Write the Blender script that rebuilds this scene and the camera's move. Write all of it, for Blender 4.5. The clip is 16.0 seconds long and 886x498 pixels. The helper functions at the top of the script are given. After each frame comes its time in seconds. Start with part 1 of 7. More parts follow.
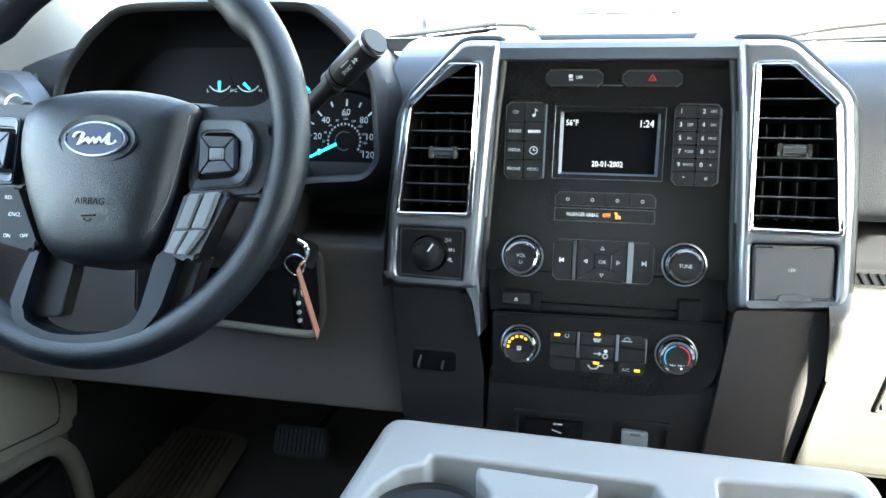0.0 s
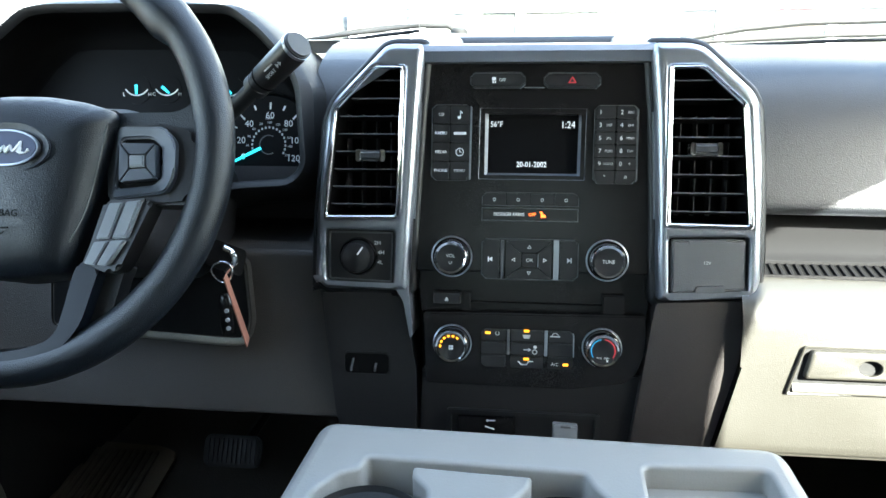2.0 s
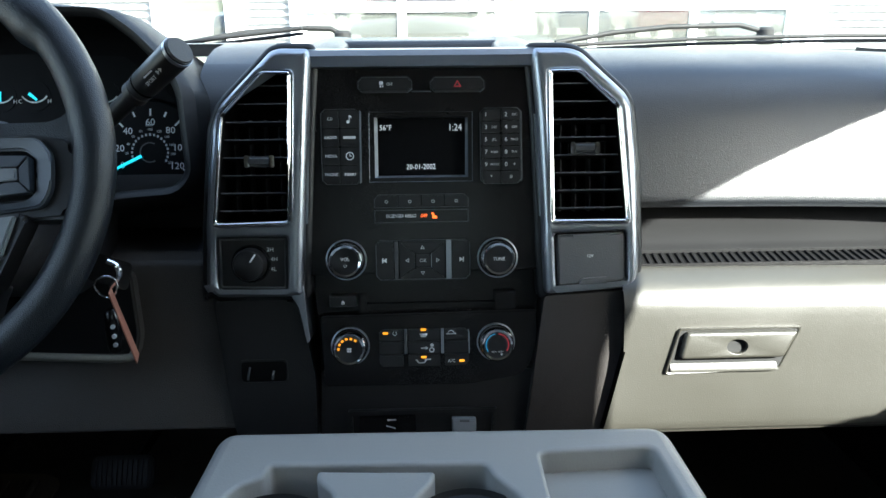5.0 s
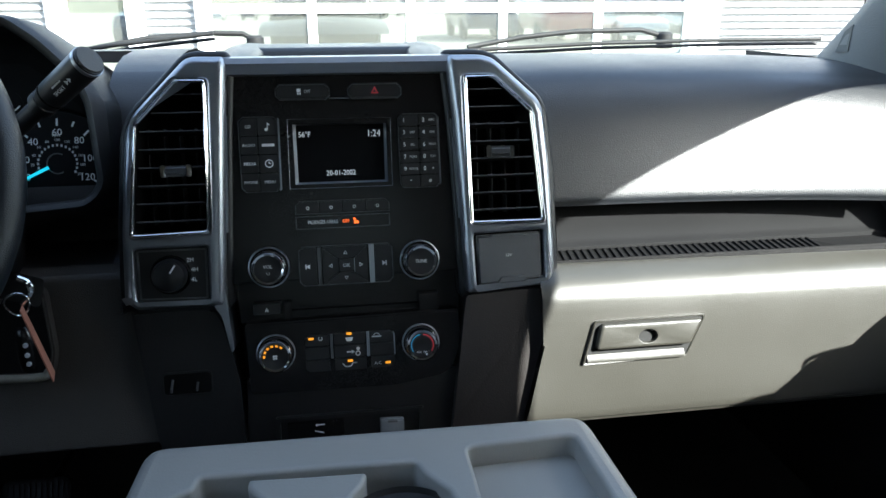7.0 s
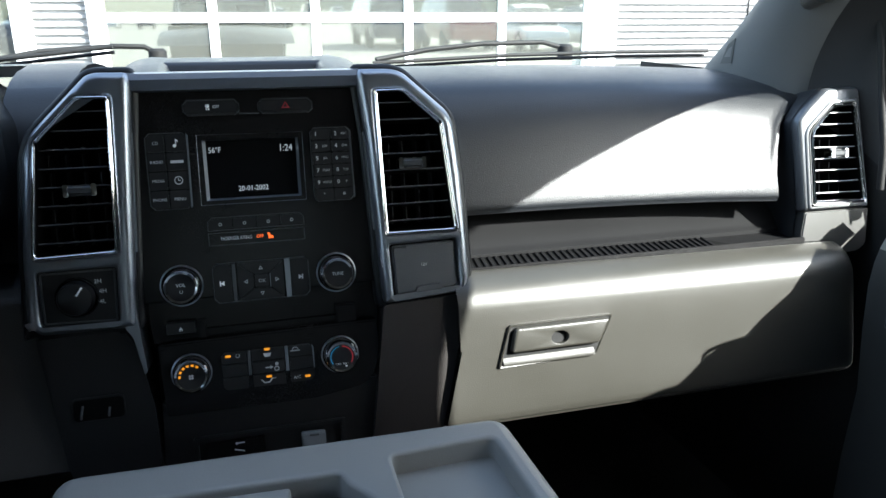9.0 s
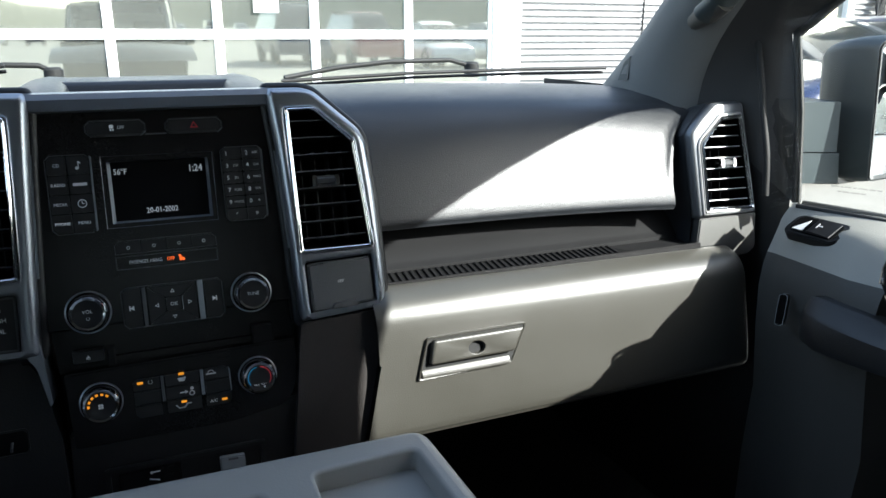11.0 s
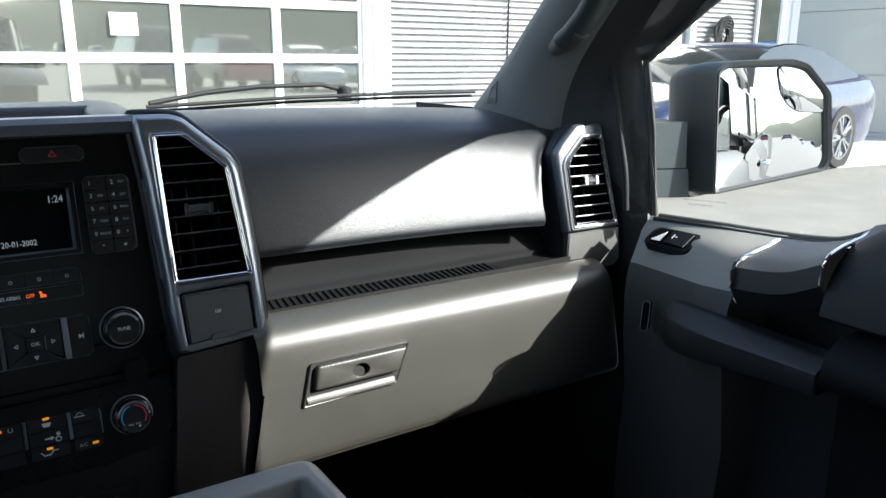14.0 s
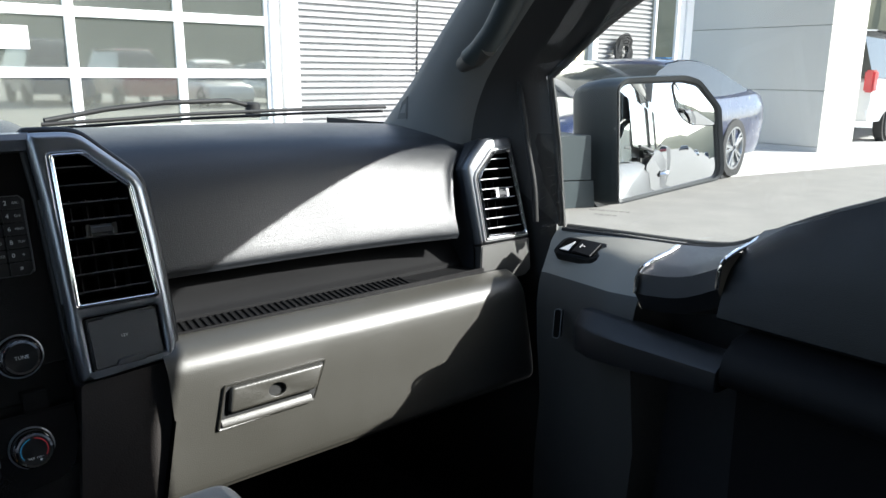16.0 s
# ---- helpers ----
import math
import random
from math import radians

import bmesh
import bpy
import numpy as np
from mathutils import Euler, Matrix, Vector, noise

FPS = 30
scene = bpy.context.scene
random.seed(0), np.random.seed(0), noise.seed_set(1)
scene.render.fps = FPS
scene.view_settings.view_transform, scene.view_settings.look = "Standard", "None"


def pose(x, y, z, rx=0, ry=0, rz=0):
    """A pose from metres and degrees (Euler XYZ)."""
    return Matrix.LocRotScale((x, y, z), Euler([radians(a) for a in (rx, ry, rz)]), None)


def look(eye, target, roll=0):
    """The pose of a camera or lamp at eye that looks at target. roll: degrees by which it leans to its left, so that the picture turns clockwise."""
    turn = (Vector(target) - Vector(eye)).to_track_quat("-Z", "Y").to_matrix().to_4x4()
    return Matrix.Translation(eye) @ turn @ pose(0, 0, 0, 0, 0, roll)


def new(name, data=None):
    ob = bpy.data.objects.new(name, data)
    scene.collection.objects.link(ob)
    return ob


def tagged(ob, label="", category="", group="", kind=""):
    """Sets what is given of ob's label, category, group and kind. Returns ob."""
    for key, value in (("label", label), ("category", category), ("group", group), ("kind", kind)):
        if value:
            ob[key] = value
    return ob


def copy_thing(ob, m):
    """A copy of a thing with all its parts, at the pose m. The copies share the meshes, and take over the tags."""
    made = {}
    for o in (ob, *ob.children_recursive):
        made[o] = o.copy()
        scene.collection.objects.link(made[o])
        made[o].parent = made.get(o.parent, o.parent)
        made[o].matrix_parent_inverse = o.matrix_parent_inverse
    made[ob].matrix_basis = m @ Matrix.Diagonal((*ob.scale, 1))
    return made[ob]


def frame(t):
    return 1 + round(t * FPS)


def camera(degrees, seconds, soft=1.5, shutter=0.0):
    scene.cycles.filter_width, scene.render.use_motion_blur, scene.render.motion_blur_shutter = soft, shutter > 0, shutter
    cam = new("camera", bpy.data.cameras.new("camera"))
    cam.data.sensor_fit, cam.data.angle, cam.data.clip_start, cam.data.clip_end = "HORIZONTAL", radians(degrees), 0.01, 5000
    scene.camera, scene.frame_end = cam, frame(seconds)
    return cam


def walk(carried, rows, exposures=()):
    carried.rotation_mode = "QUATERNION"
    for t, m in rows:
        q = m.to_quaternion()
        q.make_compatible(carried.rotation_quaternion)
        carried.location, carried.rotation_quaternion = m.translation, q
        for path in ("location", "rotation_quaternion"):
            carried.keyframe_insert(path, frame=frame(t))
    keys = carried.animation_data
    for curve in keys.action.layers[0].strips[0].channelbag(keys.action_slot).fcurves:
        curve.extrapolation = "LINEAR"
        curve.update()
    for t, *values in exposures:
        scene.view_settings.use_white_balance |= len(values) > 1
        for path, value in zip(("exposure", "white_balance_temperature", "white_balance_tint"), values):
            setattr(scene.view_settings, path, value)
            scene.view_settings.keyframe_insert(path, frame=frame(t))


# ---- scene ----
# ---- camera and its walk ----
cam = camera(62.25, 16.0)
# seconds, eye, yaw, pitch, roll in degrees
ROWS = [
    (0.0, 0.0057, -0.0447, 1.4976, 12.83, -17.84, -1.04),
    (0.5, 0.0046, -0.0457, 1.4985, 11.29, -17.86, -0.96),
    (1.0, 0.0044, -0.0468, 1.4997, 9.80, -17.92, -0.89),
    (1.5, 0.0047, -0.0483, 1.5009, 8.35, -17.97, -0.85),
    (2.0, 0.0046, -0.0490, 1.5019, 6.91, -18.01, -0.80),
    (2.5, 0.0036, -0.0498, 1.5026, 5.41, -18.05, -0.70),
    (3.0, 0.0029, -0.0505, 1.5033, 3.93, -18.10, -0.67),
    (3.5, 0.0029, -0.0520, 1.5038, 2.49, -18.12, -0.65),
    (4.0, 0.0027, -0.0538, 1.5048, 1.00, -18.14, -0.57),
    (6.5, -0.0014, -0.0688, 1.5130, -6.96, -18.15, -0.29),
    (7.0, -0.0033, -0.0722, 1.5149, -8.74, -18.15, -0.26),
    (7.5, -0.0049, -0.0755, 1.5172, -10.47, -18.15, -0.21),
    (8.0, -0.0068, -0.0798, 1.5194, -12.26, -18.04, -0.14),
    (8.5, -0.0073, -0.0824, 1.5203, -14.04, -17.79, -0.09),
    (9.0, -0.0080, -0.0836, 1.5211, -15.83, -17.52, -0.06),
    (9.5, -0.0095, -0.0857, 1.5216, -17.64, -17.21, -0.03),
    (10.0, -0.0107, -0.0890, 1.5225, -19.38, -16.90, 0.01),
    (12.5, -0.0161, -0.0977, 1.5249, -27.85, -15.43, 0.17),
    (13.0, -0.0164, -0.0990, 1.5254, -29.42, -15.15, 0.20),
    (13.5, -0.0174, -0.1002, 1.5256, -31.01, -14.86, 0.23),
    (14.0, -0.0187, -0.1018, 1.5259, -32.62, -14.55, 0.26),
    (14.5, -0.0189, -0.1036, 1.5267, -34.25, -14.28, 0.28),
    (15.0, -0.0198, -0.1043, 1.5270, -36.00, -14.00, 0.31),
    (15.5, -0.0213, -0.1054, 1.5274, -37.80, -13.70, 0.33),
    (16.0, -0.0216, -0.1070, 1.5272, -39.44, -13.41, 0.34),
]
walk(cam, [(t, pose(x, y, z, 0, 0, yaw) @ pose(0, 0, 0, 90 + pitch) @ pose(0, 0, 0, 0, 0, roll)) for t, x, y, z, yaw, pitch, roll in ROWS],
     exposures=[(0.0, 4.58, 6300, 2), (4.0, 3.33, 6200, 2), (7.0, 2.57, 6000, 4), (9.0, 2.28, 6000, 5), (12.5, 1.80, 6050, 6), (16.0, 1.50, 6050, 8)])

# ---- world, sun ----
SUN = Vector((1.0, -1.15, 0.92)).normalized()
world = bpy.data.worlds.new("sky")
scene.world = world
world.use_nodes = True
wn = world.node_tree.nodes
sky = wn.new("ShaderNodeTexSky")
sky.sky_type, sky.sun_disc = "NISHITA", False
sky.sun_elevation, sky.sun_rotation = math.asin(SUN.z), math.atan2(SUN.x, SUN.y)
sky.air_density, sky.dust_density = 1.0, 1.4
wn["Background"].inputs["Strength"].default_value = 0.15
haze = wn.new("ShaderNodeHueSaturation")
haze.inputs["Saturation"].default_value = 0.76
world.node_tree.links.new(sky.outputs[0], haze.inputs["Color"])
world.node_tree.links.new(haze.outputs[0], wn["Background"].inputs["Color"])
sun = new("sun", bpy.data.lights.new("sun", "SUN"))
sun.data.energy, sun.data.angle, sun.data.color = 4.4, radians(0.53), (1.0, 0.95, 0.86)
sun.matrix_world = look(SUN * 30, (0, 0, 0))


# ---- materials ----
def material(name, colour, rough=0.5, metal=0.0, grain=0.0, scale=700.0, var=0.12, patch=9.0, wear=0.08, coat=0.0, spec=0.5, cells=False):
    """A surface with fine relief (grain, at scale per metre) and colour and gloss that vary at two sizes."""
    m = bpy.data.materials.new(name)
    m.use_nodes = True
    n, l = m.node_tree.nodes, m.node_tree.links
    b = n["Principled BSDF"]
    b.inputs["Metallic"].default_value = metal
    b.inputs["Specular IOR Level"].default_value = spec
    b.inputs["Coat Weight"].default_value = coat
    b.inputs["Coat Roughness"].default_value = 0.08
    co = n.new("ShaderNodeTexCoord")
    big, fine = n.new("ShaderNodeTexNoise"), n.new("ShaderNodeTexNoise")
    big.inputs["Scale"].default_value, big.inputs["Detail"].default_value = patch, 6.0
    fine.inputs["Scale"].default_value, fine.inputs["Detail"].default_value = scale * 0.4, 3.0
    for t in (big, fine):
        l.new(co.outputs["Object"], t.inputs["Vector"])
    both = n.new("ShaderNodeMath")
    both.operation = "MULTIPLY_ADD"
    both.inputs[1].default_value = 0.6
    l.new(big.outputs["Fac"], both.inputs[0])
    half = n.new("ShaderNodeMath")
    half.operation = "MULTIPLY"
    half.inputs[1].default_value = 0.4
    l.new(fine.outputs["Fac"], half.inputs[0])
    l.new(half.outputs[0], both.inputs[2])
    ramp = n.new("ShaderNodeMixRGB")
    lo, hi = [c * (1 - var) for c in colour], [min(1.0, c * (1 + var)) for c in colour]
    ramp.inputs["Color1"].default_value, ramp.inputs["Color2"].default_value = (*lo, 1), (*hi, 1)
    l.new(both.outputs[0], ramp.inputs["Fac"])
    l.new(ramp.outputs[0], b.inputs["Base Color"])
    rr = n.new("ShaderNodeMapRange")
    rr.inputs["From Min"].default_value, rr.inputs["From Max"].default_value = 0.3, 0.7
    rr.inputs["To Min"].default_value, rr.inputs["To Max"].default_value = max(0.02, rough - wear), min(1.0, rough + wear)
    l.new(both.outputs[0], rr.inputs["Value"])
    l.new(rr.outputs[0], b.inputs["Roughness"])
    if grain:
        bump = n.new("ShaderNodeBump")
        bump.inputs["Strength"].default_value, bump.inputs["Distance"].default_value = min(1.0, grain), 0.0008
        if cells:
            v = n.new("ShaderNodeTexVoronoi")
            v.feature, v.inputs["Scale"].default_value = "F1", scale
            l.new(co.outputs["Object"], v.inputs["Vector"])
            l.new(v.outputs["Distance"], bump.inputs["Height"])
        else:
            l.new(fine.outputs["Fac"], bump.inputs["Height"])
        l.new(bump.outputs[0], b.inputs["Normal"])
    return m


def glowing(name, colour, strength):
    m = material(name, [c * 0.5 for c in colour], 0.4, var=0.02)
    b = m.node_tree.nodes["Principled BSDF"]
    b.inputs["Emission Color"].default_value, b.inputs["Emission Strength"].default_value = (*colour, 1), strength
    return m


def glass(name, tint=(1, 1, 1), rough=0.0):
    m = bpy.data.materials.new(name)
    m.use_nodes = True
    n, l = m.node_tree.nodes, m.node_tree.links
    n.remove(n["Principled BSDF"])
    tr, gl, mix, lw = n.new("ShaderNodeBsdfTransparent"), n.new("ShaderNodeBsdfGlossy"), n.new("ShaderNodeMixShader"), n.new("ShaderNodeLayerWeight")
    tr.inputs["Color"].default_value, gl.inputs["Roughness"].default_value = (*tint, 1), rough
    power, span = n.new("ShaderNodeMath"), n.new("ShaderNodeMath")
    power.operation, power.inputs[1].default_value = "POWER", 5.0
    span.operation, span.inputs[1].default_value, span.inputs[2].default_value = "MULTIPLY_ADD", 0.92, 0.05
    l.new(lw.outputs["Facing"], power.inputs[0])
    l.new(power.outputs[0], span.inputs[0])
    l.new(span.outputs[0], mix.inputs[0])
    l.new(tr.outputs[0], mix.inputs[1])
    l.new(gl.outputs[0], mix.inputs[2])
    l.new(mix.outputs[0], n["Material Output"].inputs["Surface"])
    return m


PODSATIN = material("pod_satin", (0.105, 0.104, 0.100), 0.40, metal=0.6, var=0.05, wear=0.02)
DASH = material("dash_grain", (0.0125, 0.0145, 0.0178), 0.40, grain=0.30, scale=820, var=0.06, cells=True, spec=0.72)
DASH.node_tree.nodes["Principled BSDF"].inputs["Sheen Weight"].default_value = 0.08
DASH.node_tree.nodes["Principled BSDF"].inputs["Sheen Roughness"].default_value = 0.35
DASH.node_tree.nodes["Principled BSDF"].inputs["Sheen Tint"].default_value = (0.85, 0.92, 1.0, 1)
DARK = material("dark_plastic", (0.0082, 0.0078, 0.0082), 0.42, grain=0.35, scale=1500, spec=0.4)
BROWN = material("dark_brown_plastic", (0.0195, 0.0158, 0.0145), 0.5, grain=0.35, scale=1500)
GLOSS = material("stack_black", (0.0050, 0.0044, 0.0044), 0.24, grain=0.04, scale=2200, wear=0.06, spec=0.34)
BUTTON = material("button_black", (0.0085, 0.0083, 0.0086), 0.34, grain=0.08, scale=2200, spec=0.5)
EDGE = material("edge_grey", (0.07, 0.072, 0.075), 0.3, metal=0.5, var=0.03, wear=0.02)
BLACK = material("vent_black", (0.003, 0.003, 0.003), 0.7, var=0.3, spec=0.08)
SILVER = material("satin_silver", (0.35, 0.368, 0.400), 0.31, metal=0.92, var=0.03, wear=0.015)
CHROME = material("chrome", (0.85, 0.86, 0.88), 0.09, metal=1.0, var=0.03, wear=0.03)
OLIVE = material("door_tan_grey", (0.15, 0.142, 0.115), 0.6, grain=0.4, scale=900, var=0.06, cells=True)
TAN = material("light_tan_plastic", (0.040, 0.0380, 0.0316), 0.38, grain=0.16, scale=1000, var=0.06, cells=True, spec=0.7)
GREY = material("light_grey_plastic", (0.30, 0.291, 0.270), 0.42, grain=0.25, scale=1300, var=0.05)
# The door trim's grey twice: paler for its lit top, darker for shade.
DOORTOP_LIT = material("door_cap_lit_grey", (0.30, 0.290, 0.255), 0.5, grain=0.25, scale=900, var=0.08, cells=True)
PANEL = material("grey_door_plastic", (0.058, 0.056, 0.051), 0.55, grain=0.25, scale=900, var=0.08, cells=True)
WHEEL = material("wheel_leather", (0.0042, 0.0066, 0.0100), 0.38, grain=0.34, scale=1100, cells=True, spec=0.55)
DOORBLACK = material("door_black", (0.013, 0.0138, 0.0155), 0.40, grain=0.35, scale=1100, cells=True, spec=0.6)
DOORPAD = material("door_pad_black", (0.0085, 0.0088, 0.0092), 0.46, grain=0.25, scale=1100, cells=True, spec=0.42)
DOORDARK = material("door_dark", (0.006, 0.006, 0.0065), 0.6, grain=0.25, scale=1100, cells=True, spec=0.2)
# Slat edges of the pod vent, pale for the sun on them.
SUNSLAT = material("sunlit_slat_edge", (0.32, 0.32, 0.33), 0.42, var=0.05)
SHELF = material("shelf_black", (0.011, 0.011, 0.0115), 0.6, grain=0.06, scale=900, spec=0.14)
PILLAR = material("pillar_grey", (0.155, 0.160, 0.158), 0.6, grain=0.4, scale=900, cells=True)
MIRRORSHELL = material("mirror_shell_grey", (0.034, 0.046, 0.050), 0.5, grain=0.2, scale=900)
MATBLACK = material("mat_black", (0.006, 0.006, 0.006), 0.9, grain=0.1, scale=900, spec=0.12)
FRAMEBLACK = material("door_frame_black", (0.028, 0.028, 0.029), 0.55, grain=0.3, scale=900)
RUBBER = material("rubber", (0.012, 0.012, 0.012), 0.7, grain=0.3, scale=900)
CARPET = material("carpet", (0.09, 0.081, 0.069), 0.95, grain=1.0, scale=900, var=0.4)
MAT = material("floor_mat", (0.22, 0.18, 0.13), 0.8, grain=0.6, scale=500, var=0.25)
SILKEY = material("key_grey", (0.17, 0.18, 0.19), 0.45, grain=0.1, scale=2000)
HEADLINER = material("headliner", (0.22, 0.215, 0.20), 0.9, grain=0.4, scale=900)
PRINT = material("print_white", (0.78, 0.78, 0.78), 0.5, var=0.03)
MIRROR = material("mirror", (0.92, 0.93, 0.93), 0.01, metal=1.0, var=0.01, wear=0.0)
GLASS = glass("clear_glass", (0.93, 0.95, 0.94))
KNEE = material("knee_grey", (0.026, 0.0214, 0.0164), 0.55, grain=0.45, scale=900, cells=True)
SEATCLOTH = material("seat_cloth", (0.03, 0.03, 0.032), 0.9, grain=0.8, scale=900, var=0.2)
TINTED = glass("tinted_glass", (0.12, 0.13, 0.13))
ASPHALT = material("asphalt", (0.21, 0.198, 0.175), 0.9, grain=0.8, scale=70, var=0.42, patch=2.6)
CONCRETE = material("concrete", (0.50, 0.49, 0.47), 0.85, grain=0.4, scale=150, var=0.08, patch=1.2)
STUCCO = material("wall_panel_grey", (0.54, 0.525, 0.48), 0.7, grain=0.3, scale=200, var=0.05, patch=0.7)
WHITEFRAME = material("white_aluminium", (0.80, 0.80, 0.80), 0.4, grain=0.05, scale=600, var=0.04)
CORRUGATED = material("corrugated_metal", (0.30, 0.30, 0.30), 0.45, metal=0.2, grain=0.08, scale=300, var=0.06, patch=2)
BODY = material("truck_paint_grey", (0.075, 0.078, 0.081), 0.5, metal=0.1, coat=0.08, var=0.03, wear=0.01, spec=0.25)
SCREEN = material("screen_black", (0.003, 0.003, 0.0035), 0.45, var=0.02, spec=0.08)


# ---- building helpers ----
def part(name, bm, mat, parent=None, label="", smooth=40, flat=None, **tags):
    me = bpy.data.meshes.new(name)
    bmesh.ops.recalc_face_normals(bm, faces=bm.faces)
    bm.to_mesh(me)
    bm.free()
    me.materials.append(mat)
    if smooth:
        for p in me.polygons:
            p.use_smooth = True
        me.set_sharp_from_angle(angle=radians(smooth))
        if flat:
            axis = flat.to_3x3().col[2].normalized()
            for p in me.polygons:
                p.use_smooth = p.normal.dot(axis) < 0.9995
    ob = new(name, me)
    if parent:
        ob.parent = parent
        if parent.type == "EMPTY":
            ob.matrix_parent_inverse = parent.matrix_basis.inverted()
    return tagged(ob, label, **tags)


def thing(name, at, label, category, group="", kind=""):
    ob = new(name)
    ob.location = at
    ob.empty_display_size = 0.05
    ob.matrix_basis = Matrix.Translation(at)
    return tagged(ob, label, category, group, kind)


def prism(poly, d0, d1, m=Matrix(), bevel=0.0, seg=2, bm=None):
    """A flat polygon (x, y) drawn out from d0 to d1 along local z; bevel rounds the rim at d1 and the upright edges."""
    own = bmesh.new()
    lo = [own.verts.new((x, y, d0)) for x, y in poly]
    hi = [own.verts.new((x, y, d1)) for x, y in poly]
    k = len(poly)
    own.faces.new(lo[::-1])
    top = own.faces.new(hi)
    for i in range(k):
        own.faces.new((lo[i], lo[(i + 1) % k], hi[(i + 1) % k], hi[i]))
    if bevel:
        bmesh.ops.bevel(own, geom=list(top.edges), offset=bevel, segments=seg, affect="EDGES", clamp_overlap=True)
    own.transform(m)
    return merge(bm, own)


def merge(bm, own):
    if bm is None:
        return own
    me = bpy.data.meshes.new("tmp")
    own.to_mesh(me)
    own.free()
    bm.from_mesh(me)
    bpy.data.meshes.remove(me)
    return bm


def rounded(x0, y0, x1, y1, r, k=4):
    """A rectangle with round corners."""
    out = []
    for cx, cy, a in ((x1 - r, y1 - r, 0), (x0 + r, y1 - r, 90), (x0 + r, y0 + r, 180), (x1 - r, y0 + r, 270)):
        out += [(cx + r * math.cos(radians(a + 90 * i / k)), cy + r * math.sin(radians(a + 90 * i / k))) for i in range(k + 1)]
    return out


def soften(poly, r, k=4):
    """Rounds each corner of a polygon."""
    out, n = [], len(poly)
    for i in range(n):
        a, b, c = Vector(poly[i - 1]), Vector(poly[i]), Vector(poly[(i + 1) % n])
        u, v = a - b, c - b
        d = min(r, u.length * 0.45, v.length * 0.45)
        p, q = b + u.normalized() * d, b + v.normalized() * d
        for j in range(k + 1):
            t = j / k
            out.append(tuple((1 - t) ** 2 * p + 2 * t * (1 - t) * b + t * t * q))
    return out


def grown(poly, d):
    """The polygon offset outwards by d."""
    n = len(poly)
    area = sum(poly[i - 1][0] * poly[i][1] - poly[i][0] * poly[i - 1][1] for i in range(n))
    sgn = 1 if area > 0 else -1
    out = []
    for i in range(n):
        a, b, c = Vector(poly[i - 1]), Vector(poly[i]), Vector(poly[(i + 1) % n])
        e, f = (b - a).normalized(), (c - b).normalized()
        n1, n2 = Vector((e.y, -e.x)) * sgn, Vector((f.y, -f.x)) * sgn
        w = (n1 + n2)
        w = w / max(0.35, w.length_squared / 2)
        out.append(tuple(b + w * d))
    return out


def ring(outer, inner, d0, d1, m=Matrix(), bevel=0.0, bm=None, dip=0.0, seg=2):
    """A frame between two polygons with as many corners."""
    own, k = bmesh.new(), len(outer)
    loops = [[own.verts.new((x, y, z)) for x, y in p] for p, z in ((outer, d0), (outer, d1), (inner, d1 - dip), (inner, d0))]
    for a, b in zip(loops, loops[1:] + loops[:1]):
        for i in range(k):
            own.faces.new((a[i], a[(i + 1) % k], b[(i + 1) % k], b[i]))
    if bevel:
        es = [e for e in own.edges if (e.verts[0] in loops[1] and e.verts[1] in loops[1]) or (e.verts[0] in loops[2] and e.verts[1] in loops[2])]
        bmesh.ops.bevel(own, geom=es, offset=bevel, segments=seg, affect="EDGES", clamp_overlap=True)
    own.transform(m)
    return merge(bm, own)


def box(x0, x1, y0, y1, z0, z1, bevel=0.0, m=Matrix(), bm=None, seg=2):
    own = bmesh.new()
    bmesh.ops.create_cube(own, size=1.0)
    own.transform(Matrix.LocRotScale(((x0 + x1) / 2, (y0 + y1) / 2, (z0 + z1) / 2), None, (x1 - x0, y1 - y0, z1 - z0)))
    if bevel:
        bmesh.ops.bevel(own, geom=list(own.edges), offset=bevel, segments=seg, affect="EDGES", clamp_overlap=True)
    own.transform(m)
    return merge(bm, own)


def loft(sections, closed=False, caps=True, bm=None):
    """A skin through sections, each a list of as many points."""
    own = bmesh.new()
    rows = [[own.verts.new(p) for p in s] for s in sections]
    k = len(rows[0])
    for a, b in zip(rows, rows[1:]):
        for i in range(k if closed else k - 1):
            j = (i + 1) % k
            own.faces.new((a[i], a[j], b[j], b[i]))
    if caps and closed:
        own.faces.new(rows[0][::-1])
        own.faces.new(rows[-1])
    return merge(bm, own)


def smooth_curve(pts, k=6):
    """Catmull-Rom through points."""
    p = [Vector(q) for q in pts]
    p = [2 * p[0] - p[1], *p, 2 * p[-1] - p[-2]]
    out = []
    for a, b, c, d in zip(p, p[1:], p[2:], p[3:]):
        for i in range(k):
            t = i / k
            out.append(0.5 * (2 * b + (c - a) * t + (2 * a - 5 * b + 4 * c - d) * t * t + (3 * b - a - 3 * c + d) * t ** 3))
    return [*out, p[-2]]


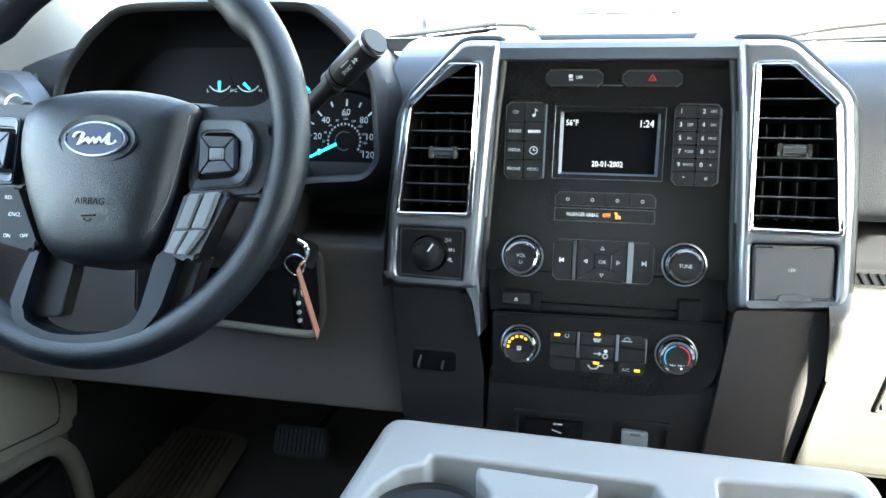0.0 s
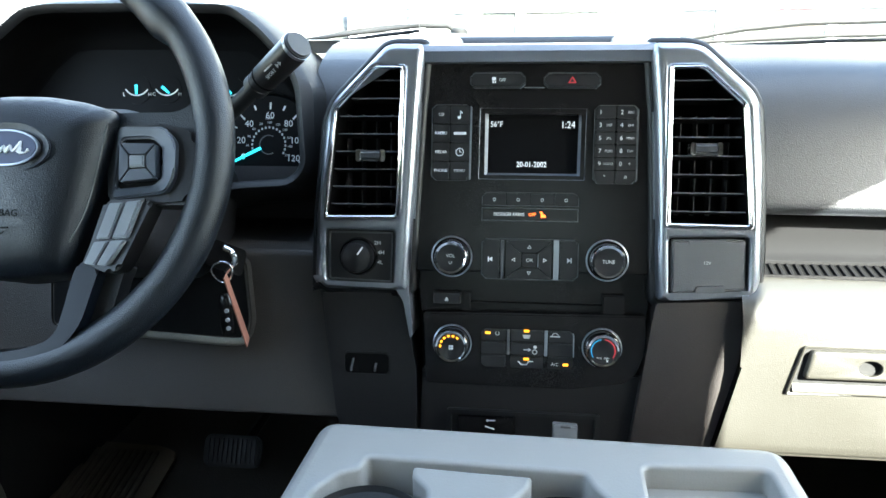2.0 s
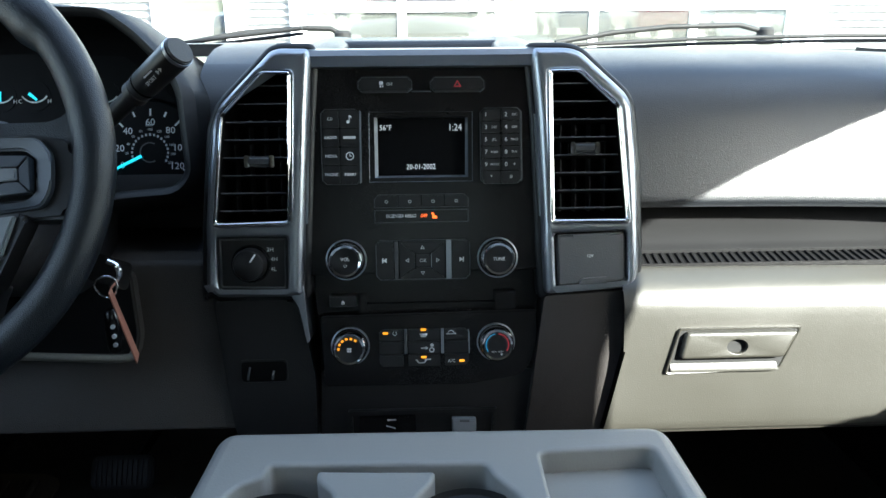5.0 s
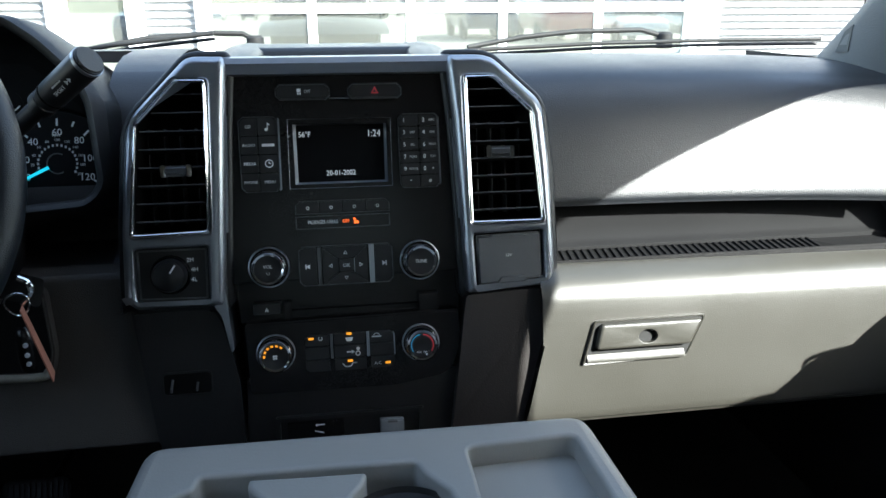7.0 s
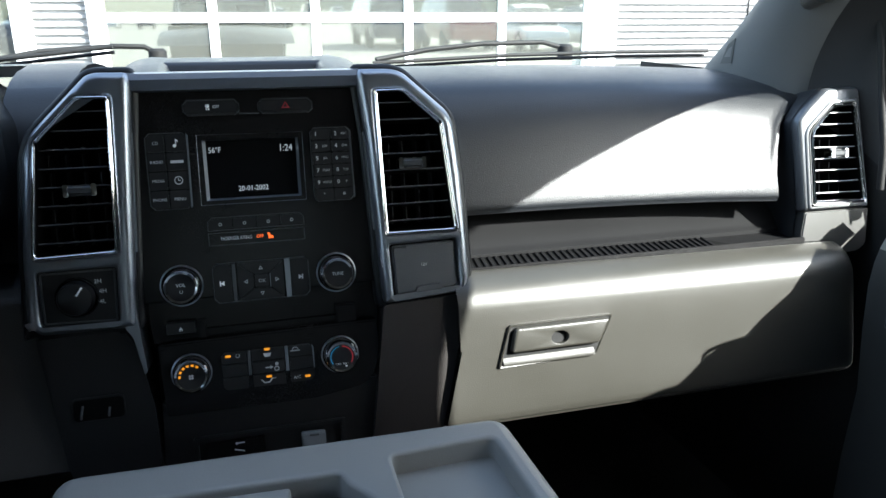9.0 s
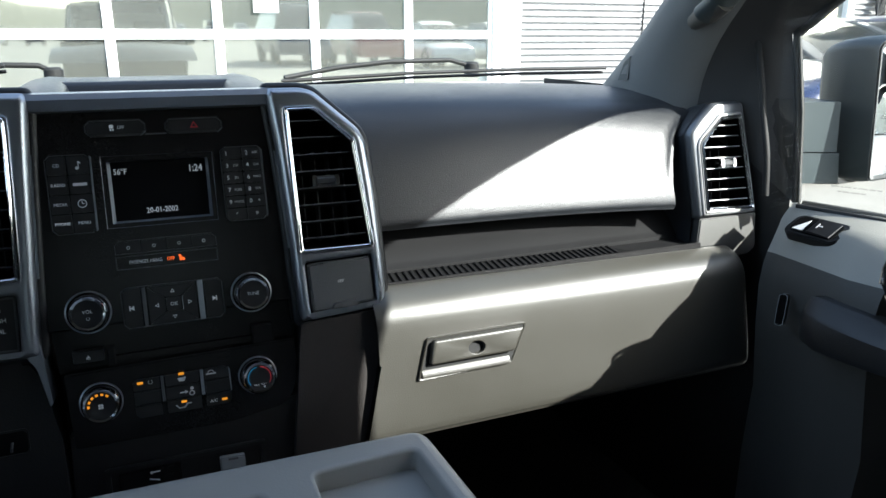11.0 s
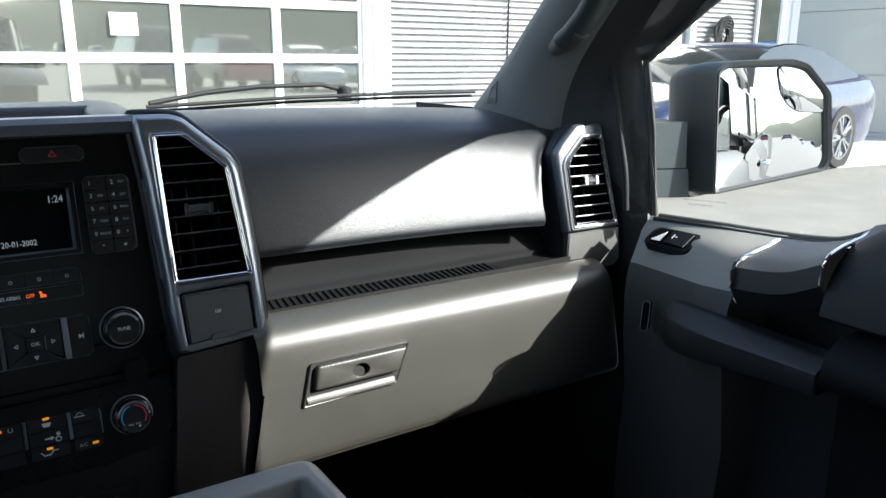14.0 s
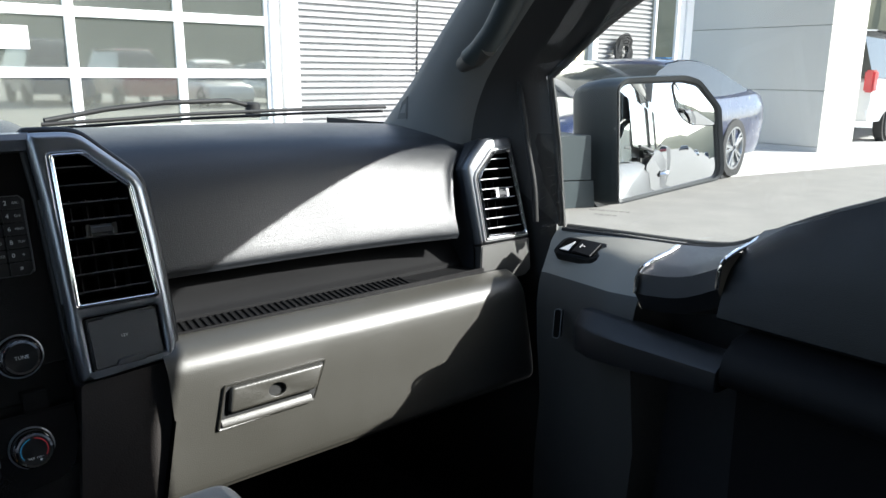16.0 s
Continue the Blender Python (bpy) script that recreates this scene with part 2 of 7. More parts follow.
def tube(path, radius, seg=12, squash=1.0, bm=None, closed=False):
    """A round bar along a path; radius may be a list."""
    pts = [Vector(p) for p in path]
    sec, n = [], len(pts)
    ref = Vector((0, 0, 1))
    lead = (pts[-1] - pts[0]).normalized()
    if not closed and abs(lead.z) > 0.5:
        ref = Vector((1, 0, 0)) if abs(lead.x) < 0.6 else Vector((0, 1, 0))
    for i, p in enumerate(pts):
        d = (pts[(i + 1) % n] - pts[i - 1]) if closed else (pts[min(i + 1, n - 1)] - pts[max(i - 1, 0)])
        d.normalize()
        if abs(d.dot(ref)) > 0.95:
            ref = Vector((0, 1, 0))
        u = d.cross(ref).normalized()
        v = u.cross(d)
        r = radius[i] if isinstance(radius, (list, tuple)) else radius
        sec.append([p + r * (math.cos(2 * math.pi * j / seg) * u + squash * math.sin(2 * math.pi * j / seg) * v) for j in range(seg)])
    if closed:
        sec.append(sec[0])
    out = loft(sec, True, not closed, bm)
    if closed:
        bmesh.ops.remove_doubles(out, verts=out.verts, dist=1e-6)
    return out


def turned(profile, m=Matrix(), seg=40, bm=None):
    """A solid of revolution about local z from (radius, z) pairs."""
    sec = [[Vector((r * math.cos(2 * math.pi * j / seg), r * math.sin(2 * math.pi * j / seg), z)) for j in range(seg)] for r, z in profile]
    own = loft(sec, True, True)
    own.transform(m)
    return merge(bm, own)


GROUND = 0.33

# ---- dash: upper pad on the passenger side ----
dash = thing("dashboard", (0, 0.95, 1.2), "black grained dashboard with pale tan lower half", "dashboard", kind="structure")
PAD = [(1.12, 1.425), (1.02, 1.449), (0.93, 1.456), (0.86, 1.452), (0.81, 1.440), (0.785, 1.420), (0.765, 1.385), (0.748, 1.340), (0.736, 1.305), (0.737, 1.295), (0.748, 1.290), (0.83, 1.288)]
prof = smooth_curve([(0, y, z) for y, z in PAD], 4)
PAD_END = ((1.28, 0.674), (1.295, 0.675), (1.324, 0.674), (1.364, 0.681), (1.40, 0.693), (1.415, 0.711), (1.43, 0.738), (1.50, 0.775))


def along(table, v):
    """Value of a table of pairs at v, straight between its rows."""
    for (a, p), (b, q) in zip(table, table[1:]):
        if v <= b:
            return p + (q - p) * max(0.0, v - a) / (b - a)
    return table[-1][1]


secs = []
for f, out in [(i / 24, 0.0) for i in range(24)] + [(0.975, 0.0), (0.982, -0.0012), (0.988, -0.0026), (0.994, -0.0026), (0.999, -0.0006), (1.0, 0.006), (0.999, 0.035)]:
    row = []
    for p in prof:
        drop = 0.014 * f ** 2.5
        bead = out if out > 0 else out * min(1.0, max(0.0, (p.z - 1.33) / 0.05)) * (p.y < 0.84)
        row.append((0.215 + f * (along(PAD_END, p.z) - 0.215), p.y - 0.015 * f * f - 0.018 * f ** 4 * (p.y < 0.80) + bead, p.z - drop * (0.2 + 0.8 * min(1.0, max(0.0, (p.z - 1.31) / 0.10)))))
    secs.append(row)
part("upper_pad", loft(secs), DASH, dash, "black soft grained upper pad")
# recess below the pad, its shelf with a ribbed mat, and the tan glovebox front
part("recess", loft([[(x, 0.81, 1.296), (x, 0.785, 1.283), (x, 0.750, 1.262), (x, 0.736, 1.251), (x, 0.7305, 1.2465), (x, 0.7275, 1.2455), (x, 0.7255, 1.2440), (x, 0.7250, 1.2395), (x, 0.70, 1.2390), (x, 0.672, 1.239)] for x in (0.21, 0.45, 0.735)]), SHELF, dash, "dark open shelf")
GB = [(0.676, 1.238), (0.672, 1.2445), (0.664, 1.2455), (0.645, 1.238), (0.632, 1.224), (0.626, 1.205), (0.616, 1.150), (0.606, 1.095), (0.609, 1.083), (0.625, 1.078), (0.75, 1.075)]
prof = smooth_curve([(0, y, z) for y, z in GB], 3)
secs = []
for i in range(26):
    f = i / 25
    secs.append([(0.19 + f * 0.545 + (0.042 * (p.z - 1.08) / 0.16 if i == 0 else 0), p.y, p.z - 0.007 * f * min(1.0, max(0.0, (p.z - 1.12) / 0.10))) for p in prof])
for dx, dy, dz in ((0.008, 0.002, -0.0015), (0.014, 0.007, -0.004), (0.018, 0.015, -0.008), (0.020, 0.05, -0.012)):
    secs.append([(0.735 + dx, p.y + dy, p.z - (0.007 - dz) * min(1.0, max(0.0, (p.z - 1.12) / 0.10))) for p in prof])
part("lower_panel", loft(secs), TAN, dash, "pale tan grained lower panel around the glovebox")
part("under_panel", box(0.15, 0.74, 0.75, 1.2, 1.06, 1.075, bm=box(-0.74, -0.16, 0.72, 1.2, 1.06, 1.085)), DARK, dash)
# driver side lower panel
DL = [(0.70, 1.262), (0.690, 1.258), (0.68, 1.25), (0.668, 1.20), (0.65, 1.14), (0.63, 1.095), (0.64, 1.085), (0.74, 1.082)]
prof = smooth_curve([(0, y, z) for y, z in DL], 3)
part("driver_panel", loft([[(x, p.y, p.z) for p in prof] for x in (-0.73, -0.6, -0.4, -0.25, -0.17)]), KNEE, dash, "grey grained knee panel below the steering column")
TOP = [(1.12, 1.440), (1.04, 1.458), (0.96, 1.4665), (0.90, 1.4675), (0.85, 1.4640), (0.815, 1.4560), (0.80, 1.45)]
FACE = [(0.78, 1.44), (0.757, 1.40), (0.752, 1.33), (0.745, 1.28), (0.70, 1.262)]
for xs, rows in (((-0.74, -0.63), TOP), ((-0.63, -0.235), TOP[:4]), ((-0.235, -0.17), TOP)):
    part("driver_top", loft([[(x, y, z) for y, z in rows] for x in xs]), DASH, dash)
part("driver_face", loft([[(x, y, z) for y, z in TOP[-1:] + FACE] for x in (-0.235, -0.17)]), DASH, dash)
part("driver_face", loft([[(x, y, z) for y, z in TOP[-1:] + FACE] for x in (-0.74, -0.63)]), DASH, dash)
part("column_gap", loft([[(x, 0.775, 1.33), (x, 0.745, 1.275), (x, 0.70, 1.262)] for x in (-0.63, -0.235)]), DARK, dash)


# ---- centre stack ----
def holed(outer, holes, d0, d1, b, m=Matrix(), bm=None, steps=3, lip=0.0, wide=0.0):
    """A plate from d0 to d1 with a rounded rim (b) and holes through it."""
    own = bmesh.new()
    levels = [(0.0, d0)] + [((wide or b) * (1 - math.cos(math.pi / 2 * i / steps)), d1 - b + b * math.sin(math.pi / 2 * i / steps)) for i in range(steps + 1)]
    loops = []
    for inset, z in levels:
        poly = grown(outer, -inset) if inset else outer
        loops.append([own.verts.new((x, y, z)) for x, y in poly])
    k = len(outer)
    for a, c in zip(loops, loops[1:]):
        for i in range(k):
            own.faces.new((a[i], a[(i + 1) % k], c[(i + 1) % k], c[i]))
    edges = [own.edges.get((loops[-1][i], loops[-1][(i + 1) % k])) for i in range(k)]
    for h in holes:
        q = len(h)
        turns = [math.pi / 2 * i / 4 for i in range(5)] if lip else [0.0]
        rims = [[own.verts.new((x, y, d1 - lip * (1 - math.cos(a)))) for x, y in (grown(h, lip * (1 - math.sin(a))) if lip else h)] for a in turns]
        rims.append([own.verts.new((x, y, d0)) for x, y in h])
        up = rims[0]
        for a, c in zip(rims, rims[1:]):
            for i in range(q):
                own.faces.new((a[i], a[(i + 1) % q], c[(i + 1) % q], c[i]))
        edges += [own.edges.get((up[i], up[(i + 1) % q])) for i in range(q)]
    bmesh.ops.triangle_fill(own, use_beauty=True, use_dissolve=False, edges=edges, normal=(0, 0, 1))
    own.transform(m)
    return merge(bm, own)


def lettering(text, at, size, d, m, mat, parent, align="CENTER", name="lettering", squeeze=1.0):
    """Raised print of the given height at (x, y) on a face at depth d."""
    cu = bpy.data.curves.new("t", "FONT")
    cu.body, cu.size, cu.align_x, cu.align_y, cu.extrude = text, size * 1.38, align, "CENTER", 0.0001
    cu.resolution_u = 2
    tmp = bpy.data.objects.new("t", cu)
    scene.collection.objects.link(tmp)
    bpy.context.view_layer.update()
    me = bpy.data.meshes.new_from_object(tmp.evaluated_get(bpy.context.evaluated_depsgraph_get()))
    bpy.data.objects.remove(tmp)
    bpy.data.curves.remove(cu)
    me.transform(m @ Matrix.Translation((at[0], at[1], d + 0.00022)) @ Matrix.Diagonal((squeeze, 1, 1, 1)))
    me.materials.clear()
    me.materials.append(mat)
    me.name = name
    ob = new(name, me)
    ob.parent = parent
    if parent.type == "EMPTY":
        ob.matrix_parent_inverse = parent.matrix_basis.inverted()
    return ob


def arc_band(c, r0, r1, a0, a1, d, m, bm=None, k=10, thick=0.0004):
    pts = [(c[0] + r1 * math.cos(radians(a0 + (a1 - a0) * i / k)), c[1] + r1 * math.sin(radians(a0 + (a1 - a0) * i / k))) for i in range(k + 1)]
    pts += [(c[0] + r0 * math.cos(radians(a1 + (a0 - a1) * i / k)), c[1] + r0 * math.sin(radians(a1 + (a0 - a1) * i / k))) for i in range(k + 1)]
    return prism(pts, d - 0.0002, d + thick, m, bm=bm)


def disc(c, r, d, m, bm=None, k=20):
    return prism([(c[0] + r * math.cos(2 * math.pi * i / k), c[1] + r * math.sin(2 * math.pi * i / k)) for i in range(k)], d - 0.0002, d + 0.0004, m, bm=bm)


AMBER = glowing("amber_light", (1.0, 0.36, 0.02), 0.17)
ORANGE = glowing("orange_light", (1.0, 0.14, 0.02), 0.3)
SCREENTEXT = glowing("screen_text", (0.85, 0.9, 0.95), 0.085)
PRINTDIM = material("print_grey", (0.55, 0.55, 0.55), 0.5, var=0.03)
REDPRINT = material("print_red", (0.45, 0.03, 0.04), 0.5, var=0.03)
# Printed knob arcs, given a slight glow to make them brighter.
BLUEPRINT = glowing("glow_print_blue", (0.06, 0.42, 0.75), 0.07)
REDARC = glowing("glow_print_red", (0.75, 0.06, 0.08), 0.06)
LID = material("lid_dark_grey", (0.068, 0.070, 0.072), 0.5, grain=0.3, scale=1800)

STK = Matrix.Translation((0, 0.665, 1.27)) @ Matrix(((1, 0, 0, 0), (0, 0.21486, -0.97665, 0), (0, 0.97665, 0.21486, 0), (0, 0, 0, 1)))
stack = thing("centre_stack", (0, 0.75, 1.1), "black centre stack with satin silver rails down both sides", "centre stack", kind="structure")
part("stack_core", prism([(-0.105, -0.32), (0.115, -0.32), (0.115, 0.18), (-0.105, 0.18)], -0.14, -0.020, STK), BLACK, stack)
RD = 0.015
railL = [(-0.1040, 0.2039), (-0.1010, 0.1964), (-0.1051, 0.1455), (-0.1125, 0.0296), (-0.1160, -0.0400), (-0.1185, -0.0445), (-0.1300, -0.0450), (-0.2031, -0.0446), (-0.2102, -0.0382), (-0.2143, -0.0401), (-0.2120, 0.0296), (-0.2026, 0.1288), (-0.1935, 0.1490), (-0.1414, 0.2016), (-0.1329, 0.2042)]
railR = [(0.1211, 0.2029), (0.1556, 0.2026), (0.1687, 0.1988), (0.2154, 0.1566), (0.2218, 0.1435), (0.2266, 0.0871), (0.2303, -0.0011), (0.2303, -0.0258), (0.2248, -0.0426), (0.1324, -0.0478), (0.1299, -0.0013), (0.1293, 0.0298), (0.1243, 0.1366), (0.1187, 0.1944)]
ventL = [(-0.1507, 0.1818), (-0.1205, 0.1815), (-0.1259, 0.0296), (-0.2032, 0.0284), (-0.1914, 0.1402)]
ventR = [(0.1355, 0.1806), (0.1673, 0.1811), (0.2076, 0.1444), (0.2188, 0.0260), (0.1378, 0.0267)]
boxL = [(-0.2015, 0.0170), (-0.1301, 0.0170), (-0.1317, -0.0385), (-0.2013, -0.0364)]
boxR = [(0.1415, 0.0158), (0.2168, 0.0175), (0.2180, -0.0364), (0.1435, -0.0426)]
for rail, holes in ((railL, (ventL, boxL)), (railR, (ventR, boxR))):
    part("surround", holed(soften(grown(rail, 0.007), 0.010, 3), [soften(h, 0.004, 3) for h in holes], -0.13, 0.003, 0.006, STK), DARK, stack, "dark edge round the rail")
    part("rail", holed(soften(rail, 0.006, 3), [soften(h, 0.004, 3) for h in holes], -0.10, RD, 0.009, STK, steps=6, lip=0.0035, wide=0.0085), SILVER, stack, "satin silver painted rail", smooth=60)
tail = [(-0.1166, -0.0300), (-0.1113, -0.0913), (-0.1142, -0.0942), (-0.1215, -0.0560), (-0.1290, -0.0440), (-0.1290, -0.0300)]
part("rail_tail", prism(soften(tail, 0.003, 3), -0.04, 0.0105, STK, 0.0024, 3), SILVER, stack, "tapering lower end of the rail")
# silver strip across the top, and thin bright edges beside the fascia
part("top_trim", loft([[STK @ Vector((x, s, d)) for s, d in ((0.192, -0.035), (0.203, -0.012), (0.2045, 0.002), (0.202, 0.008), (0.196, 0.010), (0.186, 0.006), (0.184, -0.005))] for x in (-0.109, 0, 0.123)]), SILVER, stack)
for a, b in (((-0.1052, 0.1465), (-0.1114, 0.0290)), ((0.1230, 0.1375), (0.1284, 0.0330))):
    part("edge_strip", prism([(a[0] - 0.001, a[1]), (a[0] + 0.001, a[1]), (b[0] + 0.001, b[1]), (b[0] - 0.001, b[1])], 0.0, 0.004, STK), SILVER, stack)
# lower sides of the stack
part("side_panel", prism(soften([(0.1324, -0.0496), (0.2289, -0.0456), (0.2333, -0.0364), (0.205, -0.14), (0.170, -0.27), (0.10, -0.27), (0.1130, -0.1888)], 0.005, 3), -0.12, 0.008, STK, 0.006, 3), BROWN, stack, "dark brown plastic side panel")
part("side_panel", prism(soften([(-0.1317, -0.0479), (-0.1238, -0.0598), (-0.1137, -0.1009), (-0.1084, -0.1299), (-0.105, -0.27), (-0.17, -0.27), (-0.1941, -0.1814), (-0.2122, -0.0471)], 0.005, 3), -0.12, 0.002, STK, 0.006, 3), DARK, stack, "dark plastic side panel with a small pocket")
part("pocket", ring(rounded((-0.1872, -0.1421)[0], (-0.1871, -0.1388)[1], (-0.1354, -0.1416)[0], (-0.1865, -0.1109)[1], 0.006), rounded((-0.1839, -0.1421)[0], (-0.1870, -0.1346)[1], (-0.1386, -0.1416)[0], (-0.1866, -0.1150)[1], 0.004), 0.0, 0.003, STK, 0.001), DARK, stack)
# No opening is cut: a black plate paints the shade inside it.
part("pocket_dark", prism(rounded((-0.1847, -0.1421)[0], (-0.1870, -0.1354)[1], (-0.1378, -0.1416)[0], (-0.1865, -0.1142)[1], 0.004), 0.0005, 0.0026, STK), BLACK, stack)
for a, b in (((-0.1779, -0.1328), (-0.1752, -0.1195)), ((-0.1524, -0.1326), (-0.1506, -0.1234))):
    part("pocket_hook", tube([STK @ Vector((a[0], a[1], 0.003)), STK @ Vector((a[0] + 0.001, a[1] + 0.004, 0.006)), STK @ Vector((b[0], b[1], 0.004))], 0.0012, 8), LID, stack)
part("lower_fascia", prism([(-0.1022, -0.1299), (0.1265, -0.1278), (0.1115, -0.1902), (0.115, -0.27), (-0.11, -0.27)], -0.05, -0.004, STK, 0.002), DARK, stack)
# open bin with the sockets
part("bin_frame", ring(soften([(-0.0759, -0.1694), (0.0830, -0.1697), (0.0815, -0.2159), (-0.0763, -0.2181)], 0.004, 3), soften([(-0.0706, -0.1748), (0.0778, -0.1748), (0.0762, -0.2117), (-0.0709, -0.2138)], 0.003, 3), -0.006, 0.001, STK, 0.001), BUTTON, stack)
part("socket_panel", prism([(-0.0637, -0.1777), (-0.0043, -0.1770), (-0.0042, -0.2086), (-0.0639, -0.2094)], -0.004, -0.001, STK, 0.001), GLOSS, stack)
part("socket_sign", prism([(-0.0337, -0.1807), (-0.0247, -0.1806), (-0.0247, -0.1819), (-0.0337, -0.1820)], -0.001, -0.0005, STK, bm=disc((-0.0329, -0.1815), 0.0014, -0.001, STK, bm=prism([(-0.0354, -0.1870), (-0.0256, -0.1899), (-0.0256, -0.1911), (-0.0354, -0.1883)], -0.001, -0.0005, STK))), PRINTDIM, stack)
lid = part("socket_lid", prism(soften([(0.0344, -0.1795), (0.0600, -0.1804), (0.0595, -0.2120), (0.0346, -0.2123)], 0.002, 3), -0.003, 0.006, STK, 0.002), SILKEY, stack, "grey socket lid")
part("lid_notch", prism([(0.0426, -0.1810), (0.0527, -0.1813), (0.0527, -0.1834), (0.0426, -0.1831)], 0.005, 0.0065, STK), LID, lid)

# ---- top of the stack with its tray ----
for sx, cx in ((-1, -0.076), (1, 0.094)):
    shape = ((-0.012, -0.040), (-0.005, -0.016), (-0.001, -0.005), (0.006, -0.001), (0.024, 0.0), (0.040, -0.003), (0.052, -0.010), (0.062, -0.024), (0.070, -0.050))
    rows = []
    for y, top, out in ((0.712, 1.4650, 0.70), (0.725, 1.4675, 0.74), (0.75, 1.4705, 0.82), (0.80, 1.4735, 0.92), (0.86, 1.4745, 1.0), (0.93, 1.4740, 1.0), (1.00, 1.4690, 0.95), (1.05, 1.4550, 0.9)):
        rows.append([(cx + sx * (dx * out), y, top + dz) for dx, dz in shape])
    part("shoulder", loft(rows), DASH, stack, "grained rounded shoulder beside the open tray")
part("tray_back", loft([[(x, y, z) for y, z in ((0.822, 1.435), (0.828, 1.468), (0.832, 1.4715), (0.84, 1.4725), (0.93, 1.4725), (1.0, 1.468), (1.05, 1.455))] for x in (-0.080, 0.008, 0.098)]), DASH, stack, "grained rim behind the open tray")
part("tray_front", loft([[(x, y, z) for y, z in ((0.700, 1.462), (0.709, 1.4655), (0.718, 1.4645), (0.722, 1.460), (0.724, 1.44))] for x in (-0.10, 0.008, 0.118)]), DASH, stack)
part("tray_floor", box(-0.09, 0.105, 0.715, 0.84, 1.438, 1.442), PANEL, stack, "dusty tray floor")

# ---- air vents ----
VANE = material("vent_vane", (0.018, 0.018, 0.019), 0.45, grain=0.1, scale=2000)
SLAT = material("lit_slat_edge", (0.048, 0.048, 0.050), 0.36, grain=0.1, scale=2000)


def air_vent(name, opening, m, d, n, tilt, parent, tab_at, slat_mat, label, tabw=0.0145):
    """A vent: chrome frame round the opening, black throat, slats across, and a thumb tab."""
    v = thing(name, m @ Vector((tab_at[0], tab_at[1], d - 0.03)), label, "air vent", "dashboard air vents")
    part("frame", ring(soften(opening, 0.004, 3), soften(grown(opening, -0.0034), 0.003, 3), d - 0.012, d + 0.004, m, 0.0021, dip=0.0015, seg=3), CHROME, v, "bright chrome frame")
    inner = soften(grown(opening, -0.004), 0.003, 3)
    part("throat", loft([[m @ Vector((x, y, z)) for x, y in inner] for z in (d - 0.001, d - 0.06)], True, False), BLACK, v)
    part("back", prism(inner, d - 0.062, d - 0.058, m), BLACK, v)
    ys = [p[1] for p in opening]
    y0, y1 = min(ys) + 0.006, max(ys) - 0.006
    inside = grown(opening, -0.005)
    for i in range(n):
        y = y0 + (y1 - y0) * (i + 0.5) / n
        xs = []
        for a, b in zip(inside, inside[1:] + inside[:1]):
            if (a[1] - y) * (b[1] - y) < 0:
                xs.append(a[0] + (b[0] - a[0]) * (y - a[1]) / (b[1] - a[1]))
        if len(xs) < 2:
            continue
        x0, x1 = min(xs), max(xs)
        h = math.tan(radians(tilt)) * 0.022
        prof = [(y, d - 0.004), (y + 0.0013, d - 0.0045), (y + 0.0016 + h, d - 0.026), (y + h, d - 0.026)]
        part("slat", loft([[m @ Vector((x, a, z)) for a, z in prof] for x in (x0, x1)], True), BLACK, v)
        # Lighter strip paints the light that the slat's front edge catches.
        part("slat_lit_edge", loft([[m @ Vector((x, a, z)) for a, z in ((y - 0.0001, d - 0.0045), (y - 0.0001, d - 0.0032), (y + 0.0010, d - 0.0035), (y + 0.0013, d - 0.0050))] for x in (x0, x1)], True), slat_mat, v)
    for i in range(4):
        x = min(p[0] for p in inside) + 0.012 + i * (max(p[0] for p in inside) - min(p[0] for p in inside) - 0.02) / 3.4
        part("vane", prism([(x, y0 + 0.004), (x + 0.0012, y0 + 0.004), (x + 0.0012, y0 + (y1 - y0) * 0.72), (x, y0 + (y1 - y0) * 0.72)], d - 0.045, d - 0.0275, m), VANE, v)
    tx, ty = tab_at
    tab = part("tab", prism(rounded(tx - tabw, ty - 0.0055, tx + tabw, ty + 0.0055, 0.004), d - 0.012, d + 0.004, m, 0.003, 3), EDGE, v, "satin thumb tab with chrome ends")
    for sx in (-1, 1):
        part("tab_end", prism(rounded(tx + sx * (tabw - 0.0022) - 0.0026, ty - 0.0062, tx + sx * (tabw - 0.0022) + 0.0026, ty + 0.0062, 0.0022), d - 0.01, d + 0.0050, m, 0.001), CHROME, tab)
    return v


air_vent("air_vent", ventL, STK, RD, 8, -8, stack, (-0.1543, 0.0928), SLAT, "angular black air vent in a chrome frame on the driver's side")
air_vent("air_vent", ventR, STK, RD, 8, -8, stack, (0.1719, 0.1017), SLAT, "angular black air vent in a chrome frame beside the pad")

# ---- four-wheel-drive switch and power socket ----
sw = thing("drive_switch", STK @ Vector((-0.16, -0.02, 0)), "round black four-wheel-drive selector on a black plate", "switch")
part("plate", prism(soften(boxL, 0.004, 3), -0.01, 0.009, STK, 0.0015), BUTTON, sw)
part("inset", ring(grown(soften(boxL, 0.004, 3), -0.002), grown(soften(boxL, 0.004, 3), -0.0035), 0.008, 0.0105, STK), LID, sw)
c = (-0.1679, -0.0102)
part("knob_ring", turned([(0.0195, 0.0), (0.0195, 0.004), (0.018, 0.006), (0.017, 0.004)], STK @ Matrix.Translation((*c, 0.009))), GLOSS, sw)
knob = part("knob", turned([(0.0168, 0.0), (0.0165, 0.012), (0.0150, 0.0165), (0.012, 0.018), (0.0, 0.018)], STK @ Matrix.Translation((*c, 0.009))), BUTTON, sw, "round ribbed knob")
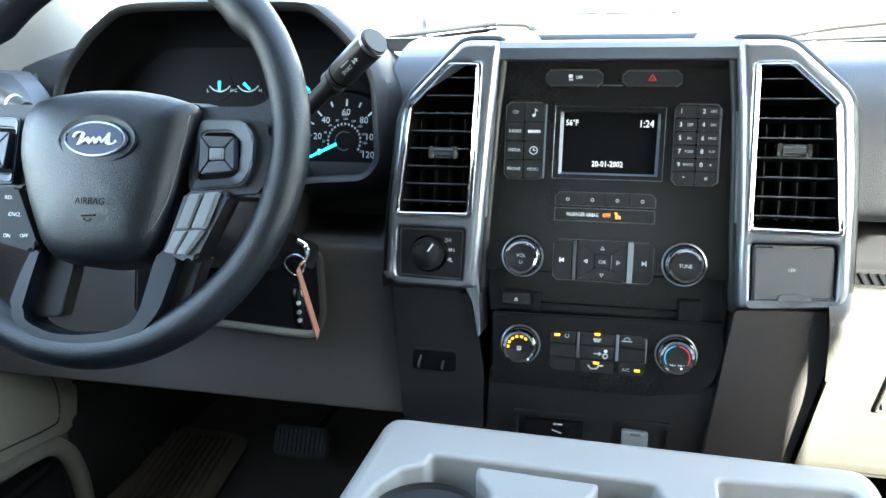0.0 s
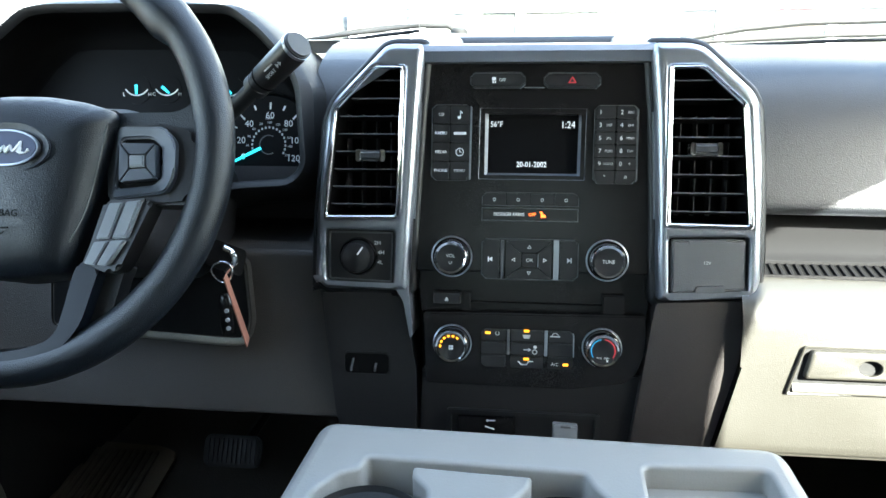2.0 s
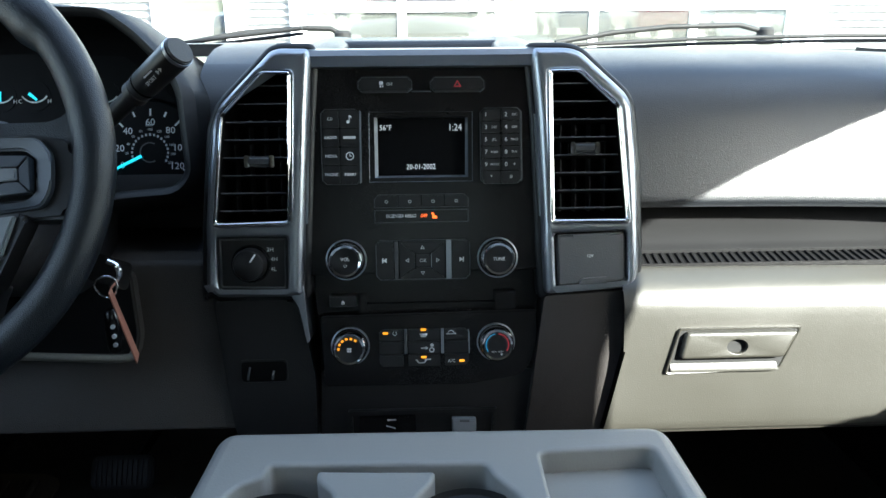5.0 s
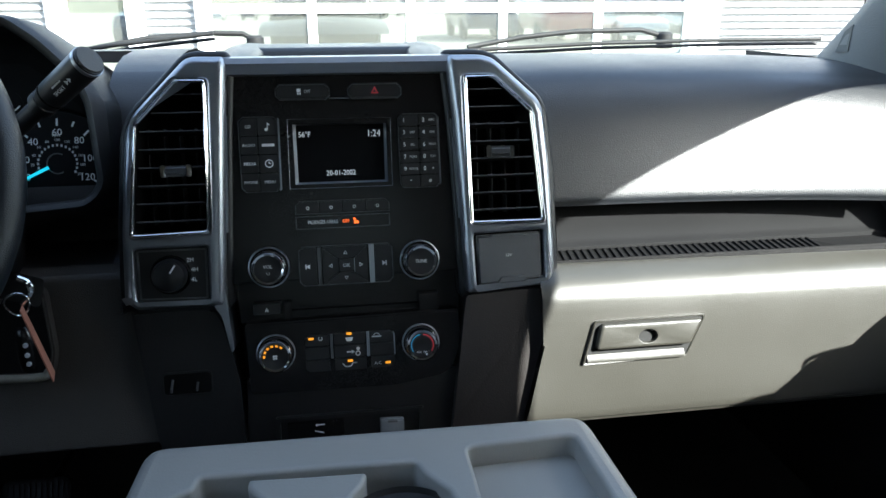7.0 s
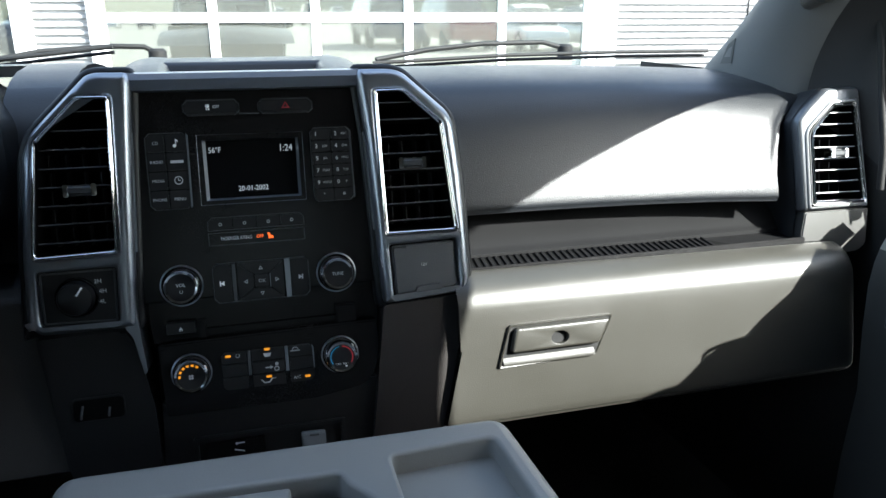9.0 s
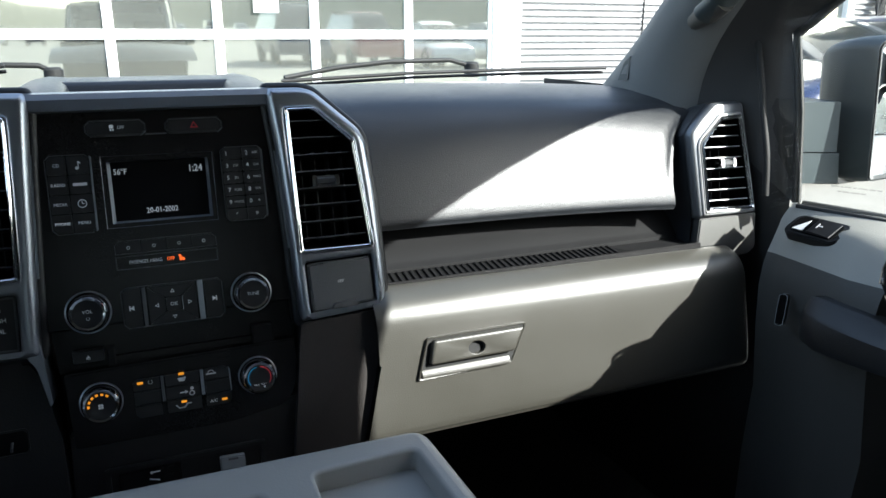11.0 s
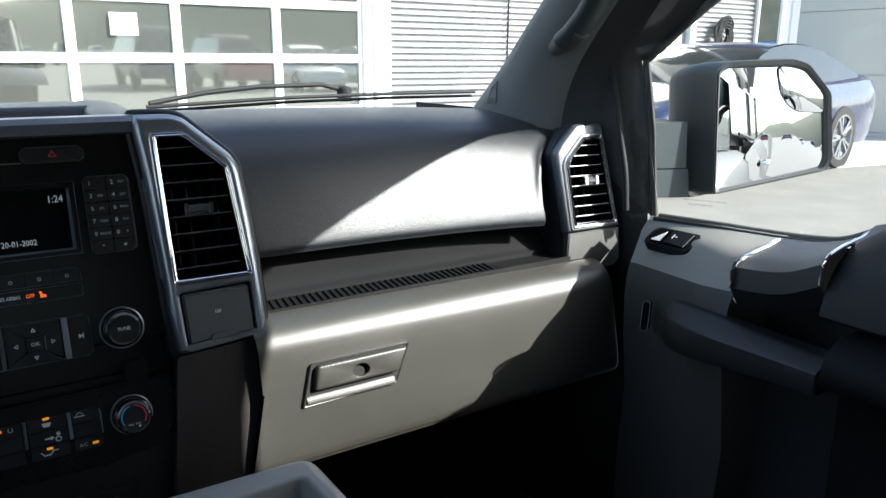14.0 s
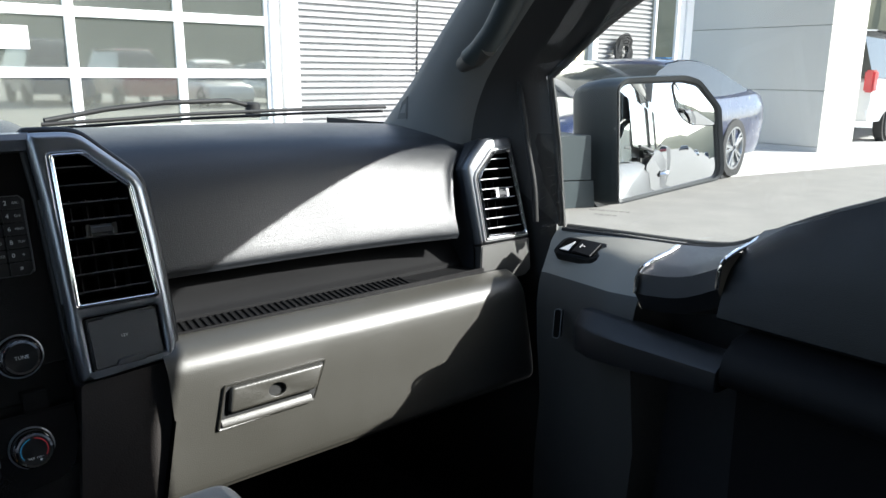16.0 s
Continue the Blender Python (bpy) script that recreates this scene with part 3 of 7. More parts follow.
part("pointer", prism([(0.004, -0.0008), (0.0135, -0.0008), (0.0135, 0.0008), (0.004, 0.0008)], 0.0, 0.0006, STK @ Matrix.Translation((*c, 0.0268)) @ Matrix.Rotation(radians(55), 4, "Z")), PRINT, knob)
for tx, p in (("2H", (-0.1487, 0.0037)), ("4H", (-0.1449, -0.0062)), ("4L", (-0.1459, -0.0164))):
    lettering(tx, p, 0.0042, 0.009, STK, PRINT, sw)
so = thing("power_socket", STK @ Vector((0.18, -0.02, 0)), "dark grey hinged lid over a twelve volt socket", "socket")
part("frame", prism(soften(boxR, 0.004, 3), -0.02, 0.004, STK, 0.001), BLACK, so)
lidp = grown(boxR, -0.0022)
lid = part("lid", prism(soften(lidp, 0.004, 3), 0.004, 0.0125, STK, 0.0025, 3), LID, so, "dark grey lid")
part("hinge", prism([(0.1597, 0.0143), (0.1955, 0.0148), (0.1945, 0.0106), (0.1613, 0.0101)], 0.012, 0.0135, STK, 0.0006), LID, lid)
part("lip", prism(soften([(0.1692, -0.0315), (0.1957, -0.0298), (0.1966, -0.0369), (0.1670, -0.0378)], 0.002, 3), 0.011, 0.016, STK, 0.0015), LID, lid)
lettering("12V", (0.1787, -0.0084), 0.0033, 0.0125, STK, PRINT, lid)

# ---- radio ----
radio = thing("radio", STK @ Vector((0.008, 0, 0)), "black car radio with a small screen, keypad and two knobs", "radio")
fascia = [(-0.1060, 0.1870), (0.1239, 0.1859), (0.1319, 0.0289), (0.1321, -0.0029), (0.1325, -0.0230), (-0.1164, -0.0255), (-0.1157, -0.0034), (-0.1153, 0.0287)]
part("fascia", holed(soften(fascia, 0.003, 3), [[(-0.0408, 0.1361), (0.0551, 0.1356), (0.0549, 0.0745), (-0.0410, 0.0747)]], -0.02, 0.0, 0.002, STK), GLOSS, radio, "matt black fascia", flat=STK)


def key(poly, parent, h=0.0022, mat=BUTTON, bevel=0.0007, r=0.0012, name="button", label=""):
    return part(name, prism(soften(grown(poly, -0.0003), r, 2), -0.0005, h, STK, bevel), mat, parent, label)


def rect(a, b, cut=()):
    """Corners of a box between two points; cut: corners (0 to 3, from bottom left round) that are bevelled off."""
    (x0, y1), (x1, y0) = a, b
    q = 0.004
    out = []
    for i, (x, y, dx, dy) in enumerate(((x0, y0, 1, 1), (x1, y0, -1, 1), (x1, y1, -1, -1), (x0, y1, 1, -1))):
        if i in cut:
            two = [(x, y + dy * q), (x + dx * q, y)]
            out += two if i in (0, 2) else two[::-1]
        else:
            out.append((x, y))
    return out


def outline(a, b, cut=(0, 1, 2, 3), d=0.0026):
    """A thin bright ring that paints the light caught by the edges of a key group."""
    q = rect(a, b, cut)
    part("key_group_catchlight", ring(grown(q, 0.0009), grown(q, 0.0002), -0.001, d, STK), EDGE, radio)


outline((-0.0939, 0.1441), (-0.0557, 0.0692))
outline((0.0682, 0.1436), (0.1093, 0.0678))
outline((-0.0418, 0.0566), (0.0540, 0.0446), (2, 3), 0.0024)
outline((-0.0412, 0.0096), (0.0550, -0.0303), (0, 1, 2, 3), 0.0036)
# top pair
for a, b, kind in (((-0.0555, 0.1755), (-0.0023, 0.1617), "tc"), ((0.0179, 0.1749), (0.0715, 0.1616), "hz")):
    poly = rect(a, b, (0, 1, 2, 3))
    part("button_rim", ring(grown(poly, 0.0012), poly, -0.001, 0.0026, STK, 0.0004), EDGE, radio)
    k = key(poly, radio, 0.003)
    x, y = (a[0] + b[0]) / 2, (a[1] + b[1]) / 2
    if kind == "tc":
        lettering("OFF", (x + 0.005, y), 0.0032, 0.003, STK, PRINT, k, squeeze=0.85)
        part("sign", prism(rounded(x - 0.0055, y - 0.0005, x - 0.0015, y + 0.003, 0.001), 0.003, 0.0033, STK, bm=prism(rounded(x - 0.005, y - 0.003, x - 0.0035, y - 0.001, 0.0004), 0.003, 0.0033, STK, bm=prism(rounded(x - 0.0028, y - 0.003, x - 0.0014, y - 0.001, 0.0004), 0.003, 0.0033, STK))), PRINT, k)
    else:
        tri = [(x - 0.0042, y - 0.0028), (x + 0.0042, y - 0.0028), (x, y + 0.0042)]
        tin = [(x - 0.0022, y - 0.0016), (x + 0.0022, y - 0.0016), (x, y + 0.0021)]
        part("triangle", ring(tri, tin, 0.0028, 0.0033, STK), REDPRINT, k)
    # silver sliver as a painted glint on the button's corner
    part("button_glint", prism([(b[0] - 0.0045, b[1] - 0.001), (b[0] + 0.0005, b[1] + 0.003), (b[0] + 0.0012, b[1] + 0.0025), (b[0] - 0.0038, b[1] - 0.0018)], 0.0, 0.0022, STK), SILVER, radio)
part("link_bar", prism([(-0.0023, 0.1621), (0.0179, 0.1619), (0.0179, 0.1608), (-0.0023, 0.1609)], 0, 0.0012, STK), LID, radio)
# source keys
for i in range(4):
    for j in range(2):
        (x0, y1), (x1, y0) = (-0.0939, 0.1441), (-0.0557, 0.0692)
        xm, h = x0 + (x1 - x0) * 0.47, (y1 - y0) / 4
        a, b = ((x0, y1 - i * h), (xm, y1 - (i + 1) * h)) if j == 0 else ((xm, y1 - i * h), (x1, y1 - (i + 1) * h))
        k = key(rect(a, b, {(0, 0): (3,), (0, 1): (2,), (3, 0): (0,), (3, 1): (1,)}.get((i, j), ())), radio)
        mx, my = (a[0] + b[0]) / 2, (a[1] + b[1]) / 2
        word = (("CD", "note"), ("RADIO", "bars"), ("MEDIA", "clock"), ("PHONE", "MENU"))[i][j]
        if word == "note":
            part("sign", disc((mx - 0.001, my - 0.003), 0.0016, 0.0022, STK, bm=prism([(mx, my - 0.003), (mx + 0.0007, my - 0.003), (mx + 0.0007, my + 0.002), (mx + 0.0025, my + 0.0008), (mx + 0.0025, my + 0.0022), (mx, my + 0.004)], 0.002, 0.0026, STK)), PRINT, k)
        elif word == "clock":
            part("sign", arc_band((mx, my), 0.0034, 0.0041, 0, 359.9, 0.0022, STK, k=24, bm=prism([(mx - 0.0003, my - 0.0003), (mx + 0.0003, my - 0.0003), (mx + 0.0003, my + 0.0026), (mx - 0.0003, my + 0.0026)], 0.002, 0.0026, STK, bm=prism([(mx, my - 0.0003), (mx + 0.002, my - 0.0003), (mx + 0.002, my + 0.0003), (mx, my + 0.0003)], 0.002, 0.0026, STK))), PRINT, k)
        elif word == "bars":
            part("word_bar", prism([(mx - 0.0062, my - 0.0014), (mx + 0.0062, my - 0.0014), (mx + 0.0062, my + 0.0014), (mx - 0.0062, my + 0.0014)], 0.002, 0.0025, STK), PRINTDIM, k)
        else:
            lettering(word, (mx, my), 0.0031, 0.0022, STK, PRINT, k, squeeze=0.95)
# Bright strip paints the light along the right edge of the keys.
part("key_catchlight", prism([(-0.0553, 0.1435), (-0.0537, 0.1420), (-0.0545, 0.0708), (-0.0561, 0.0692)], 0, 0.003, STK), SILVER, radio)
# number keys
for i in range(6):
    for j in range(2):
        (x0, y1), (x1, y0) = (0.0682, 0.1436), (0.1093, 0.0678)
        xm, h = x0 + (x1 - x0) * 0.50, (y1 - y0) / 6
        a, b = ((x0, y1 - i * h), (xm, y1 - (i + 1) * h)) if j == 0 else ((xm, y1 - i * h), (x1, y1 - (i + 1) * h))
        k = key(rect(a, b, {(0, 0): (3,), (0, 1): (2,), (5, 0): (0,), (5, 1): (1,)}.get((i, j), ())), radio)
        mx, my = (a[0] + b[0]) / 2, (a[1] + b[1]) / 2
        num, sub = ((("1", ""), ("2", "ABC")), (("3", "DEF"), ("4", "GHI")), (("5", "JKL"), ("6", "MNO")), (("7", "PQRS"), ("8", "TUV")), (("9", "WXYZ"), ("0", "+")), (("*", ""), ("#", "")))[i][j]
        lettering(num, (mx - (0.0052 if i < 5 else 0), my), 0.0044 if i < 5 else 0.0034, 0.0022, STK, PRINT, k)
        if sub:
            lettering(sub, (mx + 0.0035, my), 0.0026 if sub != "+" else 0.0042, 0.0022, STK, PRINTDIM, k, squeeze=0.9)
part("key_catchlight", prism([(0.1081, 0.1418), (0.1093, 0.1403), (0.1105, 0.0713), (0.1093, 0.0690)], 0, 0.003, STK), LID, radio)
# screen
ob_, ib_ = [(-0.0458, 0.1415), (0.0597, 0.1409), (0.0592, 0.0702), (-0.0466, 0.0704)], [(-0.0373, 0.1355), (0.0525, 0.1351), (0.0518, 0.0769), (-0.0374, 0.0771)]
part("screen_frame", loft([[STK @ Vector((x, y, z)) for x, y in p] for p, z in ((ob_, 0.0004), (ib_, -0.010))], True, False), SILVER, radio, "satin silver screen surround")
scr = part("screen", prism(grown(ib_, 0.003), -0.016, -0.0095, STK), SCREEN, radio, "dark screen with white figures")
lettering("56\u00b0F", (-0.0358, 0.1258), 0.0058, -0.0095, STK, SCREENTEXT, scr, "LEFT", squeeze=0.85)
lettering("1:24", (0.0495, 0.1254), 0.0072, -0.0095, STK, SCREENTEXT, scr, "RIGHT", squeeze=0.85)
lettering("20-01-2002", (0.0065, 0.0854), 0.0056, -0.0095, STK, SCREENTEXT, scr, squeeze=0.85)
# preset row and warning strip
(x0, y1), (x1, y0) = (-0.0418, 0.0566), (0.0540, 0.0446)
for i in range(4):
    w = (x1 - x0) / 4
    k = key(rect((x0 + i * w, y1), (x0 + (i + 1) * w, y0), (3,) if i == 0 else (2,) if i == 3 else ()), radio)
    part("ring_mark", arc_band((x0 + (i + 0.5) * w, (y0 + y1) / 2 - 0.0005), 0.0011, 0.0017, 0, 359.9, 0.0022, STK, k=14), PRINT, k)
(x0, y1), (x1, y0) = (-0.0419, 0.0407), (0.0537, 0.0292)
strip = key(rect((x0, y1), (x1, y0), (0, 1)), radio, 0.0008, GLOSS, name="warning_strip", label="black warning light strip")
part("strip_rim", ring(grown(rect((x0, y1), (x1, y0)), 0.001), rect((x0, y1), (x1, y0)), -0.001, 0.0018, STK, 0.0003), EDGE, radio)
lettering("PASSENGER AIRBAG", (-0.0149, 0.0351), 0.0038, 0.0008, STK, PRINT, strip, squeeze=0.66)
lettering("OFF", (0.0086, 0.0351), 0.0036, 0.0008, STK, ORANGE, strip, squeeze=0.85)
ax, ay = (0.0189, 0.0352)
part("sign", disc((ax - 0.0012, ay + 0.002), 0.0013, 0.0009, STK, bm=disc((ax + 0.0016, ay - 0.0014), 0.0016, 0.0009, STK, bm=prism([(ax - 0.003, ay + 0.0030), (ax - 0.0024, ay + 0.0034), (ax + 0.0034, ay - 0.0024), (ax + 0.0028, ay - 0.003)], 0.0008, 0.0012, STK, bm=prism([(ax - 0.0018, ay + 0.0006), (ax + 0.001, ay + 0.0006), (ax, ay - 0.003), (ax - 0.0018, ay - 0.003)], 0.0008, 0.0011, STK)))), ORANGE, strip)


def knob(c, r, parent, ring_r, name="knob", label=""):
    """A round knob with a chrome collar, returned with the depth of its face."""
    m = STK @ Matrix.Translation((*c, 0))
    part("collar", turned([(ring_r, 0.0), (ring_r, 0.003), (ring_r - 0.001, 0.0045), (r, 0.005), (r, 0.0)], m, 48), GLOSS, parent)
    k = part(name, turned([(r + 0.0008, 0.001), (r + 0.0006, 0.012), (r - 0.0002, 0.0185), (r - 0.002, 0.0195), (r - 0.0045, 0.0188), (0, 0.0184)], m, 48), BUTTON, parent, label)
    part("trim_ring", turned([(r + 0.0012, 0.0135), (r + 0.0008, 0.018), (r - 0.0008, 0.0202), (r - 0.0028, 0.0196), (r - 0.0020, 0.0135)], m, 48), CHROME, k, "chrome ring")
    part("bezel_ring", turned([(ring_r - 0.0002, 0.0015), (ring_r - 0.0004, 0.0052), (ring_r - 0.0018, 0.0056), (ring_r - 0.0022, 0.0015)], m, 48), SILVER, k)
    return k, 0.0184


for c, w in (((-0.0722, -0.0088), "VOL"), ((0.0840, -0.0092), "TUNE")):
    k, d = knob(c, 0.0165, radio, 0.0215, label="round black knob with a chrome ring")
    lettering(w, (c[0], c[1] + (0.002 if w == "VOL" else 0)), 0.0036, d, STK, PRINT, k, squeeze=0.95)
    if w == "VOL":
        part("sign", arc_band((c[0], c[1] - 0.0045), 0.0012, 0.0017, 120, 420, d, STK, k=12), PRINTDIM, k)
# seek block
sk = [((-0.0412, 0.0096), (-0.0233, -0.0306)), ((0.0368, 0.0097), (0.0550, -0.0303))]
for i, (a, b) in enumerate(sk):
    k = key(rect(a, b, (0, 3) if i == 0 else (1, 2)), radio, 0.004)
    x, y = (a[0] + b[0]) / 2, (a[1] + b[1]) / 2
    s = -1 if i == 0 else 1
    part("sign", prism([(x + s * 0.0025, y), (x - s * 0.0015, y + 0.0025), (x - s * 0.0015, y - 0.0025)][::s], 0.0038, 0.0044, STK, bm=prism(rounded(x + s * 0.0025 - 0.0006 if s > 0 else x - 0.0031, y - 0.0026, x + 0.0031 if s > 0 else x - 0.0025 + 0.0006, y + 0.0026, 0.0002), 0.0038, 0.0044, STK)), PRINT, k)
part("bar", prism(rect((-0.0228, 0.0088), (-0.0189, -0.0298)), 0, 0.0045, STK, 0.001), LID, radio)
part("bar", prism(rect((0.0309, 0.0097), (0.0363, -0.0304)), 0, 0.0048, STK, 0.001), SILVER, radio, "satin silver bar")
P0, P1, Q0, Q1 = (-0.0177, 0.0092), (0.0295, -0.0300), (-0.0009, -0.0040), (0.0147, -0.0180)
L_, R_, T_, B_ = P0[0], P1[0], P0[1], P1[1]
l_, r_, t_, b_ = Q0[0], Q1[0], Q0[1], Q1[1]
for poly, ang in (([(L_, T_), (l_, t_), (l_, b_), (L_, B_)], 180), ([(R_, T_), (R_, B_), (r_, b_), (r_, t_)], 0), ([(L_, T_), (R_, T_), (r_, t_), (l_, t_)], 90), ([(L_, B_), (l_, b_), (r_, b_), (R_, B_)], 270)):
    k = key(poly, radio, 0.0035)
    cx, cy = sum(p[0] for p in poly) / 4, sum(p[1] for p in poly) / 4
    tm = STK @ Matrix.Translation((cx, cy, 0.0035)) @ Matrix.Rotation(radians(ang), 4, "Z")
    part("arrow", ring([(0.0022, 0), (-0.0016, 0.0022), (-0.0016, -0.0022)], [(0.0011, 0), (-0.001, 0.0011), (-0.001, -0.0011)], -0.0003, 0.0004, tm), PRINT, k)
k = key([(l_, b_), (r_, b_), (r_, t_), (l_, t_)], radio, 0.0042)
lettering("OK", ((l_ + r_) / 2, (b_ + t_) / 2), 0.0038, 0.0042, STK, PRINT, k)
part("key_catchlight", prism([(r_ + 0.0003, b_), (r_ + 0.0009, b_), (r_ + 0.0009, t_), (r_ + 0.0003, t_)], 0, 0.0045, STK), SILVER, radio)

# ---- disc slot ----
slot = thing("disc_slot", STK @ Vector((0, -0.06, 0)), "recessed black disc slot with an eject key", "disc slot")
part("recess", prism([(-0.1091, -0.0238), (0.1306, -0.0230), (0.1274, -0.0673), (-0.1056, -0.0687)], -0.03, -0.013, STK), GLOSS, slot)
part("slot", prism(rect((-0.0537, -0.0565), (0.0929, -0.0583)), -0.0135, -0.0125, STK), BLACK, slot)
k = part("eject_key", prism(rect((-0.0915, -0.0473), (-0.0633, -0.0586)), -0.013, 0.001, STK, 0.0008), BUTTON, slot)
ex, ey = (-0.0774, -0.0538)
part("arrow", prism([(ex - 0.002, ey - 0.0006), (ex + 0.002, ey - 0.0006), (ex, ey + 0.0024)], 0.0008, 0.0014, STK, bm=prism(rect((ex - 0.002, ey - 0.0011), (ex + 0.002, ey - 0.0018)), 0.0008, 0.0014, STK)), PRINT, k)
for a, b in (((-0.0616, -0.0472), (-0.0528, -0.0667)), ((0.0814, -0.0457), (0.1044, -0.0675))):
    part("lug", prism(soften(rect(a, b), 0.002, 3), -0.014, -0.004, STK, 0.002, 3), GLOSS, slot)

# ---- climate panel ----
clim = thing("climate_panel", STK @ Vector((0.007, -0.11, 0)), "black climate control panel with two knobs and amber lights", "climate control")
part("fascia", prism(soften([(-0.1015, -0.0678), (0.1258, -0.0649), (0.1256, -0.0999), (0.1173, -0.1238), (0.1067, -0.1354), (0.0524, -0.1434), (-0.0983, -0.1432)], 0.004, 3), -0.03, 0.001, STK, 0.002), GLOSS, clim)
c = (-0.0705, -0.0993)
k, d = knob(c, 0.0165, clim, 0.0205, label="round black fan knob with amber marks")
for i in range(6):
    part("mark_light", arc_band(c, 0.0098, 0.0122, 186 - 25 * i - 14, 186 - 25 * i, d, STK, k=4), AMBER, k)
bm = None
for i in range(4):
    a = radians(45 + 90 * i)
    bm = disc((c[0] + 0.0016 * math.cos(a), c[1] - 0.001 + 0.0016 * math.sin(a)), 0.0012, d, STK, bm=bm, k=10)
part("fan_sign", bm, PRINTDIM, k)
c = (0.0816, -0.0981)
k, d = knob(c, 0.0165, clim, 0.0205, label="round black temperature knob with a blue and red arc")
part("cold_arc", arc_band(c, 0.0112, 0.0128, 100, 215, d, STK, k=14), BLUEPRINT, k)
part("warm_arc", arc_band(c, 0.0112, 0.0128, 85, -35, d, STK, k=14), REDARC, k)
for i, w in enumerate(("MAX", "A/C", "MAX")):
    lettering(w, (c[0] + (-0.0042, -0.0042, 0.0042)[i], c[1] + (-0.0075, -0.0105, -0.0075)[i]), 0.0022, d, STK, PRINT, k)
part("defrost_sign", prism([(c[0] + 0.003, c[1] - 0.0092), (c[0] + 0.0056, c[1] - 0.0092), (c[0] + 0.0048, c[1] - 0.0112), (c[0] + 0.0038, c[1] - 0.0112)], d - 0.0002, d + 0.0004, STK), PRINT, k)
grid = [(-0.0408, -0.0831), (-0.0153, -0.0952), (-0.0104, -0.0960), (0.0231, -0.1093), (0.0280, -0.1101), (0.0534, -0.1227)]
xs = [(grid[0][0], grid[1][0]), (grid[2][0], grid[3][0]), (grid[4][0], grid[5][0])]
ys = [(grid[0][1], grid[1][1]), (grid[2][1], grid[3][1]), (grid[4][1], grid[5][1])]
keys = {}
for i in range(3):
    for j in range(3):
        cut = {(0, 0): (3,), (2, 0): (0,), (0, 2): (2,), (2, 2): (1,)}.get((i, j), ())
        keys[i, j] = part("button", prism(soften(rect((xs[j][0], ys[i][0]), (xs[j][1], ys[i][1]), cut), 0.001, 2), 0.0, 0.004, STK, 0.0008), BUTTON, clim)
part("bar", prism(rect((xs[1][1] + 0.0008, ys[0][0]), (xs[2][0] - 0.0008, ys[1][1])), 0, 0.0045, STK, 0.0008), SILVER, clim, "satin silver bar")
part("bar", prism(rect((xs[0][1] + 0.0008, ys[0][0]), (xs[1][0] - 0.0008, ys[1][1])), 0, 0.0045, STK, 0.0008), LID, clim)
# Silver strip as painted light on the right-hand key edges.
part("edge", prism([(xs[2][1] - 0.001, ys[0][0] - 0.001), (xs[2][1] + 0.0006, ys[0][0] - 0.004), (xs[2][1] + 0.0006, ys[1][1]), (xs[2][1] - 0.0004, ys[1][1])], 0, 0.0046, STK), SILVER, clim)
for p, ij in (((-0.0339, -0.0867), (0, 0)), ((0.0057, -0.0836), (0, 1)), ((0.0058, -0.1128), (2, 1)), ((0.0457, -0.1174), (2, 2))):
    part("light", prism(rounded(p[0] - 0.0028, p[1] - 0.0012, p[0] + 0.0028, p[1] + 0.0012, 0.0006), 0.0038, 0.0046, STK), AMBER, keys[ij], "small amber light")
lettering("A/C", (0.0349, -0.1175), 0.0034, 0.004, STK, PRINT, keys[2, 2])
p = (-0.0242, -0.0871)
part("sign", arc_band(p, 0.0016, 0.0022, 120, 420, 0.004, STK, k=12), PRINT, keys[0, 0])
p = (0.0057, -0.0893)
part("sign", prism([(p[0] - 0.0042, p[1] + 0.0016), (p[0] + 0.0042, p[1] + 0.0016), (p[0] + 0.0026, p[1] - 0.0022), (p[0] - 0.0026, p[1] - 0.0022)], 0.0038, 0.0044, STK), PRINTDIM, keys[0, 1])
p = (0.0098, -0.1032)
part("sign", disc((p[0] + 0.0048, p[1] + 0.003), 0.0018, 0.004, STK, bm=arc_band((p[0] + 0.0045, p[1] - 0.002), 0.0018, 0.0028, 0, 359, 0.004, STK, bm=prism([(p[0] - 0.007, p[1] - 0.0006), (p[0] - 0.002, p[1] - 0.0006), (p[0] - 0.002, p[1] - 0.002), (p[0] + 0.001, p[1]), (p[0] - 0.002, p[1] + 0.002), (p[0] - 0.002, p[1] + 0.0006), (p[0] - 0.007, p[1] + 0.0006)], 0.0038, 0.0044, STK))), PRINTDIM, keys[1, 1])
p = (0.0050, -0.1173)
part("sign", prism([(p[0] - 0.008, p[1] + 0.002), (p[0] - 0.0065, p[1] + 0.002), (p[0] - 0.004, p[1] - 0.001), (p[0] + 0.001, p[1] - 0.0008), (p[0] + 0.003, p[1] + 0.0026), (p[0] + 0.008, p[1] + 0.0026), (p[0] + 0.008, p[1] + 0.0016), (p[0] + 0.004, p[1] + 0.0014), (p[0] + 0.0015, p[1] - 0.002), (p[0] - 0.0045, p[1] - 0.0022)], 0.0038, 0.0044, STK), PRINTDIM, keys[2, 1])
p = (0.0347, -0.0879)
part("sign", arc_band(p, 0.0026, 0.0034, 10, 170, 0.004, STK, bm=prism(rect((p[0] - 0.005, p[1]), (p[0] + 0.005, p[1] - 0.0012)), 0.0038, 0.0044, STK)), PRINTDIM, keys[0, 2])


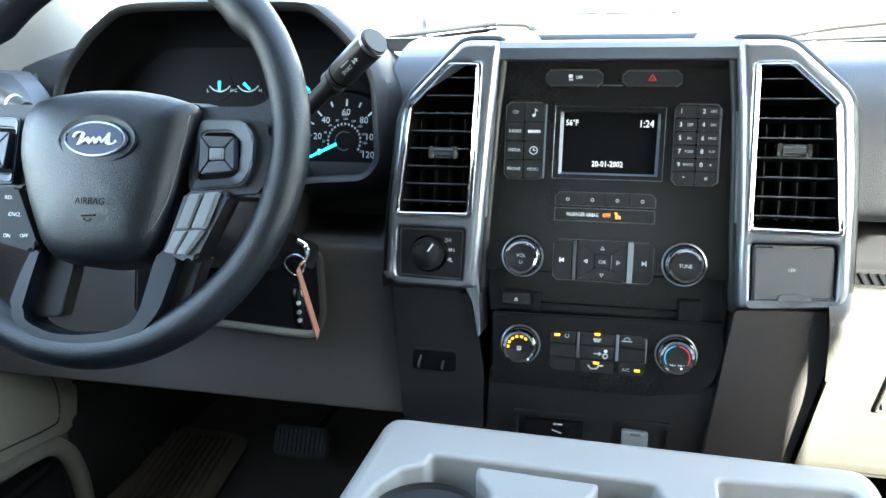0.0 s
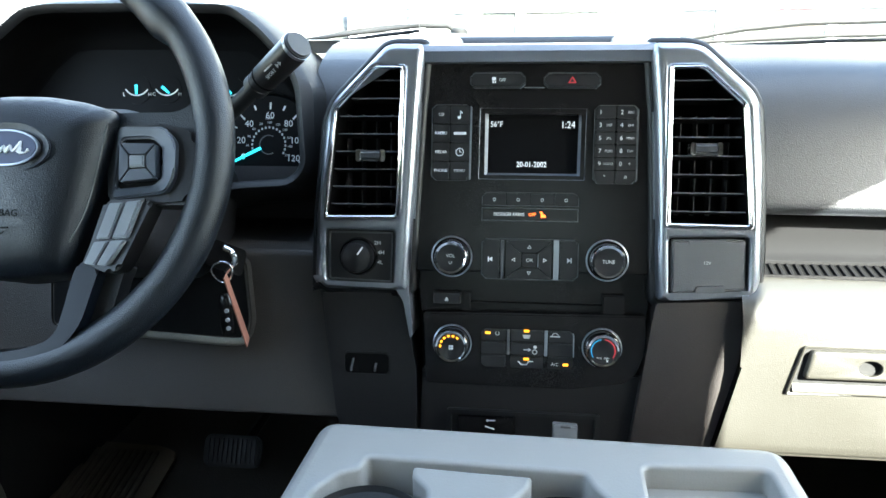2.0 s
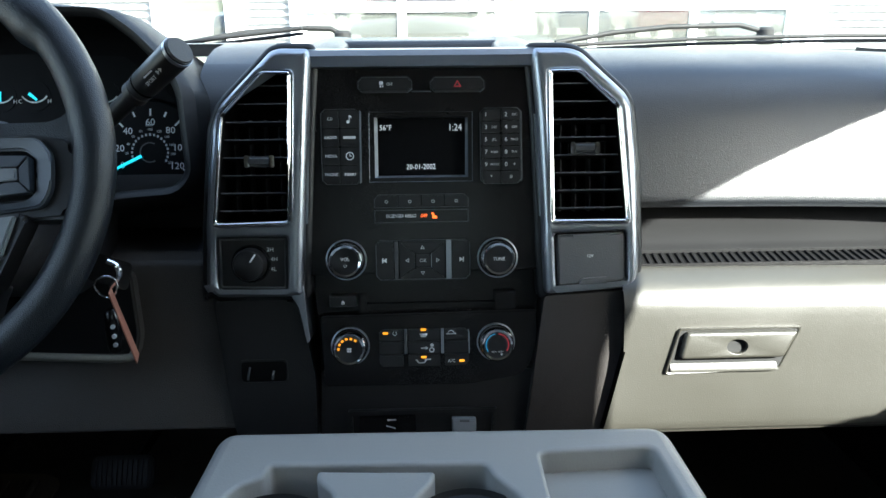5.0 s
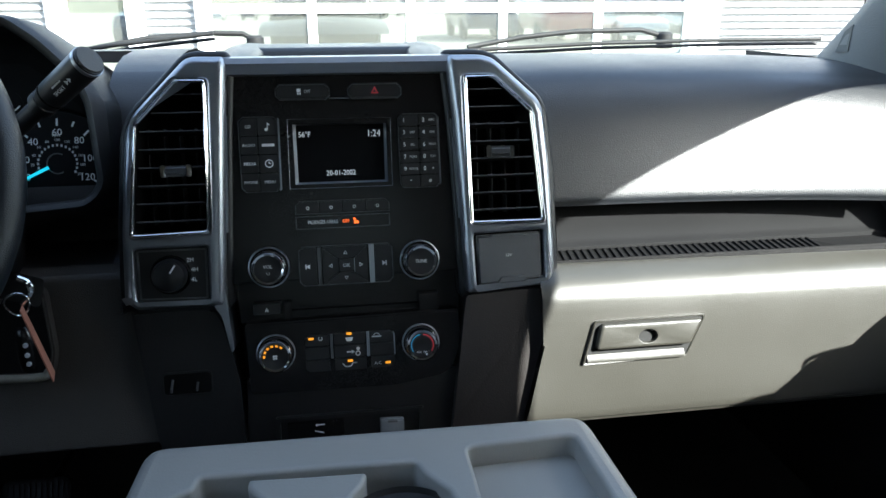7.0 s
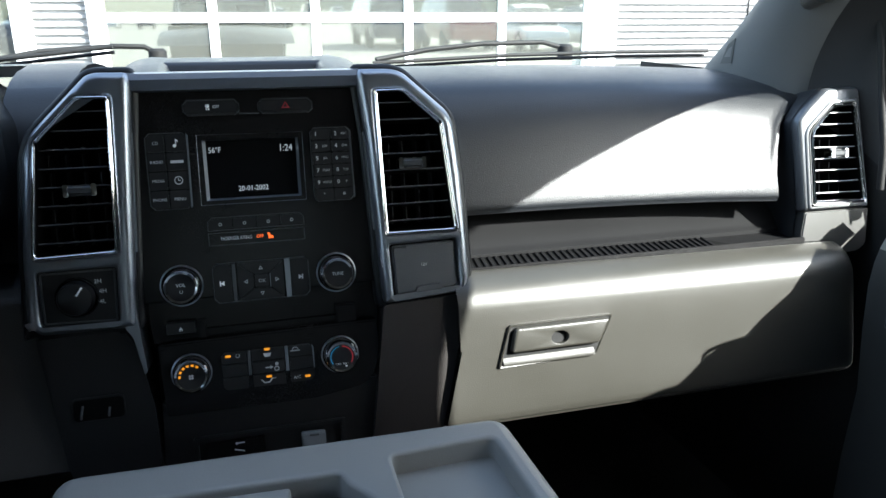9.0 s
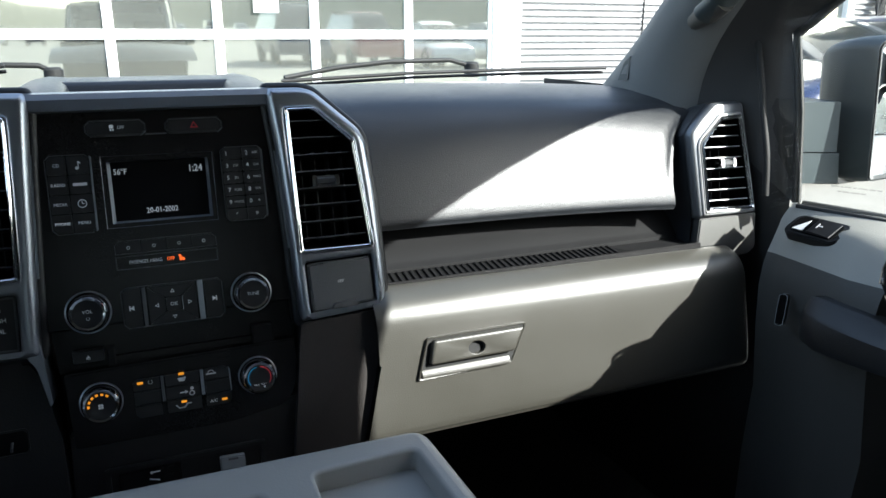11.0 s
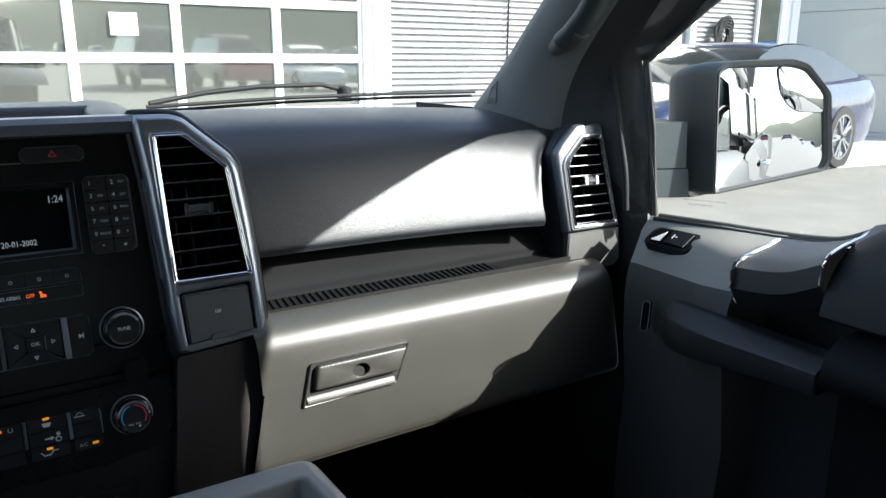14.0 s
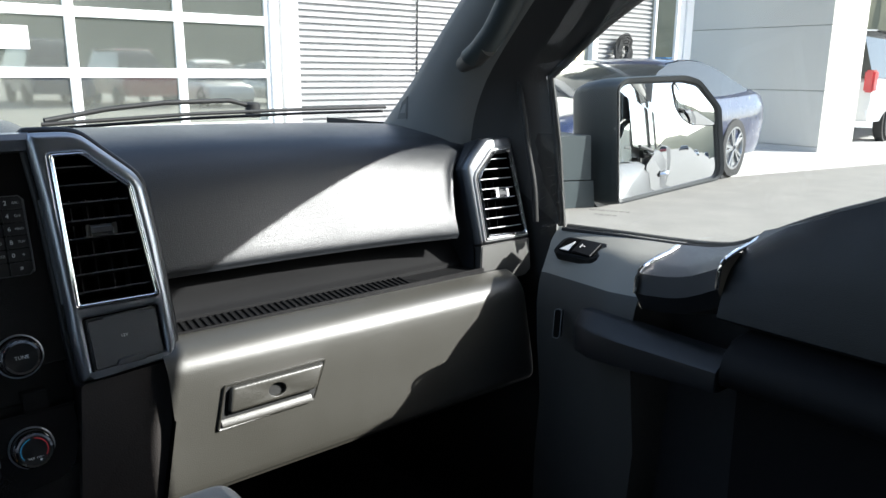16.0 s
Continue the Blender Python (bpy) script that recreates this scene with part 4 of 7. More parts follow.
def frame_at(o, u, v):
    """A plane's frame: origin, direction across, direction up (made square)."""
    u = Vector(u).normalized()
    v = Vector(v)
    v = (v - u * u.dot(v)).normalized()
    n = u.cross(v)
    return Matrix(((u.x, v.x, n.x, o[0]), (u.y, v.y, n.y, o[1]), (u.z, v.z, n.z, o[2]), (0, 0, 0, 1)))


# ---- glovebox latch and shelf mat ----
GBX = frame_at((0.33, 0.617, 1.17), (1, 0, 0), (0, 0.17, 1))
latch = thing("glovebox_latch", (0.33, 0.617, 1.16), "pale tan glovebox handle with a round key hole", "handle")
opening = [(-0.0601, 0.0220), (0.0623, 0.0220), (0.0424, -0.0190), (-0.0730, -0.0212)]
part("recess_edge", ring(soften(grown(opening, 0.0022), 0.003, 3), soften(opening, 0.0025, 3), -0.004, 0.0022, GBX, 0.0008, dip=0.001), TAN, latch)
# Dark plate nearly flush with the panel paints the recess's shade.
part("recess_shade", prism(soften(opening, 0.0025, 3), -0.002, 0.0004, GBX), RUBBER, latch, "dark plate for the shade in the finger recess")
hp = [(-0.0562, 0.0215), (0.0590, 0.0210), (0.0452, -0.0060), (-0.0620, -0.0060)]
hole = [(-0.0041 + 0.0108 * math.cos(a * math.pi / 12), 0.0062 + 0.0076 * math.sin(a * math.pi / 12)) for a in range(24)]
part("handle", holed(soften(hp, 0.004, 4), [hole], 0.0, 0.0085, 0.0022, GBX, lip=0.0008, wide=0.0030), TAN, latch, "tan flap")
part("key_hole", prism(grown(hole, 0.001), 0.0004, 0.0025, GBX), RUBBER, latch)
part("lower_lip", loft([[GBX @ Vector((x, y, z)) for y, z in ((-0.0125, 0.0006), (-0.0150, 0.0012), (-0.0185, 0.0030), (-0.0215, 0.0028), (-0.0225, 0.0))] for x in (-0.0705, -0.066, 0.030, 0.0405)]), TAN, latch)
shelf_mat = thing("shelf_mat", (0.42, 0.70, 1.24), "black ribbed rubber mat on the open dash shelf", "mat")
part("base", prism([(0.235, 0.6765), (0.240, 0.7240), (0.572, 0.7240), (0.588, 0.700), (0.606, 0.6765)], 1.2385, 1.2412, Matrix(), 0.0008), MATBLACK, shelf_mat)
for i in range(38):
    x = 0.243 + i * 0.0088
    part("rib", prism([(x, 0.680), (x + 0.0042, 0.680), (x + 0.0100, 0.721), (x + 0.0058, 0.721)], 1.241, 1.2430, Matrix(), 0.0006, 1), SHELF, shelf_mat)
part("shelf_edge", box(0.233, 0.70, 0.6725, 0.6762, 1.238, 1.2462, 0.001), DARK, shelf_mat, "thin dark edge strip")

# ---- vent pod at the passenger end ----
PODFACE = material("pod_silver", (0.36, 0.365, 0.37), 0.38, metal=0.35, var=0.03, wear=0.02)
SPOKE_ = material("bezel_satin", (0.16, 0.168, 0.18), 0.36, metal=0.55, var=0.04, wear=0.02)
POD = frame_at((0.742, 0.695, 1.329), (1, -0.10, 0), (0, 0.22, 1))
podthing = thing("vent_pod", (0.716, 0.68, 1.29), "satin dark silver vent housing at the end of the dashboard", "vent housing")
pv = [(-0.0245, -0.0435), (0.0520, -0.0438), (0.0348, 0.0873), (0.0030, 0.0845), (-0.0275, 0.0515), (-0.0292, 0.0440)]
ring_out = [(-0.0308, -0.0508), (0.0560, -0.0490), (0.0378, 0.0930), (0.0008, 0.0905), (-0.0332, 0.0565), (-0.0368, 0.0470)]
crease = [(-0.0375, -0.0545), (0.0615, -0.0520), (0.0440, 0.1050), (0.0360, 0.1085), (-0.0061, 0.1070), (-0.0330, 0.0825), (-0.0474, 0.0655)]
part("face", holed(soften(ring_out, 0.005, 3), [soften(grown(pv, 0.001), 0.003, 3)], -0.03, 0.004, 0.0022, POD, lip=0.0012, wide=0.0030), PODFACE, podthing, "satin silver face")
rim_ = soften(crease, 0.006, 3)
part("bezel", holed(rim_, [soften(grown(ring_out, -0.0005), 0.005, 3)], -0.016, 0.0012, 0.011, POD, steps=5, wide=0.0055), SPOKE_, podthing, "dark satin bezel")
body = [(-0.0480, -0.1050), (0.0400, -0.1010), (0.0560, -0.0930), (0.0625, -0.0520), (0.0450, 0.1060), (0.0365, 0.1095), (-0.0070, 0.1080), (-0.0340, 0.0835), (-0.0486, 0.0660), (-0.0400, -0.0540)]
body = soften(body, 0.005, 3)
rows = []
for d, f in ((-0.012, 1.0), (-0.016, 1.006), (-0.05, 1.01), (-0.13, 1.02)):
    rows.append([POD @ Vector((0.008 + (x - 0.008) * f, y * f, d)) + Vector((0, 0, -0.05 * max(0.0, -d - 0.016) * (y > 0.05))) for x, y in body])
part("housing", loft(rows, True, False), DASH, podthing, "dark grained housing")
part("chin", prism(soften([(-0.0355, -0.0545), (0.0582, -0.0520), (0.0530, -0.0980), (0.0480, -0.1050), (0.0380, -0.1090), (-0.0470, -0.1150)], 0.003, 3), -0.05, 0.0025, POD, 0.0025, 3), PODSATIN, podthing, "satin grey chin")
air_vent("air_vent", pv, POD, 0.0035, 8, -8, podthing, (0.0104, 0.0217), SUNSLAT, "small angular air vent beside the door, sunlight painted on its slat edges", 0.012)

# ---- folded centre seat back with cup holders ----
con = thing("centre_console", (0.02, 0.3, 0.75), "pale grey plastic fold-down console with cup holders", "console")
CT = 1.145
outline = soften([(-0.181, 0.532), (0.226, 0.524), (0.236, 0.12), (0.232, -0.2), (-0.20, -0.2), (-0.192, 0.30)], 0.022, 5)
cups = [(-0.125, 0.474), (-0.02, 0.471), (0.055, 0.468), (0.060, 0.452), (0.078, 0.425), (0.086, 0.385), (0.078, 0.35), (0.055, 0.325), (0.022, 0.325), (0.0, 0.348), (-0.008, 0.385), (-0.003, 0.425), (0.010, 0.445), (0.013, 0.460), (-0.035, 0.462), (-0.085, 0.465), (-0.084, 0.452), (-0.070, 0.435), (-0.064, 0.39), (-0.074, 0.35), (-0.10, 0.328), (-0.132, 0.328), (-0.156, 0.352), (-0.164, 0.39), (-0.158, 0.425), (-0.145, 0.448), (-0.128, 0.458)]
tray = soften([(0.103, 0.483), (0.203, 0.487), (0.207, 0.28), (0.100, 0.28)], 0.008)
part("top", holed(outline, [soften(cups, 0.004, 3), tray], 1.06, CT, 0.014, steps=5, lip=0.004), GREY, con, "moulded pale grey top", flat=Matrix())
part("body", prism(grown(outline, -0.004), 0.80, 1.063), GREY, con)
part("tray_floor", prism(grown(tray, 0.002), 1.10, CT - 0.022, Matrix()), GREY, con)
for cx in (-0.114, 0.038):
    part("cup_liner", turned([(0.0505, CT - 0.016), (0.0470, CT - 0.011), (0.0445, CT - 0.018), (0.041, CT - 0.062), (0.0, CT - 0.064)], Matrix.Translation((cx, 0.4035, 0)), 48), RUBBER, con, "black rubber cup liner")
part("slot_floor", prism(grown(cups, 0.002), 1.06, CT - 0.034), GREY, con)

# ---- cab shell ----
cab = thing("truck_cab", (0, 0, 0.75), "silver grey pickup truck cab shell with pale headliner", "truck cab", kind="structure")
part("floor_pan", box(-0.88, 0.88, -1.6, 1.25, 0.70, 0.74), CARPET, cab, "dark carpeted floor")
part("roof", box(-0.72, 0.72, -1.6, 0.42, 1.99, 2.04, 0.01), HEADLINER, cab, "pale cloth headliner")
part("rear_wall", box(-0.85, 0.85, -1.64, -1.6, 0.74, 1.45, bm=box(-0.85, 0.85, -1.64, -1.6, 1.82, 2.04)), HEADLINER, cab)
part("firewall", box(-0.88, 0.88, 1.22, 1.25, 0.70, 1.40), CARPET, cab)
part("cowl", box(-0.88, 0.88, 0.99, 1.36, 1.36, 1.41, 0.02), RUBBER, cab, "black plastic wiper cowl")
part("bonnet", loft([[(x, 1.36, 1.385 - 0.05 * x * x), (x, 1.9, 1.38 - 0.05 * x * x), (x, 2.55, 1.31 - 0.08 * x * x), (x, 2.72, 1.15)] for x in [-0.95 + 0.19 * i for i in range(11)]]), BODY, cab, "silver grey painted bonnet")
for s in (1, -1):
    # windscreen pillar: trim, then the door frame behind it
    w = [(0.692, 0.93, 1.435), (0.70, 0.86, 1.505), (0.700, 0.79, 1.575), (0.70, 0.60, 1.76), (0.69, 0.42, 1.93), (0.68, 0.30, 2.02)]
    mid = [(0.752, 0.77, 1.40), (0.750, 0.75, 1.48), (0.747, 0.69, 1.565), (0.742, 0.51, 1.745), (0.735, 0.33, 1.90), (0.72, 0.20, 2.0)]
    d = [(0.820, 0.637, 1.302), (0.820, 0.652, 1.426), (0.815, 0.668, 1.524), (0.808, 0.520, 1.620), (0.797, 0.270, 1.722), (0.780, 0.004, 1.795)]
    w, mid = smooth_curve(w, 4), smooth_curve(mid, 4)
    d = [Vector(a).lerp(Vector(b), i / 4) for a, b in zip(d[:2], d[1:3]) for i in range(4)] + smooth_curve(d[2:], 4)
    rows = []
    for a, b in zip(w, mid):
        a, b = Vector(a), Vector(b)
        c = (a + b) / 2 + Vector((-0.022, -0.012, 0.0))
        rows.append([a + Vector((0.03, 0.03, 0.01)), a, a * 0.75 + c * 0.25 + Vector((-0.006, -0.004, 0)), c, b * 0.75 + c * 0.25 + Vector((-0.006, -0.004, 0)), b, b + Vector((0.04, 0.02, 0.01))])
    rows = [[Vector((p.x * s, p.y, p.z)) for p in r] for r in rows]
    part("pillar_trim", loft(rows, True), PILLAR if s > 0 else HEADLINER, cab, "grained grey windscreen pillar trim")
    rows = [[Vector((q[0] * s, q[1], q[2])) for q in (a, ((a[0] + b[0]) / 2 + 0.012, (a[1] + b[1]) / 2, (a[2] + b[2]) / 2), b, (b[0] + 0.025, b[1] + 0.05, b[2] + 0.015), (a[0] + 0.06, a[1] + 0.03, a[2] + 0.02))] for a, b in zip(mid, d)]
    part("door_frame", loft(rows, True), FRAMEBLACK, cab, "black door frame")
    part("kick_panel", loft([[(0.82 * s, 0.64, z), (0.77 * s, 0.80, z), (0.76 * s, 1.22, z)] for z in (0.74, 1.2, 1.33, 1.44)]), RUBBER, cab)
    part("roof_rail", tube(smooth_curve([(q[0] * s, q[1], q[2]) for q in ((0.745, 0.12, 1.82), (0.735, -0.1, 1.87), (0.73, -0.4, 1.91), (0.73, -0.9, 1.91), (0.74, -1.6, 1.88))], 3), 0.075, 10), HEADLINER, cab)
    corner = [(0.10, 1.795), (0.03, 1.775), (-0.03, 1.752), (-0.065, 1.715), (-0.085, 1.66), (-0.10, 1.55), (-0.115, 1.40), (-0.66, 1.40), (-0.66, 1.95), (0.10, 1.95)]
    if s < 0:
        corner = [(0.06, 1.80), (-0.14, 1.79), (-0.21, 1.762), (-0.25, 1.735), (-0.285, 1.69), (-0.31, 1.61), (-0.325, 1.40), (-0.66, 1.40), (-0.66, 1.95), (0.06, 1.95)]
    part("centre_pillar", loft([[(s * x, y, z) for y, z in soften(corner, 0.02, 3)] for x in (0.775, 0.80)], True), PILLAR, cab, "dark door post and window header")
    part("rear_door", box(min(s * 0.78, s * 0.84), max(s * 0.78, s * 0.84), -1.64, -0.42, 0.72, 1.40), PANEL, cab)
    part("rear_quarter", loft([[(s * 0.84, y, 1.40), (s * 0.74, y, 1.95)] for y in (-1.35, -1.64)]), HEADLINER, cab)
    part("seal", tube([(q[0] * s, q[1] - 0.008, q[2]) for q in d], 0.006, 10), RUBBER, cab, "black rubber seal")
    part("seal_lip", tube([((q[0] - 0.003) * s, q[1] - 0.0155, q[2] - 0.002) for q in d[:9]], 0.0016, 8), PANEL, cab, "thin pale seal lip")
part("door_seal", tube(smooth_curve([(0.788, 0.7034, 1.525), (0.788, 0.6894, 1.479), (0.788, 0.6748, 1.419), (0.788, 0.660, 1.362), (0.788, 0.654, 1.309)], 4), 0.0045, 10), RUBBER, cab, "grey rubber door seal")
hd = [Vector((0.6900, 0.6943, 1.5495)), Vector((0.6900, 0.6643, 1.5701)), Vector((0.6880, 0.6186, 1.6213)), Vector((0.67, 0.44, 1.86))]
grab = thing("grab_handle", hd[0], "grey plastic grab handle on the windscreen pillar", "grab handle")
part("handle_bar", tube(smooth_curve(hd, 5), 0.0145, 14, 1.5), MIRRORSHELL, grab)
part("handle_foot", tube([Vector((0.7120, 0.7389, 1.5415)), Vector((0.6900, 0.6922, 1.5510)), Vector((0.6880, 0.6615, 1.5644))], [0.012, 0.0150, 0.014], 12), PANEL, grab, "grey end cap")
sq = [Vector((0.6900, 0.8774, 1.4554)), Vector((0.6935, 0.8565, 1.4572)), Vector((0.6930, 0.8534, 1.4921)), Vector((0.6938, 0.8695, 1.4828))]
part("sensor_cover", loft([sq, [q + Vector((0.012, 0.002, 0)) for q in sq]], True), material("cover_grey", (0.085, 0.09, 0.09), 0.5, grain=0.2, scale=900), cab, "flush sensor cover")
# Rear panes are out of view; their tint is added to hold back light.
for s in (1, -1):
    part("rear_glass", loft([[(s * 0.83, y, 1.39), (s * 0.745, y, 1.90)] for y in (-0.66, -1.36)]), TINTED, cab, "unseen rear door glass, tinted to cut light")
part("back_glass", loft([[(x, -1.62, 1.45), (x, -1.62, 1.82)] for x in (-0.8, 0.8)]), TINTED, cab, "unseen back glass, tinted to cut light")
ws = part("windscreen", loft([[(-0.74, 1.10, 1.425), (-0.70, 0.43, 1.98)], [(-0.35, 1.16, 1.43), (-0.35, 0.45, 1.99)], [(0, 1.18, 1.43), (0, 0.46, 1.99)], [(0.35, 1.16, 1.43), (0.35, 0.45, 1.99)], [(0.74, 1.10, 1.425), (0.70, 0.43, 1.98)]]), GLASS, cab, "curved windscreen glass")
ws.visible_shadow = False

# ---- wipers ----
def wiper(arm, blade, label):
    w = thing("wiper", arm[0], label, "wiper", "windscreen wipers")
    part("arm", tube(arm, 0.0042, 8), RUBBER, w)
    part("blade", tube(blade, 0.0032, 8), RUBBER, w)
    part("rubber_strip", tube([Vector(p) + Vector((0, 0.01, -0.008)) for p in blade], 0.003, 6), DARK, w)
    part("pivot", turned([(0.014, -0.02), (0.014, 0.004), (0.010, 0.008), (0, 0.008)], Matrix.Translation(arm[-1]), 16), RUBBER, w)


wiper([(0.2324, 1.1800, 1.4529), (0.3318, 1.2000, 1.4675), (0.4254, 1.2000, 1.4761), (0.5445, 1.2000, 1.4779), (0.5898, 1.2000, 1.4664)], [(0.2181, 1.1300, 1.4503), (0.4528, 1.1300, 1.4595), (0.6616, 1.1200, 1.4628), (0.8224, 1.1000, 1.4635)], "black windscreen wiper parked over the passenger side cowl")
wiper([(-0.3604, 1.1800, 1.4581), (-0.2831, 1.2000, 1.4719), (-0.1780, 1.2000, 1.4787), (-0.1338, 1.2000, 1.4774), (-0.1151, 1.2000, 1.4667)], [(-0.4044, 1.1300, 1.4537), (-0.3136, 1.1300, 1.4648), (-0.2418, 1.1300, 1.4726), (-0.1692, 1.1200, 1.4805)], "black windscreen wiper parked over the driver side cowl")

# ---- passenger door ----
door = thing("passenger_door", (0.78, 0.1, 0.9), "grey and black passenger door with a drop belt line window", "door", kind="structure")


def door_skin(y0, y1, n, prof):
    return loft([[Vector(p) for p in prof(y0 + (y1 - y0) * i / n)] for i in range(n + 1)])


SILL = ((-0.60, 1.535), (-0.15, 1.528), (0.0, 1.498), (0.10, 1.446), (0.178, 1.406), (0.226, 1.386), (0.260, 1.370), (0.290, 1.354), (0.318, 1.3390), (0.340, 1.3285), (0.365, 1.3235), (0.415, 1.3185), (0.505, 1.3140), (0.62, 1.3070), (0.70, 1.3030))


def sill(y):
    """Height of the window sill along the door."""
    return along(SILL, y)


def front_prof(y):
    s = sill(y)
    t = 0.040 * min(1.0, max(0.0, (y - 0.47) / 0.17))
    return [(x + t * f, y, z - 0.05 * t * f) for x, z, f in ((0.806, s - 0.001, 0), (0.800, s - 0.0025, 0.1), (0.790, s - 0.005, 0.2), (0.765, s - 0.0125, 0.5), (0.748, s - 0.0178, 0.75), (0.738, s - 0.0255, 0.9), (0.729, s - 0.0350, 0.95), (0.720, s - 0.0455, 1), (0.711, s - 0.0570, 1), (0.704, s - 0.072, 1), (0.699, s - 0.10, 1), (0.704, s - 0.16, 1), (0.72, 1.05, 1), (0.71, 0.95, 1), (0.71, 0.75, 1))]


def mid_prof(y):
    s = sill(y)
    return [(0.800, y, s - 0.003), (0.785, y, s - 0.004), (0.765, y, s - 0.009), (0.727, y, s - 0.0155), (0.705, y, s - 0.0255), (0.701, y, s - 0.050), (0.716, y, s - 0.072), (0.775, y, s - 0.085), (0.785, y, 1.15), (0.77, y, 1.0), (0.74, y, 0.75)]


def rear_prof(y):
    s = sill(y) - 0.008 * min(1.0, max(0.0, (0.30 - y) / 0.06))
    h = s - 1.264
    top = max(s - 0.004 - 0.10 * h, min(1.53, 1.325 + 0.45 * (0.353 - y)) - 0.03 * max(0.0, (y - 0.25) / 0.046))
    return [(0.800, y, s), (0.786, y, s + 0.004), (0.768, y, 0.4 * s + 0.6 * top + 0.002), (0.745, y, top), (0.722, y, top - 0.20 * (top - 1.264) - 0.003), (0.711, y, s - 0.55 * h), (0.704, y, s - 0.80 * h), (0.701, y, 1.268), (0.704, y, 1.264), (0.716, y, 1.261),
            (0.712, y, 1.259), (0.700, y, 1.2585), (0.678, y, 1.2545), (0.664, y, 1.247), (0.657, y, 1.235), (0.655, y, 1.222), (0.658, y, 1.213), (0.664, y, 1.209), (0.692, y, 1.203), (0.698, y, 1.190), (0.70, y, 1.10), (0.71, y, 0.75)]


def front_cut(y):
    """Door panel section, cut off aslant where it meets the end of the dashboard."""
    return [(px, 0.405 + (py - 0.405) * (min(0.622, 0.588 + (px - 0.70) * 0.32) - 0.405) / 0.25, pz) for px, py, pz in front_prof(y)]


part("front_panel_jamb", loft([[Vector(p) for p in front_cut(0.655)], [Vector((max(p[0] + 0.012, 0.80), p[1] + 0.002, p[2] - 0.022)) for p in front_cut(0.655)]]), PANEL, door)
# One trim in two colours, with the light and shade painted in.
part("front_cap", door_skin(0.655, 0.405, 16, lambda y: front_cut(y)[:9]), DOORTOP_LIT, door, "grained grey door cap, sunlight in its colour")
part("front_panel", door_skin(0.655, 0.405, 16, lambda y: front_cut(y)[8:]), PANEL, door, "grained grey lower door panel, shade in its colour")
part("front_panel_end", loft([[Vector(p) for p in front_prof(0.405)], [Vector((max(p[0], 0.798), 0.398, p[2] - 0.004)) for p in front_prof(0.405)]]), PANEL, door)
part("pull_well", door_skin(0.404, 0.298, 6, mid_prof), DOORBLACK, door, "glossy black moulded pull well")
part("rear_panel", door_skin(0.296, -0.55, 18, lambda y: rear_prof(y)[:10]), DOORPAD, door, "black padded rear door panel")
part("door_armrest", door_skin(0.262, -0.55, 18, lambda y: rear_prof(y)[9:]), DOORDARK, door, "black padded armrest")
part("rear_panel_end", loft([[Vector(p) for p in rear_prof(0.296)[:10]], [Vector((max(p[0], 0.798), 0.299, p[2])) for p in rear_prof(0.296)[:10]]]), DOORBLACK, door)
for y in (0.402, 0.297):
    p = mid_prof(y)
    part("chrome_strip", tube(smooth_curve([Vector((q[0] - 0.003, y, q[2] + 0.0015)) for q in p[1:6]], 4), 0.0026, 8), CHROME, door, "thin chrome strip")
part("armrest_end", loft([[Vector(p) for p in rear_prof(0.262)[10:20]], [Vector((0.70 + 0.4 * (p[0] - 0.70), 0.270, 1.232 + 0.8 * (p[2] - 1.232))) for p in rear_prof(0.262)[10:20]], [Vector((0.72, 0.272, 1.232 + 0.5 * (p[2] - 1.232))) for p in rear_prof(0.262)[10:20]]]), DOORDARK, door)
# grab bar: a flat-topped bar that leaves the front panel and runs back to the armrest
rows = []
for y, x, top, low, deep in ((0.487, 0.700, 1.222, 1.190, 0.010), (0.484, 0.686, 1.230, 1.182, 0.018), (0.474, 0.677, 1.2335, 1.178, 0.026), (0.45, 0.669, 1.2345, 1.177, 0.034), (0.40, 0.663, 1.2345, 1.182, 0.036), (0.34, 0.660, 1.2345, 1.190, 0.036), (0.285, 0.658, 1.2345, 1.196, 0.036), (0.268, 0.658, 1.2345, 1.197, 0.036), (0.266, 0.661, 1.232, 1.199, 0.032)):
    h = top - low
    rows.append([Vector((x + dx * deep, y, low + h * dz)) for dx, dz in ((0.04, 0.66), (0.10, 0.72), (0.55, 0.95), (0.66, 0.995), (0.80, 1.0), (1.25, 0.99), (1.5, 0.7), (1.5, 0.1), (1.1, 0.0), (0.25, 0.0), (0.06, 0.06), (0.0, 0.2))])
part("pull_bar", loft(rows, True), DOORBLACK, door, "black door pull", smooth=28)
sm = frame_at((0.7608, 0.5415, 1.2905), (0.86, 0.0, 0.51), (0.0, 1.0, -0.04))
swt = thing("window_switch", sm.translation, "black window switch set into the door top", "switch")
part("bezel", prism(rounded(-0.019, -0.041, 0.019, 0.041, 0.012), -0.010, 0.002, sm, 0.0015), BUTTON, swt, "gloss black bezel")
part("well", prism(rounded(-0.014, -0.033, 0.014, 0.033, 0.008), 0.002, 0.0034, sm), BLACK, swt)
part("lever", loft([[sm @ Vector((x, y, z)) for y, z in ((0.006, 0.003), (0.004, 0.0060), (-0.002, 0.0070), (-0.012, 0.0058), (-0.028, 0.0042), (-0.029, 0.003))] for x in (-0.013, 0.013)], True), BUTTON, swt, "black rocker lever")
part("arrow_mark", prism([(-0.011, 0.012), (-0.011, 0.028), (0.009, 0.014)], 0.0032, 0.0041, sm), PRINT, swt, "white arrow mark")
